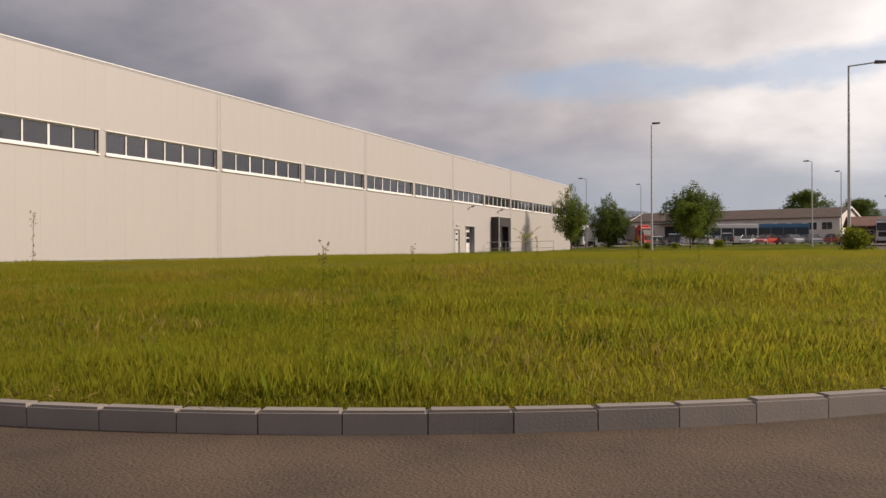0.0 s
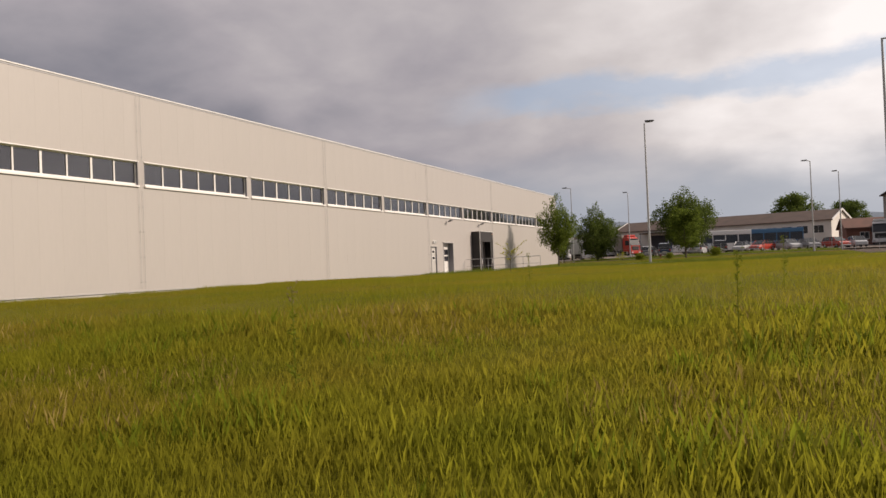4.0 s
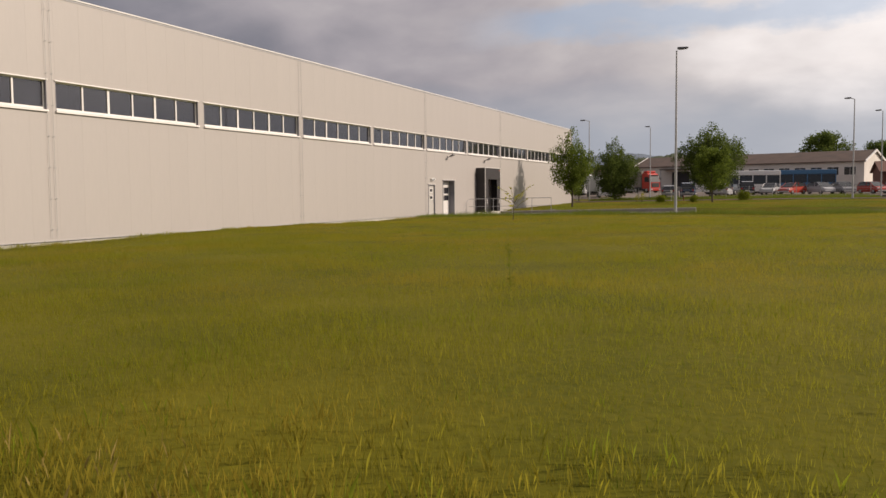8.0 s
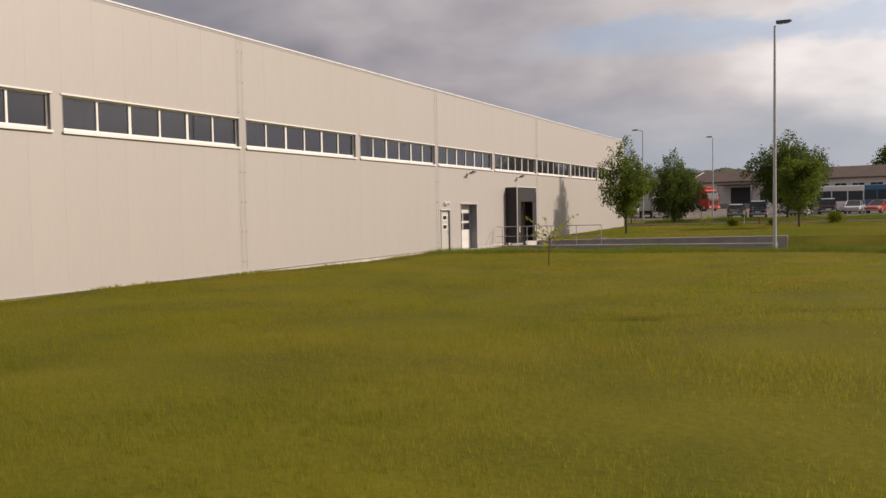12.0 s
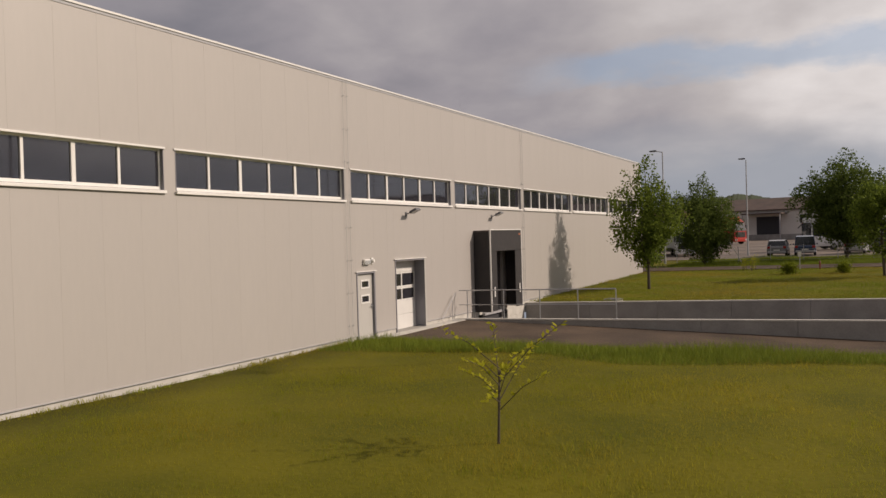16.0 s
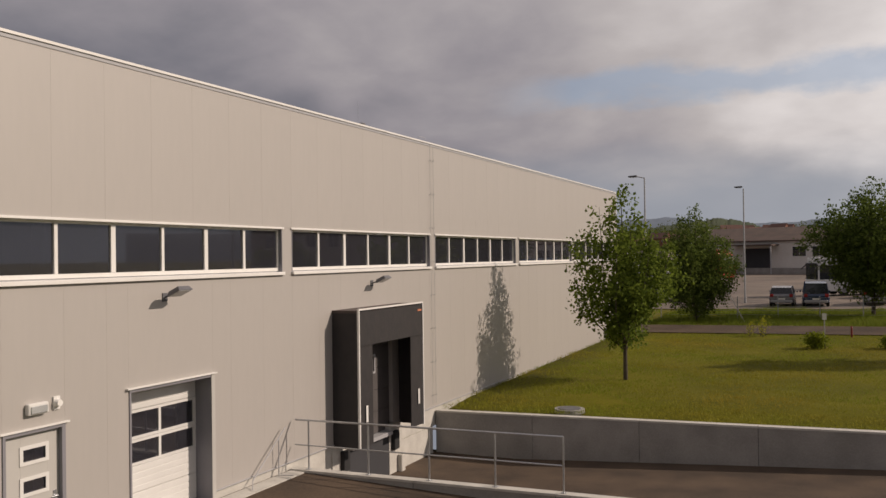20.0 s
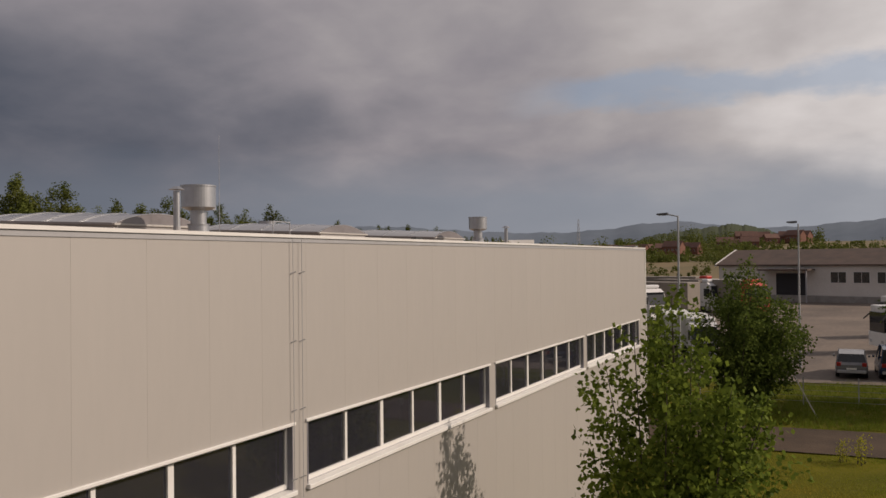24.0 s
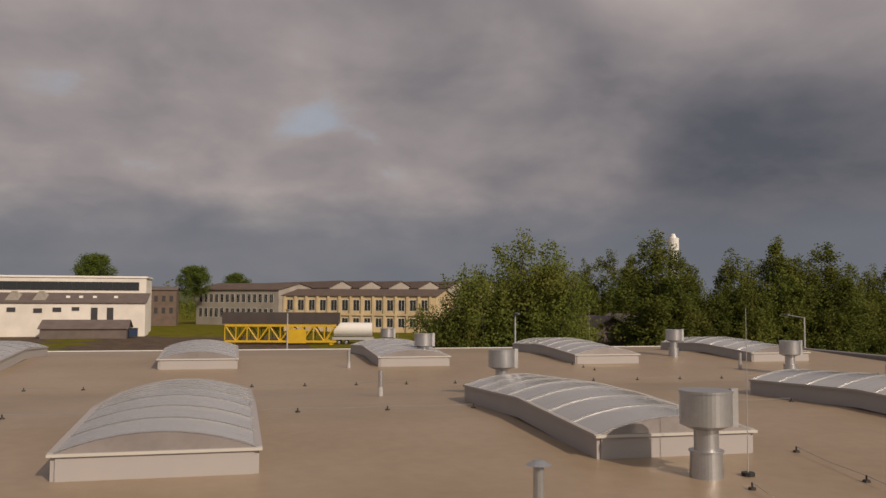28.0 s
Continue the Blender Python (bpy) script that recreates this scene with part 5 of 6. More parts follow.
def sapling():
    """A thin young tree with sparse yellow-green shoots."""
    rng = random.Random(21)
    x, y = 9.5, -11.5
    t = thing("young_sapling", pose(x, y, gz(x, y) - 0.02) @ Matrix.Scale(1.4, 4), "slender sapling with sparse yellow-green leaves in the meadow", "sapling")
    bm, lf = bmesh.new(), bmesh.new()
    rod(bm, (0, 0, 0), (0.03, 0, 0.75), 0.014, 0.010, 6)
    for i in range(13):
        a = i * 2.4 + rng.uniform(-.4, .4)
        l = rng.uniform(0.40, 0.95)
        q0 = Vector((0.03, 0, 0.36 + 0.034 * i))
        q1 = q0 + Vector((math.cos(a) * l * 0.72, math.sin(a) * l * 0.72, l * rng.uniform(0.10, 0.75)))
        mid = q0.lerp(q1, 0.5) + Vector((0, 0, 0.05))
        rod(bm, q0, mid, 0.006, 0.004, 5)
        rod(bm, mid, q1, 0.004, 0.002, 5)
        for k in range(17):
            u = 0.3 + 0.7 * k / 16
            c = q0.lerp(mid, u * 2) if u < 0.5 else mid.lerp(q1, u * 2 - 1)
            d = Vector((rng.uniform(-1, 1), rng.uniform(-1, 1), rng.uniform(-0.2, 1))).normalized() * rng.uniform(0.045, 0.085)
            e = d.cross(Vector((rng.uniform(-1, 1), rng.uniform(-1, 1), 1))).normalized() * 0.02
            lf.faces.new([lf.verts.new(v) for v in (c, c + d * 0.5 + e, c + d, c + d * 0.5 - e)])
    part("stem", bm, M_BARK, t)
    part("leaves", lf, M_YLEAF, t)


sapling()


def shrub_mesh(seed, r, h, n, leaf, mat):
    return tree_meshes(seed, h, 0.06, r * 2, dome, leaf, n, leafmat=mat, stems=5, trunk_r=0.03, clump=0.25, n_limb=30)


small_shrub = shrub_mesh(31, 0.55, 0.6, 1500, 0.09, M_WEED)
yellow_shrub = shrub_mesh(32, 0.38, 1.3, 260, 0.08, M_YLEAF)
for m, x, y, s, lb in ((small_shrub, 10.2, 32.6, 1.0, "low dark green shrub on the lawn"), (small_shrub, 13.0, 33.0, 0.9, "low dark green shrub on the lawn"),
                       (yellow_shrub, 7.6, 37.4, 0.75, "yellow-green flowering shrub beside the lane"), (yellow_shrub, 7.0, 37.6, 0.6, "yellow-green flowering shrub beside the lane"),
                       (small_shrub, 17.5, 36.4, 1.3, "low dark green shrub beside the lane"), (small_shrub, 27.6, -30.0, 1.2, "low dark green shrub in the meadow")):
    plant("shrub", m, x, y, lb, "shrub", "shrubs on the lawn", rot=x * 37, s=s)


# ---- street lamps ----
def street_lamp(x, y, top, arm_to, arm=1.5, head_len=0.55, z=None):
    z0 = gz(x, y) if z is None else z
    h = top - z0
    t = thing("street_lamp", pose(x, y, z0, 0, 0, arm_to), "tall grey tapered steel street lamp with one short arm", "street lamp", "street lamps")
    rodpart("pole", (0, 0, -0.2), (0, 0, h), 0.085, M_STEEL, t, r1=0.045, n=12)
    rodpart("base_sleeve", (0, 0, -0.1), (0, 0, 0.5), 0.10, M_STEEL, t, n=12)
    if arm > 0.2:
        rodpart("arm", (0, 0, h - 0.03), (arm, 0, h + 0.10), 0.035, M_STEEL, t)
    bm = bmesh.new()
    for v in box(bm, arm - 0.05, -0.14, h + 0.05, arm + head_len, 0.14, h + 0.19):
        if v.co.x > arm + 0.2:
            v.co.y *= 0.6
            v.co.z = h + 0.10 + (v.co.z - h - 0.1) * 0.6
    bevel_all(bm, 0.02)
    head = part("lamp_head", bm, M_LAMP, t)
    boxpart("lens", (arm + 0.08, -0.08, h + 0.035, arm + head_len - 0.1, 0.08, h + 0.052), M_LENS, head)


for a in ((27.85, -18.6, 9.25, 10, 1.2), (15.6, 0.35, 9.6, -20, 0.15), (-0.8, 50.2, 9.85, 180, 0.55), (4.4, 62.5, 9.7, 200, 0.15),
          (27.0, 39.7, 10.05, 175, 0.35), (30.5, 53.4, 9.9, 160, 0.2), (-46, 29.3, 9.5, 0, 0.2, 0.5, 0.3), (-41, 46.5, 9.5, 200, 1.1, 0.5, 0.3),
          (-25.9, 50, 9.6, 200, 1.1, 0.5, 0.3), (-60, 16, 9.5, 0, 0.2, 0.5, 0.3)):
    street_lamp(*a)


def manhole(x, y):
    t = thing("manhole_cover", pose(x, y, gz(x, y)), "round concrete manhole collar with a metal cover on the lawn", "manhole")
    rodpart("collar", (0, 0, -0.1), (0, 0, 0.012), 0.44, M_CONC, t, n=28)
    rodpart("cover", (0, 0, 0.013), (0, 0, 0.03), 0.33, M_LAMP, t, n=24)


manhole(3.85, 15.9)


def hydrant(x, y):
    t = thing("fire_hydrant", pose(x, y, gz(x, y)) @ Matrix.Scale(0.6, 4), "red standing fire hydrant beside the lane", "hydrant")
    red = paint("hydrant_red", (0.20, 0.025, 0.02))
    rodpart("barrel", (0, 0, 0), (0, 0, 0.75), 0.075, red, t, n=12)
    rodpart("bonnet", (0, 0, 0.75), (0, 0, 0.92), 0.11, red, t, r1=0.05, n=12)
    for s in (-1, 1):
        rodpart("outlet", (0, 0, 0.6), (0, s * 0.16, 0.6), 0.045, red, t, n=10)


hydrant(11.6, 37.6)


def marker_post(x, y):
    t = thing("marker_post", pose(x, y, gz(x, y)), "thin grey post with a small white plate beside the lane", "sign post")
    rodpart("post", (0, 0, 0), (0, 0, 1.15), 0.025, M_GREYMET, t)
    boxpart("plate", (-0.1, -0.035, 0.85, 0.1, -0.025, 1.15), M_WHITE, t)


marker_post(10.4, 37.7)


def leaning_stake(x, y):
    t = thing("leaning_stake", pose(x, y, gz(x, y)), "white wooden stake leaning beside the bushy tree", "stake")
    rodpart("stake", (0, 0, -0.02), (-0.95, 0.3, 1.75), 0.03, M_PLINTH, t, n=6)


leaning_stake(5.9, 46.0)


# ---- the lane, the fence and the vehicle yard to the north ----
def ground_sheet(name, x0, x1, y0, y1, mat, label, category, dz=0.02, step=2.0):
    nx, ny = max(1, int((x1 - x0) / step)), max(1, int((y1 - y0) / step))
    gx, gy = np.meshgrid(np.linspace(x0, x1, nx + 1), np.linspace(y0, y1, ny + 1))
    co = np.stack([gx.ravel(), gy.ravel(), (ground_z(gx, gy) + dz).ravel()], 1)
    fs = [(j * (nx + 1) + i, j * (nx + 1) + i + 1, (j + 1) * (nx + 1) + i + 1, (j + 1) * (nx + 1) + i) for j in range(ny) for i in range(nx)]
    return tagged(new(name, raw_mesh(name, co.tolist(), fs, mat)), label, category, kind="structure")


ground_sheet("road_lane", -60, 30.4, 38.5, 43.0, M_ASPH2, "narrow worn asphalt lane past the end of the hall", "road", 0.05)
ground_sheet("pavement_lot", -24, 60, 56, 134, M_YARD, "wide worn asphalt vehicle yard", "pavement", 0.05, 3.0)


def fence():
    t = thing("wire_fence", pose(0, 0, 0), "low mesh fence on thin dark posts beside the vehicle yard", "fence")
    bm = bmesh.new()
    rod(bm, (0, 0, -0.1), (0, 0, 1.35), 0.03, 0.03, 6)
    post = finish("post", bm, M_GREYMET)
    for i in range(20):
        x = -2 + i * 2.4
        share("post", post, t, pose(x, 49.0, gz(x, 49.0)))
    for k in range(5):
        for i in range(19):
            bm = bmesh.new()
            xa, xb = -2 + i * 2.4, -2 + (i + 1) * 2.4
            rod(bm, (xa, 49.0, gz(xa, 49.0) + 0.2 + 0.26 * k), (xb, 49.0, gz(xb, 49.0) + 0.2 + 0.26 * k), 0.009, 0.009, 3)
            part("wire", bm, M_GREYMET, t)


fence()


def wheel(parent, x, y, r, w, side):
    bm = bmesh.new()
    rod(bm, (x, y - w / 2, r), (x, y + w / 2, r), r, r, 18)
    tyre = part("wheel", bm, M_RUBBER, parent, "black tyre on a grey rim")
    bm = bmesh.new()
    rod(bm, (x, y + side * (w / 2 - 0.02), r), (x, y + side * (w / 2 + 0.012), r), r * 0.62, r * 0.5, 14)
    part("rim", bm, M_GALV, tyre)


def loft(bm, sections):
    """A closed skin over matching rings."""
    rings = [[bm.verts.new(p) for p in s] for s in sections]
    n = len(rings[0])
    for a, b in zip(rings, rings[1:]):
        for i in range(n):
            bm.faces.new((a[i], a[(i + 1) % n], b[(i + 1) % n], b[i]))
    bm.faces.new(rings[0][::-1])
    bm.faces.new(rings[-1])


def car(x, y, rot, col, label, kind="hatch"):
    """Length along x, nose at +x."""
    t = thing("parked_car", pose(x, y, gz(x, y) + 0.05, 0, 0, rot), label, "car", "parked cars")
    L, W, H = (4.2, 1.72, 1.45) if kind == "hatch" else (4.6, 1.8, 1.75)
    body = bmesh.new()
    prof = [(-L / 2, 0.55, 0.78), (-L / 2 + 0.12, 0.32, 0.92), (-L * 0.28, 0.22, 0.95), (0.0, 0.2, 0.93), (L * 0.22, 0.22, 0.92), (L / 2 - 0.5, 0.25, 0.82), (L / 2 - 0.06, 0.3, 0.68), (L / 2, 0.38, 0.55)]
    loft(body, [[(px, -W / 2 * k0, lo), (px, -W / 2 * k1, (lo + hi) / 2), (px, -W / 2 * k0 * 0.93, hi), (px, W / 2 * k0 * 0.93, hi), (px, W / 2 * k1, (lo + hi) / 2), (px, W / 2 * k0, lo)]
                for (px, lo, hi), k0, k1 in zip(prof, (0.8, 0.93, 0.97, 0.97, 0.97, 0.95, 0.86, 0.7), (0.88, 0.98, 1, 1, 1, 0.99, 0.92, 0.76))])
    b = part("body", body, col, t, smooth=False)
    cab = bmesh.new()
    z1 = H
    gl = [(-L / 2 + 0.18, 0.90), (-L / 2 + 0.42, z1 - 0.09), (-L * 0.2, z1), (L * 0.08, z1 - 0.03), (L * 0.30, 0.91)]
    vs_l = [cab.verts.new((px, W / 2 * (0.76 if pz > 1.2 else 0.90), pz)) for px, pz in gl]
    vs_r = [cab.verts.new((px, -W / 2 * (0.76 if pz > 1.2 else 0.90), pz)) for px, pz in gl]
    for i in range(4):
        cab.faces.new((vs_l[i], vs_l[i + 1], vs_r[i + 1], vs_r[i]))
    cab.faces.new(vs_l)
    cab.faces.new(vs_r[::-1])
    cab.faces.new((vs_l[0], vs_r[0], vs_r[4], vs_l[4]))
    part("glasshouse", cab, M_CARGLASS, t, "dark tinted glass house")
    rf = bmesh.new()
    pts = [(-L / 2 + 0.40, z1 - 0.085), (-L * 0.2, z1 + 0.015), (L * 0.08, z1 - 0.01)]
    a = [rf.verts.new((px, W / 2 * 0.77, pz)) for px, pz in pts]
    c = [rf.verts.new((px, -W / 2 * 0.77, pz)) for px, pz in pts]
    for i in range(2):
        rf.faces.new((a[i], a[i + 1], c[i + 1], c[i]))
    part("roof_skin", rf, col, t)
    for s in (-1, 1):
        for p0, p1 in (((L * 0.30, 0.91), (L * 0.08, z1 - 0.02)), ((-L * 0.05, 0.93), (-L * 0.06, z1 - 0.01)), ((-L / 2 + 0.2, 0.91), (-L / 2 + 0.42, z1 - 0.08))):
            rodpart("pillar", (p0[0], s * W / 2 * 0.905, p0[1]), (p1[0], s * W / 2 * 0.775, p1[1]), 0.035, col, t, n=5)
        wheel(t, L * 0.31, s * (W / 2 - 0.12), 0.31, 0.2, s)
        wheel(t, -L * 0.30, s * (W / 2 - 0.12), 0.31, 0.2, s)
        boxpart("headlight", (L / 2 - 0.16, s * W * 0.36 - 0.17, 0.56, L / 2 - 0.02, s * W * 0.36 + 0.17, 0.70), M_HEAD, t, "", 0.02)
        boxpart("tail_light", (-L / 2 - 0.01, s * W * 0.38 - 0.12, 0.70, -L / 2 + 0.12, s * W * 0.38 + 0.12, 0.92), M_TAIL, t, "", 0.02)
        boxpart("mirror", (L * 0.2, s * (W / 2 + 0.02), 0.93, L * 0.24, s * (W / 2 + 0.15), 1.05), col, t)
    boxpart("bumper", (L / 2 - 0.12, -W * 0.43, 0.26, L / 2 + 0.04, W * 0.43, 0.42), M_GREYMET, t, "", 0.03)
    boxpart("bumper", (-L / 2 - 0.05, -W * 0.43, 0.32, -L / 2 + 0.12, W * 0.43, 0.50), M_GREYMET, t, "", 0.03)
    boxpart("number_plate", (-L / 2 - 0.06, -0.26, 0.52, -L / 2 - 0.045, 0.26, 0.63), M_WHITE, t)


C_SILVER, C_DARK, C_BLUE, C_RED = paint("silver_car", (0.45, 0.46, 0.47), 0.25), paint("black_car", (0.03, 0.032, 0.038), 0.2), paint("blue_car", (0.03, 0.05, 0.10), 0.22), paint("red_car", (0.42, 0.05, 0.03), 0.25)
C_WHITE, C_BUSBLUE, C_GREY = paint("white_vehicle", (0.75, 0.75, 0.74), 0.3), paint("blue_bus", (0.06, 0.17, 0.32), 0.3), paint("grey_car", (0.20, 0.20, 0.21), 0.25)
for a in ((7.3, 60.0, 90, C_GREY, "dark grey hatchback parked behind the fence"), (9.5, 60.0, 93, C_BLUE, "dark blue people carrier parked behind the fence", "van"),
          (13.6, 61.5, 85, C_SILVER, "silver car parked in the yard"), (16.1, 66, 95, C_DARK, "black estate car parked in the yard", "van"),
          (21.5, 66, -120, C_RED, "red hatchback parked in the yard"), (24.8, 66.5, -60, C_SILVER, "silver hatchback parked in the yard"),
          (27.3, 66.5, -70, C_GREY, "grey car parked in the yard"), (30.6, 66.0, -60, C_RED, "dark red car parked in the yard"), (18.9, 66.5, -100, C_SILVER, "silver car parked in the yard"),
          (33.2, 67.0, -80, C_SILVER, "silver car parked in the yard"), (14.2, 69.5, 70, C_DARK, "black car parked behind the fence")):
    car(*a)


def coach(x, y, rot, col, label, L=11.5):
    t = thing("parked_bus", pose(x, y, gz(x, y) + 0.05, 0, 0, rot), label, "bus", "parked buses")
    W, H = 2.5, 3.2
    bm = bmesh.new()
    box(bm, -L / 2, -W / 2, 0.35, L / 2, W / 2, 1.35)
    bevel_all(bm, 0.06, 2)
    part("lower_body", bm, col, t)
    bm = bmesh.new()
    box(bm, -L / 2, -W / 2, 2.55, L / 2 - 0.15, W / 2, H)
    bevel_all(bm, 0.1, 2)
    part("roof", bm, col, t)
    boxpart("window_core", (-L / 2 + 0.06, -W / 2 + 0.06, 1.352, L / 2 - 0.1, W / 2 - 0.06, 2.549), M_CARGLASS, t, "dark tinted glazing")
    for s in (-1, 1):
        for i in range(7):
            px = -L / 2 + 0.05 + i * (L - 0.3) / 6
            boxpart("window_post", (px, s * W / 2 - 0.055, 1.353, px + 0.12, s * W / 2 + 0.0 * s, 2.548), col, t)
        wheel(t, L * 0.30, s * (W / 2 - 0.15), 0.48, 0.28, s)
        wheel(t, -L * 0.26, s * (W / 2 - 0.15), 0.48, 0.28, s)
        boxpart("headlight", (L / 2 - 0.05, s * 0.9 - 0.18, 0.6, L / 2 + 0.02, s * 0.9 + 0.18, 0.8), M_HEAD, t)
        rodpart("mirror", (L / 2 - 0.1, s * (W / 2), 2.6), (L / 2 + 0.25, s * (W / 2 + 0.2), 2.2), 0.05, M_BLACK, t)
    boxpart("windscreen", (L / 2 - 0.09, -W / 2 + 0.12, 1.3, L / 2 - 0.02, W / 2 - 0.12, 2.75), M_CARGLASS, t, "large windscreen", 0.02)


coach(14.2, 74.0, 203, C_WHITE, "white coach with dark windows parked in the yard")
coach(21.4, 84, 183, C_BUSBLUE, "blue coach parked beyond the cars")
coach(15.0, 86, 210, C_WHITE, "white coach parked beyond the cars")


def lorry(x, y, rot, cabcol, boxcol, label, trailer=7.6, s=1.0):
    t = thing("parked_lorry", pose(x, y, gz(x, y) + 0.05, 0, 0, rot) @ Matrix.Scale(s, 4), label, "lorry", "parked lorries")
    bm = bmesh.new()
    loft(bm, [[(px, -1.22 * k, 0.75), (px, -1.24 * k, 1.9), (px, -1.2 * k, hi), (px, 1.2 * k, hi), (px, 1.24 * k, 1.9), (px, 1.22 * k, 0.75)] for px, hi, k in ((0.1, 3.5, 1), (1.2, 3.55, 1), (1.75, 3.2, 0.99), (2.15, 2.0, 0.97), (2.25, 0.8, 0.95))])
    part("cab", bm, cabcol, t)
    bm = bmesh.new()
    loft(bm, [[(px, -1.12, pz), (px, 1.12, pz), (px - 0.08, 1.12, pz), (px - 0.08, -1.12, pz)] for px, pz in ((2.21, 1.92), (1.82, 3.12))])
    part("windscreen", bm, M_SCREEN, t, "raked dark windscreen")
    boxpart("grille", (2.2, -0.85, 1.0, 2.3, 0.85, 1.75), M_BLACK, t, "", 0.03)
    boxpart("bumper", (1.6, -1.25, 0.35, 2.36, 1.25, 0.8), cabcol, t, "", 0.05)
    for s in (-1, 1):
        boxpart("headlight", (2.3, s * 0.95 - 0.2, 0.5, 2.38, s * 0.95 + 0.2, 0.72), M_HEAD, t)
        boxpart("side_window", (0.75, s * 1.235 - 0.02, 1.95, 1.68, s * 1.235 + 0.02, 2.85), M_SCREEN, t)
        boxpart("mirror", (1.9, s * 1.3 - 0.08, 2.0, 2.05, s * 1.3 + 0.08, 2.7), M_BLACK, t)
        for px in (1.2, -1.6, -trailer + 1.6, -trailer + 0.3):
            wheel(t, px, s * 1.05, 0.5, 0.3, s)
    boxpart("air_deflector", (0.2, -1.1, 3.56, 1.2, 1.1, 3.95), cabcol, t, "", 0.12)
    boxpart("sun_visor", (1.6, -1.15, 3.12, 2.02, 1.15, 3.2), M_BLACK, t, "dark visor over the windscreen", 0.02)
    for s in (-1, 1):
        boxpart("side_skirt", (-1.0, s * 1.18 - 0.03, 0.45, 0.7, s * 1.18 + 0.03, 1.0), M_SCREEN, t)
    boxpart("chassis", (-trailer - 0.3, -0.45, 0.75, 1.0, 0.45, 1.0), M_BLACK, t)
    bm = bmesh.new()
    box(bm, -trailer - 0.6, -1.26, 1.05, -0.15, 1.26, 3.85)
    bevel_all(bm, 0.04)
    part("cargo_box", bm, boxcol, t, "ribbed tarpaulin cargo box")
    n = 9
    for s in (-1, 1):
        for i in range(n):
            px = -trailer - 0.5 + i * (trailer + 0.3) / (n - 1)
            boxpart("side_rib", (px - 0.03, s * 1.275 - 0.012, 1.1, px + 0.03, s * 1.275 + 0.012, 3.75), boxcol, t)


T_GREY, T_GREEN, T_REDC = paint("grey_tarpaulin", (0.25, 0.22, 0.185), 0.6), paint("white_tarpaulin", (0.62, 0.63, 0.58), 0.6), paint("red_lorry", (0.45, 0.04, 0.025), 0.35)
lorry(-12.6, 96.2, -38, C_WHITE, T_GREY, "white lorry with a grey tarpaulin trailer parked beside the hall")
lorry(-16.0, 103.0, 160, C_WHITE, T_GREY, "lorry with a grey tarpaulin trailer parked rear to the yard", trailer=7.2, s=1.08)
lorry(-8.3, 111.0, -38, C_WHITE, T_GREY, "white lorry with a grey trailer parked behind others")
lorry(-10.4, 119.5, -8, T_REDC, T_GREY, "red lorry with a long grey-brown trailer parked at the back", trailer=9.5, s=1.05)
lorry(-3.4, 108.4, -38, T_REDC, T_GREY, "red lorry with a grey trailer parked in the yard")
lorry(-1.9, 64.6, -75, C_WHITE, T_GREEN, "light white truck with a pale box nose towards the lane", s=0.74)
lorry(-5.0, 71.5, 103, C_WHITE, T_GREEN, "light white truck with a pale box rear towards the lane", s=0.76)
lorry(38.5, 90.0, -100, C_WHITE, T_GREY, "white lorry with a grey box parked by the grey building")


# ---- buildings beyond ----
def house(name, m, L, D, eave, ridge, wallmat, roofmat, label, windows=(), doors=(), overhang=0.4, cat="building", group=""):
    """Gabled block, length along x, front at y = 0 facing -y. windows: (x, z, w, h) on the front."""
    t = thing(name, m, label, cat, group)
    bm = bmesh.new()
    pts = [(0, 0, -1.5), (L, 0, -1.5), (L, D, -1.5), (0, D, -1.5)]
    lo = [bm.verts.new(p) for p in pts]
    hi = [bm.verts.new((px, py, eave)) for px, py, _ in pts]
    g0, g1 = bm.verts.new((0, D / 2, ridge)), bm.verts.new((L, D / 2, ridge))
    for i in range(4):
        j = (i + 1) % 4
        if i == 1:
            bm.faces.new((lo[1], lo[2], hi[2], g1, hi[1]))
        elif i == 3:
            bm.faces.new((lo[3], lo[0], hi[0], g0, hi[3]))
        else:
            bm.faces.new((lo[i], lo[j], hi[j], hi[i]))
    wall = part("wall", bm, wallmat, t)
    for s in (0, 1):
        bm = bmesh.new()
        k = (ridge - eave) / (D / 2)
        ya, za = (-overhang, eave - overhang * k) if s == 0 else (D + overhang, eave - overhang * k)
        v = [bm.verts.new(p) for p in ((-overhang, ya, za + 0.02), (L + overhang, ya, za + 0.02), (L + overhang, D / 2, ridge + 0.02), (-overhang, D / 2, ridge + 0.02))]
        bm.faces.new(v)
        r = bmesh.ops.extrude_face_region(bm, geom=list(bm.faces))
        bmesh.ops.translate(bm, verts=[q for q in r["geom"] if isinstance(q, bmesh.types.BMVert)], vec=(0, 0, 0.18))
        part("roof", bm, roofmat, t)
    for wx, wz, ww, wh in windows:
        w = boxpart("window", (wx, -0.03, wz, wx + ww, 0.06, wz + wh), M_WHITE, t)
        boxpart("pane", (wx + 0.07, -0.045, wz + 0.07, wx + ww / 2 - 0.03, -0.031, wz + wh - 0.07), M_CARGLASS, w)
        boxpart("pane", (wx + ww / 2 + 0.03, -0.045, wz + 0.07, wx + ww - 0.07, -0.031, wz + wh - 0.07), M_CARGLASS, w)
    for wx, wz, ww, wh in doors:
        boxpart("door", (wx, -0.05, wz, wx + ww, 0.06, wz + wh), M_DARK, t)
    return t


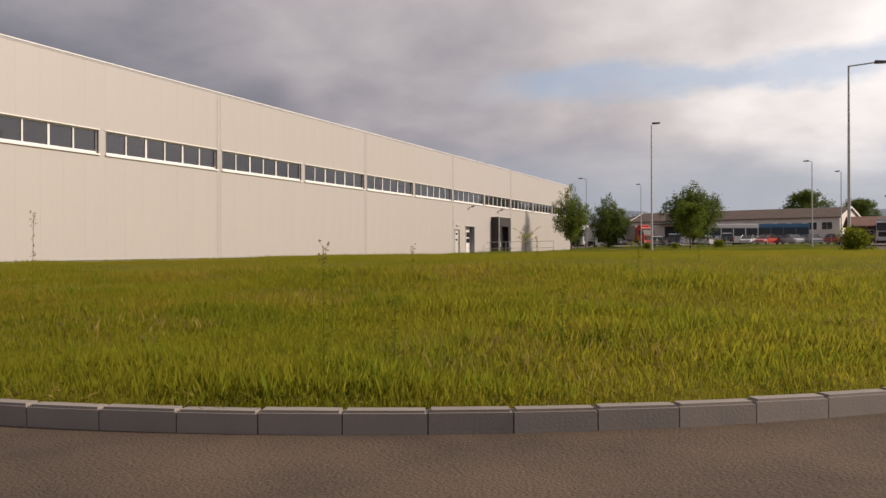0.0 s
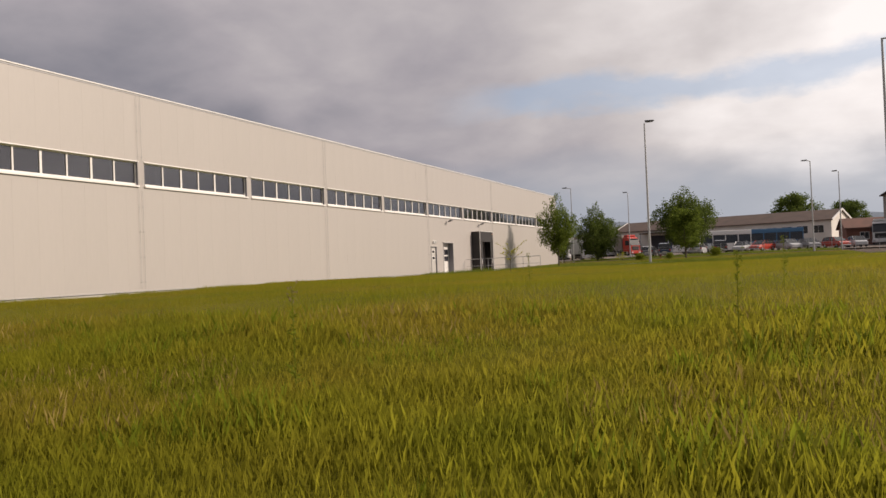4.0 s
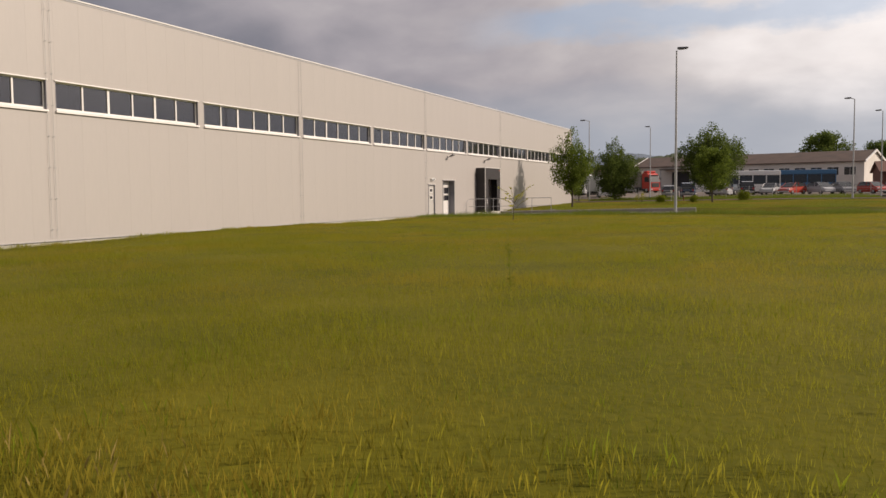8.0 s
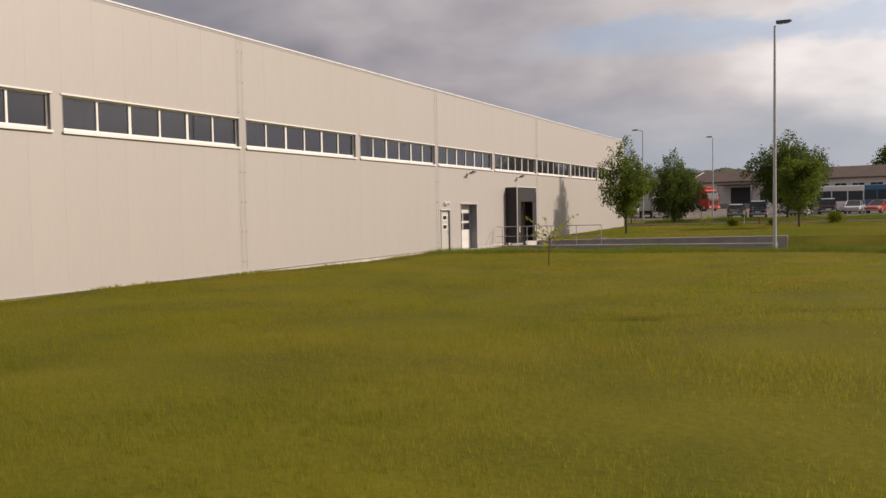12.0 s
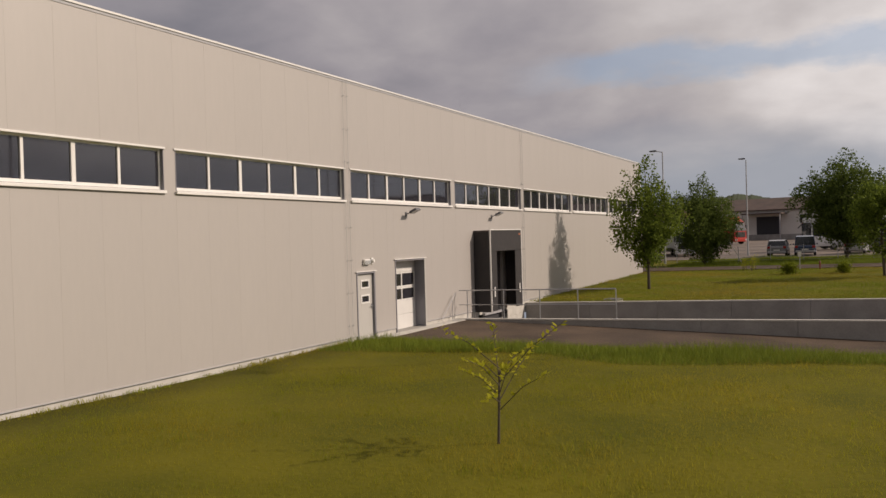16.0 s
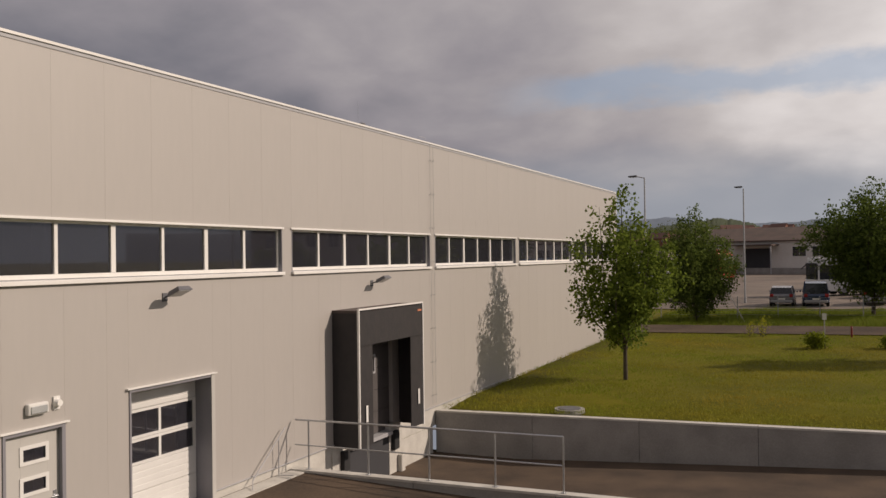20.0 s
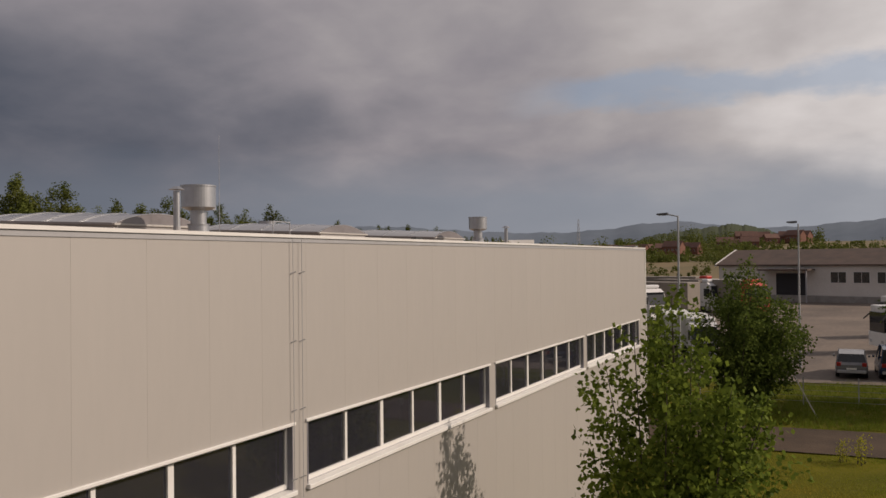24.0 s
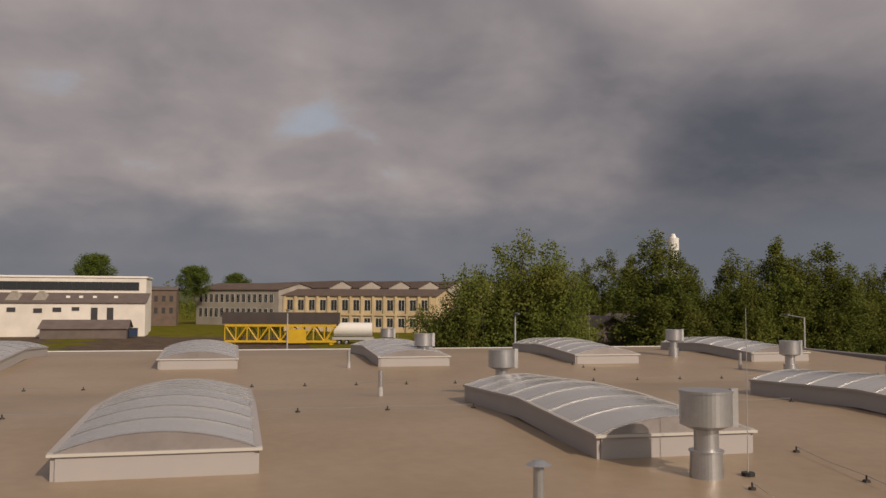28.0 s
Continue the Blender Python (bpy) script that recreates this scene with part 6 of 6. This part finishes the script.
wins = [(16.0 + 2.95 * i, 2.3, 2.1, 1.55) for i in range(10)]
h = house("workshop_building", pose(-10.2, 135.7, 1.7, 0, 0, -20), 46, 12, 4.75, 6.75, M_WHITEWALL, M_TILE, "long low white workshop with brown roof and dark windows",
          wins, ((8.6, 0.0, 4.2, 3.6),))
boxpart("canopy", (7.0, -2.6, 4.0, 14.0, -0.05, 4.2), M_TILE, h, "flat dark canopy over the entrance")
for px in (7.2, 13.7):
    boxpart("canopy_post", (px, -2.5, -1, px + 0.15, -2.35, 4.0), M_GREYMET, h)
boxpart("loading_ledge", (0, -1.2, -1, 45, -0.04, 0.6), M_CONC, h)
for s0 in (-0.42, 46.24):
    bm = bmesh.new()
    for ya, yb, za, zb in ((-0.4, 6.0, 4.68, 6.82), (6.0, 12.4, 6.82, 4.68)):
        v = [bm.verts.new(p) for p in ((s0, ya, za - 0.12), (s0, yb, zb - 0.12), (s0, yb, zb + 0.22), (s0, ya, za + 0.22))]
        bm.faces.new(v)
    r = bmesh.ops.extrude_face_region(bm, geom=list(bm.faces))
    bmesh.ops.translate(bm, verts=[q for q in r["geom"] if isinstance(q, bmesh.types.BMVert)], vec=(0.18, 0, 0))
    part("barge_board", bm, M_WHITE, h, "white barge board along the gable")
house("grey_building", pose(40.5, 78, gz(30, 78), 0, 0, 8), 16, 12, 7.6, 8.2, M_OLDGREY, M_TAR, "tall pale grey building beside the yard",
      [(1.5 + 3.4 * i, z, 1.8, 1.7) for i in range(4) for z in (1.2, 4.9)])
house("brick_shed", pose(34, 97, gz(29, 97), 0, 0, 6), 18, 7, 2.9, 4.4, M_BRICK, M_REDTILE, "low brick shed with a red tiled roof", [(2 + 4 * i, 1, 1.4, 1.2) for i in range(4)])

# far tall crowns behind the workshop
broad = tree_meshes(41, 12.5, 1.5, 13, dome, 0.34, 16000, leafmat=M_LEAF2, trunk_r=0.3, clump=0.9, n_limb=60, loose=0.1)
broad2 = leader_meshes(42, 14.0, 14.6, 19, 0.19, 80000, M_POPLAR, bole=0.03, rad=0.17, trunk_r=0.35, per=44, clump=0.27, slope=0.34)
plant("broad_tree", broad, 27.5, 152, "large dark green broadleaf tree behind the workshop", rot=20, s=0.95)
plant("broad_tree", broad, 38.5, 158, "large dark green broadleaf tree behind the workshop", rot=120, s=0.8)
plant("broad_tree", broad2, -66, 36.6, "big spreading green tree beyond the hall roof", rot=0, s=1.14, z=0.2)
plant("broad_tree", broad2, -67.5, 31.6, "spreading green tree beyond the hall roof", rot=150, s=0.80, z=0.2)
plant("broad_tree", broad2, -67, 39.6, "spreading green tree beyond the hall roof", rot=80, s=0.66, z=0.2)
plant("broad_tree", broad, -262, 0.7, "round dark tree behind the old works", rot=30, s=0.92, sz=0.85, z=9.3)
plant("broad_tree", broad, -262, -27.8, "round dark tree behind the white offices", rot=200, s=1.08, sz=1.15, z=8.6)
plant("broad_tree", broad, -300, 13, "round dark tree behind the old works", rot=90, s=0.8, z=9)

pop = [leader_meshes(50 + i, 16, w, k, 0.18, 35000, M_POPLAR, bole=b, rad=r, clump=0.19, per=36, slope=sl) for i, (w, k, b, r, sl) in enumerate(((6.6, 6, 0.10, 0.23, 0.45), (8.6, 8, 0.12, 0.20, 0.5), (9.6, 9, 0.08, 0.19, 0.55), (5.6, 5, 0.14, 0.25, 0.4), (8.8, 8, 0.08, 0.20, 0.4), (7.0, 6, 0.12, 0.22, 0.5)))]
shr = shrub_mesh(61, 2.6, 4.6, 2600, 0.33, M_POPLAR)


def tree_belt():
    rng = random.Random(12)
    bear = [(68.2, 76, 15.4), (64, 78, 17.0), (57, 86, 16.4), (50, 100, 16.0), (42, 130, 17.0), (34, 170, 17.0), (28, 215, 17.0), (23.5, 280, 16.0), (20, 360, 15.0)]
    for i, (az, el, w) in enumerate(((68.4, 2.6, 0.8), (66.6, 3.25, 1.0), (65.4, 2.9, 0.9), (63.8, 4.4, 1.1), (62.4, 3.0, 0.9), (61.6, 2.35, 1.0), (59.2, 3.1, 1.0), (58.1, 2.6, 1.1), (56.5, 3.85, 1.0),
                                     (55.2, 2.7, 1.1), (53.8, 3.4, 1.15), (52.4, 2.4, 1.0), (51.2, 2.1, 1.0), (50.0, 2.7, 1.1), (48.4, 2.4, 1.2), (46.6, 2.9, 1.1), (44.9, 2.2, 1.2), (43.2, 2.7, 1.1), (41.4, 2.2, 1.2), (39.8, 2.6, 1.0))):
        a, d = radians(az - 1.4), 120 if az > 65 else 77 + (68 - az) * (1.1 if az > 53 else 1.8)
        k = (10.4 + d * math.tan(radians(el))) / 16
        plant("poplar_tree", pop[(0, 2, 3, 1, 5, 4)[i % 6]], 5.8 - math.sin(a) * d, 12.0 + math.cos(a) * d, "tall olive-green poplar in the belt beyond the hall", group="poplar belt", rot=i * 67, s=k * w * 1.2, sz=k, z=0.1)
    for (a0, d0, h0), (a1, d1, h1) in zip(bear, bear[1:]):
        k = max(3, int(math.hypot(d1 - d0, radians(a1 - a0) * (d0 + d1) / 2) / 2.9))
        for i in range(k):
            u = (i + rng.uniform(-0.3, 0.3)) / k
            a, d = radians(a0 + (a1 - a0) * u), d0 + (d1 - d0) * u + rng.choice((0, 0, 5, 9)) + rng.uniform(-2, 2)
            if i % 2 and a > radians(26):
                continue
            if 59.4 < math.degrees(a) < 60.6 or 66.2 < math.degrees(a) < 66.9:
                continue
            s = (h0 + (h1 - h0) * u) / 16 * rng.choice((0.68, 0.78, 0.86, 0.95, 1.0)) * rng.uniform(0.95, 1.04)
            if a > radians(53):
                continue
            if a > radians(47):
                s *= rng.choice((0.5, 0.62, 0.74))
            plant("poplar_tree", pop[rng.choice((0, 1, 2, 3, 4, 5))], 6.5 - math.sin(a) * d, 11 + math.cos(a) * d, "tall olive-green poplar in the belt beyond the hall", group="poplar belt", rot=rng.uniform(0, 360), s=s * rng.uniform(0.8, 1.3), sz=s * rng.uniform(0.85, 1.05), z=0.3)
    for i in range(60):
        u = i / 60 * (len(bear) - 1)
        k, f = int(u), u - int(u)
        a = radians(bear[k][0] + (bear[k + 1][0] - bear[k][0]) * f)
        d = bear[k][1] + (bear[k + 1][1] - bear[k][1]) * f - rng.uniform(4, 12)
        plant("shrub", shr, 6.5 - math.sin(a) * d, 11 + math.cos(a) * d, "bushy undergrowth in front of the poplars", "shrub", "undergrowth", rot=rng.uniform(0, 360), s=rng.uniform(0.7, 1.2), z=0.2)


tree_belt()


def far_woods():
    """Woods and scrub out to the hills, as one mass of leaf clumps."""
    nr = np.random.default_rng(5)
    C = []
    def band(n, az0, az1, d0, d1, h0, h1, leaf=0.27, cards=120, z0=0.6):
        a = np.radians(nr.uniform(az0, az1, n))
        d = nr.uniform(d0, d1, n)
        hh = nr.uniform(h0, h1, n) * (0.35 + 1.1 * patchy(a * 40, d * 0.02, 1.0, 2.0)) * nr.choice((0.6, 0.8, 1.0, 1.35), n)
        slim = nr.uniform(0.25, 0.55, n)
        ux, uy = 6 - np.sin(a) * d, 10 + np.cos(a) * d
        for k in range(cards):
            u = nr.uniform(0.05, 1, n)
            r = hh * slim * np.sqrt(np.clip(1 - (u * 1.25 - 0.35) ** 2, 0.02, 1)) * nr.uniform(0.3, 1, n)
            t = nr.uniform(0, 6.283, n)
            C.append(np.stack([ux + np.cos(t) * r, uy + np.sin(t) * r, z0 + hh * u, nr.uniform(0.5, 1.2, n) * leaf * np.clip(d / 260, 0.8, 2.2)], 1))
    band(330, 14.6, 25, 150, 300, 3, 8)
    band(150, 24, 42, 78, 150, 3.5, 7.5, leaf=0.24, cards=160)
    band(260, 7.0, 18.5, 395, 470, 4, 6.5, z0=4.6, cards=90)
    band(160, -8, 8, 330, 460, 4, 7, z0=4, cards=80)
    band(240, 0, 15, 490, 600, 4, 7, z0=8.5, cards=80)
    band(26, 8, 15.5, 225, 300, 2.5, 4.5, z0=1.4)
    band(60, 17.5, 24, 300, 365, 6, 9, z0=2.5)
    band(70, 2.0, 9.5, 690, 722, 5, 8, z0=14, cards=80)
    band(200, -8, 26, 600, 690, 4, 8, z0=11, cards=70)
    band(200, 14.6, 40, 300, 540, 5, 10, z0=4)
    band(130, -25, 6.5, 210, 420, 4, 8, z0=2)
    band(160, 9, 14, 620, 700, 5, 9, z0=12, cards=80)
    band(200, 1.5, 14, 790, 815, 7, 11, z0=17, cards=80)
    band(260, 92, 122, 420, 700, 7, 13)
    band(120, 72, 95, 330, 600, 5, 10)
    c = np.concatenate(C)
    n = len(c)
    d = nr.normal(0, 1, (n, 3))
    d /= np.linalg.norm(d, axis=1)[:, None]
    e = np.cross(d, nr.normal(0, 1, (n, 3)))
    e /= np.linalg.norm(e, axis=1)[:, None]
    s = c[:, 3:4]
    co = np.stack([c[:, :3] - d * s, c[:, :3] + e * s, c[:, :3] + d * s, c[:, :3] - e * s], 1).reshape(-1, 3)
    tagged(new("far_woods", fast_mesh("far_woods", co, np.arange(n)[:, None] * 4 + [0, 1, 2, 3], M_POPLAR)), "distant belts of green woods and scrub", "woods", kind="stuff")


far_woods()
M_STRAW = material("straw_field", (0.20, 0.14, 0.062), 0.95, second=(0.105, 0.095, 0.036), scale=0.03, fine=0.3, amount=0.8)
# the far hills' blue-grey is distance haze put into the base colour
M_HAZE_HILL = material("hazed_hill", (0.150, 0.185, 0.235), 1.0, second=(0.115, 0.15, 0.19), scale=0.004, fine=0.03, amount=0.9)
M_HILL2 = material("wooded_hill", (0.035, 0.05, 0.022), 1.0, second=(0.055, 0.07, 0.03), scale=0.02, fine=0.1, amount=0.9)


def field_strip():
    steps, az = ((215, 1.1), (430, 6.0), (620, 12.0), (800, 20.0)), (28, 21, 14, 7, 0, -7)
    v = [(6 - math.sin(radians(a)) * d, 10 + math.cos(radians(a)) * d, z) for d, z in steps for a in az]
    f = [(j * 6 + i, j * 6 + i + 1, j * 6 + i + 7, j * 6 + i + 6) for j in range(3) for i in range(5)]
    tagged(new("ground_field", raw_mesh("ground_field", v, f, M_STRAW)), "dry straw-coloured field rising to the village", "field", kind="structure")


field_strip()


def hills():
    def ridge(name, az0, az1, dist, base, bumps, mat, label, rough=0.0):
        n, rng = 240, random.Random(int(dist))
        v, f = [], []
        for i in range(n + 1):
            a = az0 + (az1 - az0) * i / n
            h = base + sum(hh * math.exp(-((a - c) / w) ** 2) for c, w, hh in bumps)
            h *= 1 + 0.02 * math.sin(a * 2.1) + 0.012 * math.sin(a * 5.7) + rough * rng.uniform(-1, 1)
            for dd, k in ((-0.12, 0.0), (-0.05, 0.6), (0, 1.0), (0.15, 0.4)):
                d = dist * (1 + dd)
                v.append((6 - math.sin(radians(a)) * d, 10 + math.cos(radians(a)) * d, h * k))
        for i in range(n):
            for j in range(3):
                f.append((i * 4 + j, i * 4 + j + 1, i * 4 + j + 5, i * 4 + j + 4))
        ob = tagged(new(name, raw_mesh(name, v, f, mat)), label, "hill", kind="structure")
        for p in ob.data.polygons:
            p.use_smooth = True
    # northern ridge wears the haze-tinted colour; no haze is in the air
    ridge("backdrop_hills", -45, 60, 3000, 96, ((30.5, 6.5, 34), (56, 15, -80), (10.5, 4, 32), (-3, 5, 26), (-20, 8, 40)), M_HAZE_HILL, "low hills on the northern horizon, haze put into their blue-grey colour")
    ridge("backdrop_wooded_hill", -6, 17, 850, 6, ((5.0, 2.4, 24), (8.4, 2.6, 26), (11.8, 2.0, 18)), M_HILL2, "dark wooded hill behind the village", 0.022)
    ridge("backdrop_west", 70, 125, 1500, 14, ((100, 12, 12), (80, 8, 12)), M_HILL2, "dark wooded rise on the western horizon", 0.03)


hills()


def village():
    rng = random.Random(3)
    def place(az, d):
        return 6 - math.sin(radians(az)) * d, 10 + math.cos(radians(az)) * d
    base = house("village_house", pose(0, 0, -50), 14, 9, 4.5, 8.5, M_BRICK, M_REDTILE, "distant village house with a red tiled roof", [(1.5 + 3 * i, 1.2, 1.2, 1.4) for i in range(4)], cat="house", group="village houses")
    first = True
    low = [(9.8 + 0.42 * i, rng.uniform(480, 580), rng.uniform(0.55, 0.78), 9.5) for i in range(14)]
    high = [(2.9 + 0.36 * i, rng.uniform(740, 780), rng.uniform(0.75, 1.05), 20.0) for i in range(11)] + [(6.2 + 0.5 * i, rng.uniform(560, 600), 0.8, 12.5) for i in range(4)]
    for az, d, k, zb in low + high:
        x, y = place(az, d)
        m = Matrix.LocRotScale((x, y, zb + rng.uniform(-1, 1.5)), Euler((0, 0, radians(rng.uniform(-30, 40)))), (k, k, k))
        if first:
            base.matrix_basis, first = m, False
        else:
            c = copy_thing(base, pose(0, 0, 0))
            c.matrix_basis = m
    x, y = place(21.6, 380)
    house("white_shed", pose(x, y, 4.6, 0, 0, 20), 14, 10, 9.0, 11.5, M_WHITEWALL, M_WHITEWALL, "distant white industrial shed among trees", [(1.5 + 4 * i, 4, 2, 2) for i in range(3)])
    house("flat_hut", pose(-39, 129, 0.5, 0, 0, 35), 9, 5, 4.2, 4.4, M_OLDGREY, M_TAR, "small grey flat-roofed hut behind the hall", [(1, 2.2, 2.5, 1.2)])
    x, y = place(16.45, 800)
    t = thing("lattice_mast", pose(x, y, 0), "thin distant lattice mast", "mast")
    bm = bmesh.new()
    for sx, sy in ((-1, -1), (1, -1), (1, 1), (-1, 1)):
        rod(bm, (sx * 2.2, sy * 2.2, 0), (sx * 0.4, sy * 0.4, 44), 0.16, 0.10, 4)
    for i in range(9):
        a, b = 2.2 - 0.2 * i, 2.0 - 0.2 * i
        z = i * 4.4
        rod(bm, (-a, -a, z), (b, -b, z + 4.4), 0.08, 0.08, 4)
        rod(bm, (a, -a, z), (b, b, z + 4.4), 0.08, 0.08, 4)
        rod(bm, (a, a, z), (-b, b, z + 4.4), 0.08, 0.08, 4)
    part("lattice", bm, M_GREYMET, t)


village()


def west_side():
    # white offices with a long dark ribbon window over a brown lean-to roof
    t = thing("office_building", pose(-212, -56, 2.2, 0, 0, 90), "long white office building with a dark ribbon window", "building")
    boxpart("wall", (0, 0, -2, 47.6, 14, 13.0), M_WHITEWALL, t)
    boxpart("roof_edge", (-0.3, -0.3, 13.0, 47.9, 14.3, 13.4), M_WHITE, t)
    for i in range(14):
        w = boxpart("window", (4 + i * 3.0, -0.12, 10.0, 6.97 + i * 3.0, 0.05, 12.0), M_DARK, t)
        boxpart("pane", (4.06 + i * 3.0, -0.16, 10.1, 6.9 + i * 3.0, -0.125, 11.9), M_CARGLASS, w)
    bm = bmesh.new()
    for v in box(bm, -2, -9, 7.0, 48.6, -0.02, 7.2):
        if v.co.y > -1:
            v.co.z += 2.2
    part("lower_roof", bm, M_BROWNROOF, t, "brown lean-to roof")
    boxpart("lower_wall", (-1.5, -8.6, -2, 48.3, -0.03, 6.95), M_WHITEWALL, t)
    for px, pz, pw, ph in ((9, 5.2, 1.7, 0.9), (19.0, 5.0, 1.8, 1.0), (24.5, 4.8, 1.8, 1.0), (28.5, 5.0, 1.8, 1.0), (32.5, 5.3, 1.6, 0.8), (36.6, 3.0, 1.4, 3.0), (40.0, 3.0, 1.4, 3.0)):
        boxpart("lower_window", (px, -8.72, pz, px + pw, -8.55, pz + ph), M_DARK, t)
    for px in (19.6, 25.3):
        bm = bmesh.new()
        v = [bm.verts.new(p) for p in ((px - 1.5, -7.2, 7.5), (px + 1.5, -7.2, 7.5), (px, -7.2, 9.7), (px - 1.5, -2, 8.6), (px + 1.5, -2, 8.6), (px, -2, 9.7))]
        for fidx in ((0, 1, 2), (3, 5, 4), (0, 2, 5, 3), (1, 4, 5, 2)):
            bm.faces.new([v[k] for k in fidx])
        part("dormer", bm, M_OLDGREY, t, "small gabled dormer")
    for px in (30.6, 33.4, 36.4, 41.0):
        boxpart("roof_vent", (px, -5.0, 7.9, px + 0.8, -4.2, 8.7), M_WHITE, t)
    house("low_shed", pose(-193, -28, 1.6, 0, 0, 90), 17.5, 9, 2.2, 3.8, M_BROWNROOF, M_BROWNROOF, "low shed with a dull brown roof before the offices", [])
    t = thing("waste_container", pose(-196, -9.4, 1.9), "dark blue waste container beside the offices", "container")
    boxpart("body", (-0.8, -0.9, 0, 0.8, 0.9, 1.7), C_BLUE, t, "", 0.06)
    boxpart("lid", (-0.85, -0.95, 1.71, 0.85, 0.95, 1.9), M_BLACK, t, "", 0.04)
    ruin = house("brick_house", pose(-254, -11.0, 3.6, 0, 0, 88), 7.0, 7, 9.2, 10.0, M_OLDBRICK, M_BROWNROOF, "old derelict brick house with dark openings", [])
    for i in range(3):
        for z in (2.4, 5.8):
            boxpart("opening", (0.9 + 2.1 * i, -0.05, z, 1.9 + 2.1 * i, 0.05, z + 1.7), M_DARK, ruin)
    # the old works: a grey gabled range and a yellow range
    wins = [(1.2 + 2.05 * i, z, 1.25, zh) for i in range(14) for z, zh in ((1.4, 2.8), (5.8, 2.6))]
    house("old_works", pose(-268, 1.0, 3.4, 0, 0, 50), 31, 20, 9.6, 11.6, M_OLDGREY, M_TILE, "old grey two-storey works with a brown roof and tall windows", wins)
    wins = [(1.2 + 3.0 * i, z, 1.7, zh) for i in range(13) for z, zh in ((1.0, 2.4), (5.2, 2.9))]
    yel = house("old_works", pose(-224, 24.6, 2.2, 0, 0, 66), 41, 26, 9.0, 10.8, M_TOWNWALL, M_TILE, "old yellow-rendered two-storey works with dark windows", wins)
    for i in range(14):
        boxpart("pilaster", (0.3 + 3.0 * i, -0.35, -1.5, 0.95 + 3.0 * i, -0.02, 9.0), M_TOWNWALL, yel)
    boxpart("string_course", (0, -0.4, 4.0, 41, -0.36, 4.5), M_TOWNWALL, yel)
    for i in range(9):
        house("old_roof_bay", pose(-306 + i * 2, 20 + i * 8.6, 2.4, 0, 0, 20), 58, 8.4, 11.4, 13.4, M_OLDGREY, M_TILE, "sawtooth brown roof bay of the old works", [], cat="building", group="old roof bays")
    # yellow lattice gantry under a dark cover
    t = thing("gantry_girder", pose(-166, 10.9, 1.0, 0, 0, 79), "yellow lattice gantry girder under a dark cover", "girder")
    boxpart("cover", (-0.5, -2.2, 4.6, 21.6, 2.2, 6.8), M_TAR, t, "dark sheet cover")
    for y in (-2, 2):
        boxpart("bottom_chord", (0, y - 0.2, 1.1, 21.2, y + 0.2, 1.5), M_YELLOW, t)
        boxpart("top_chord", (0, y - 0.2, 4.1, 21.2, y + 0.2, 4.55), M_YELLOW, t)
        for i in range(10):
            a = i * 2.1
            rodpart("lattice_post", (a, y, 1.4), (a, y, 4.2), 0.12, M_YELLOW, t, n=5)
            rodpart("lattice_bar", (a, y, 1.3 if i % 2 else 4.3), (a + 2.1, y, 4.3 if i % 2 else 1.3), 0.14, M_YELLOW, t, n=6)
    boxpart("operator_cab", (12, -2.6, 1.0, 15.5, -2.21, 3.6), M_YELLOW, t)
    for px in (1, 20.2):
        boxpart("support_leg", (px - 0.3, -2, -1, px + 0.3, 2, 1.09), M_YELLOW, t)
    t = thing("tank_wagon", pose(-164, 31.4, 1.5, 0, 0, 79), "white cylindrical tank wagon beside the gantry", "tank wagon")
    rodpart("tank", (0, 0, 3.0), (7.4, 0, 3.0), 1.35, C_WHITE, t, n=24)
    boxpart("frame", (-0.3, -1.2, 1.0, 7.7, 1.2, 1.5), M_GREYMET, t)
    for px in (1, 2.4, 5.2, 6.6):
        for s in (-1, 1):
            wheel(t, px, s * 0.9, 0.5, 0.25, s)
    # dark sheds between the trees, a hut, and a slim white tower far off
    house("dark_shed", pose(-94, 41.5, 0, 0, 0, 0), 24, 11, 5.6, 8.8, M_BROWNROOF, M_BROWNROOF, "low shed with a dark sheet roof between the trees", [])
    house("dark_shed", pose(-96, 53.5, 0, 0, 0, 3), 24, 11, 5.6, 8.7, M_BROWNROOF, M_BROWNROOF, "low shed with a dark sheet roof between the trees", [])
    t = thing("water_tower", pose(6.4 - 420 * math.cos(radians(28.65)), 12.2 + 420 * math.sin(radians(28.65)), 0), "slim white water tower beyond the poplars", "tower")
    rodpart("shaft", (0, 0, 0), (0, 0, 34), 2.0, C_WHITE, t, n=14)
    rodpart("tank", (0, 0, 34), (0, 0, 40.0), 2.6, C_WHITE, t, n=16)
    rodpart("crown", (0, 0, 40.0), (0, 0, 42), 1.6, C_WHITE, t, r1=0.8, n=14)
    ground_sheet("pavement_west", -206, -41, -40, 26, M_ASPH2, "worn yard west of the hall", "pavement", 0.03, 6.0)


west_side()
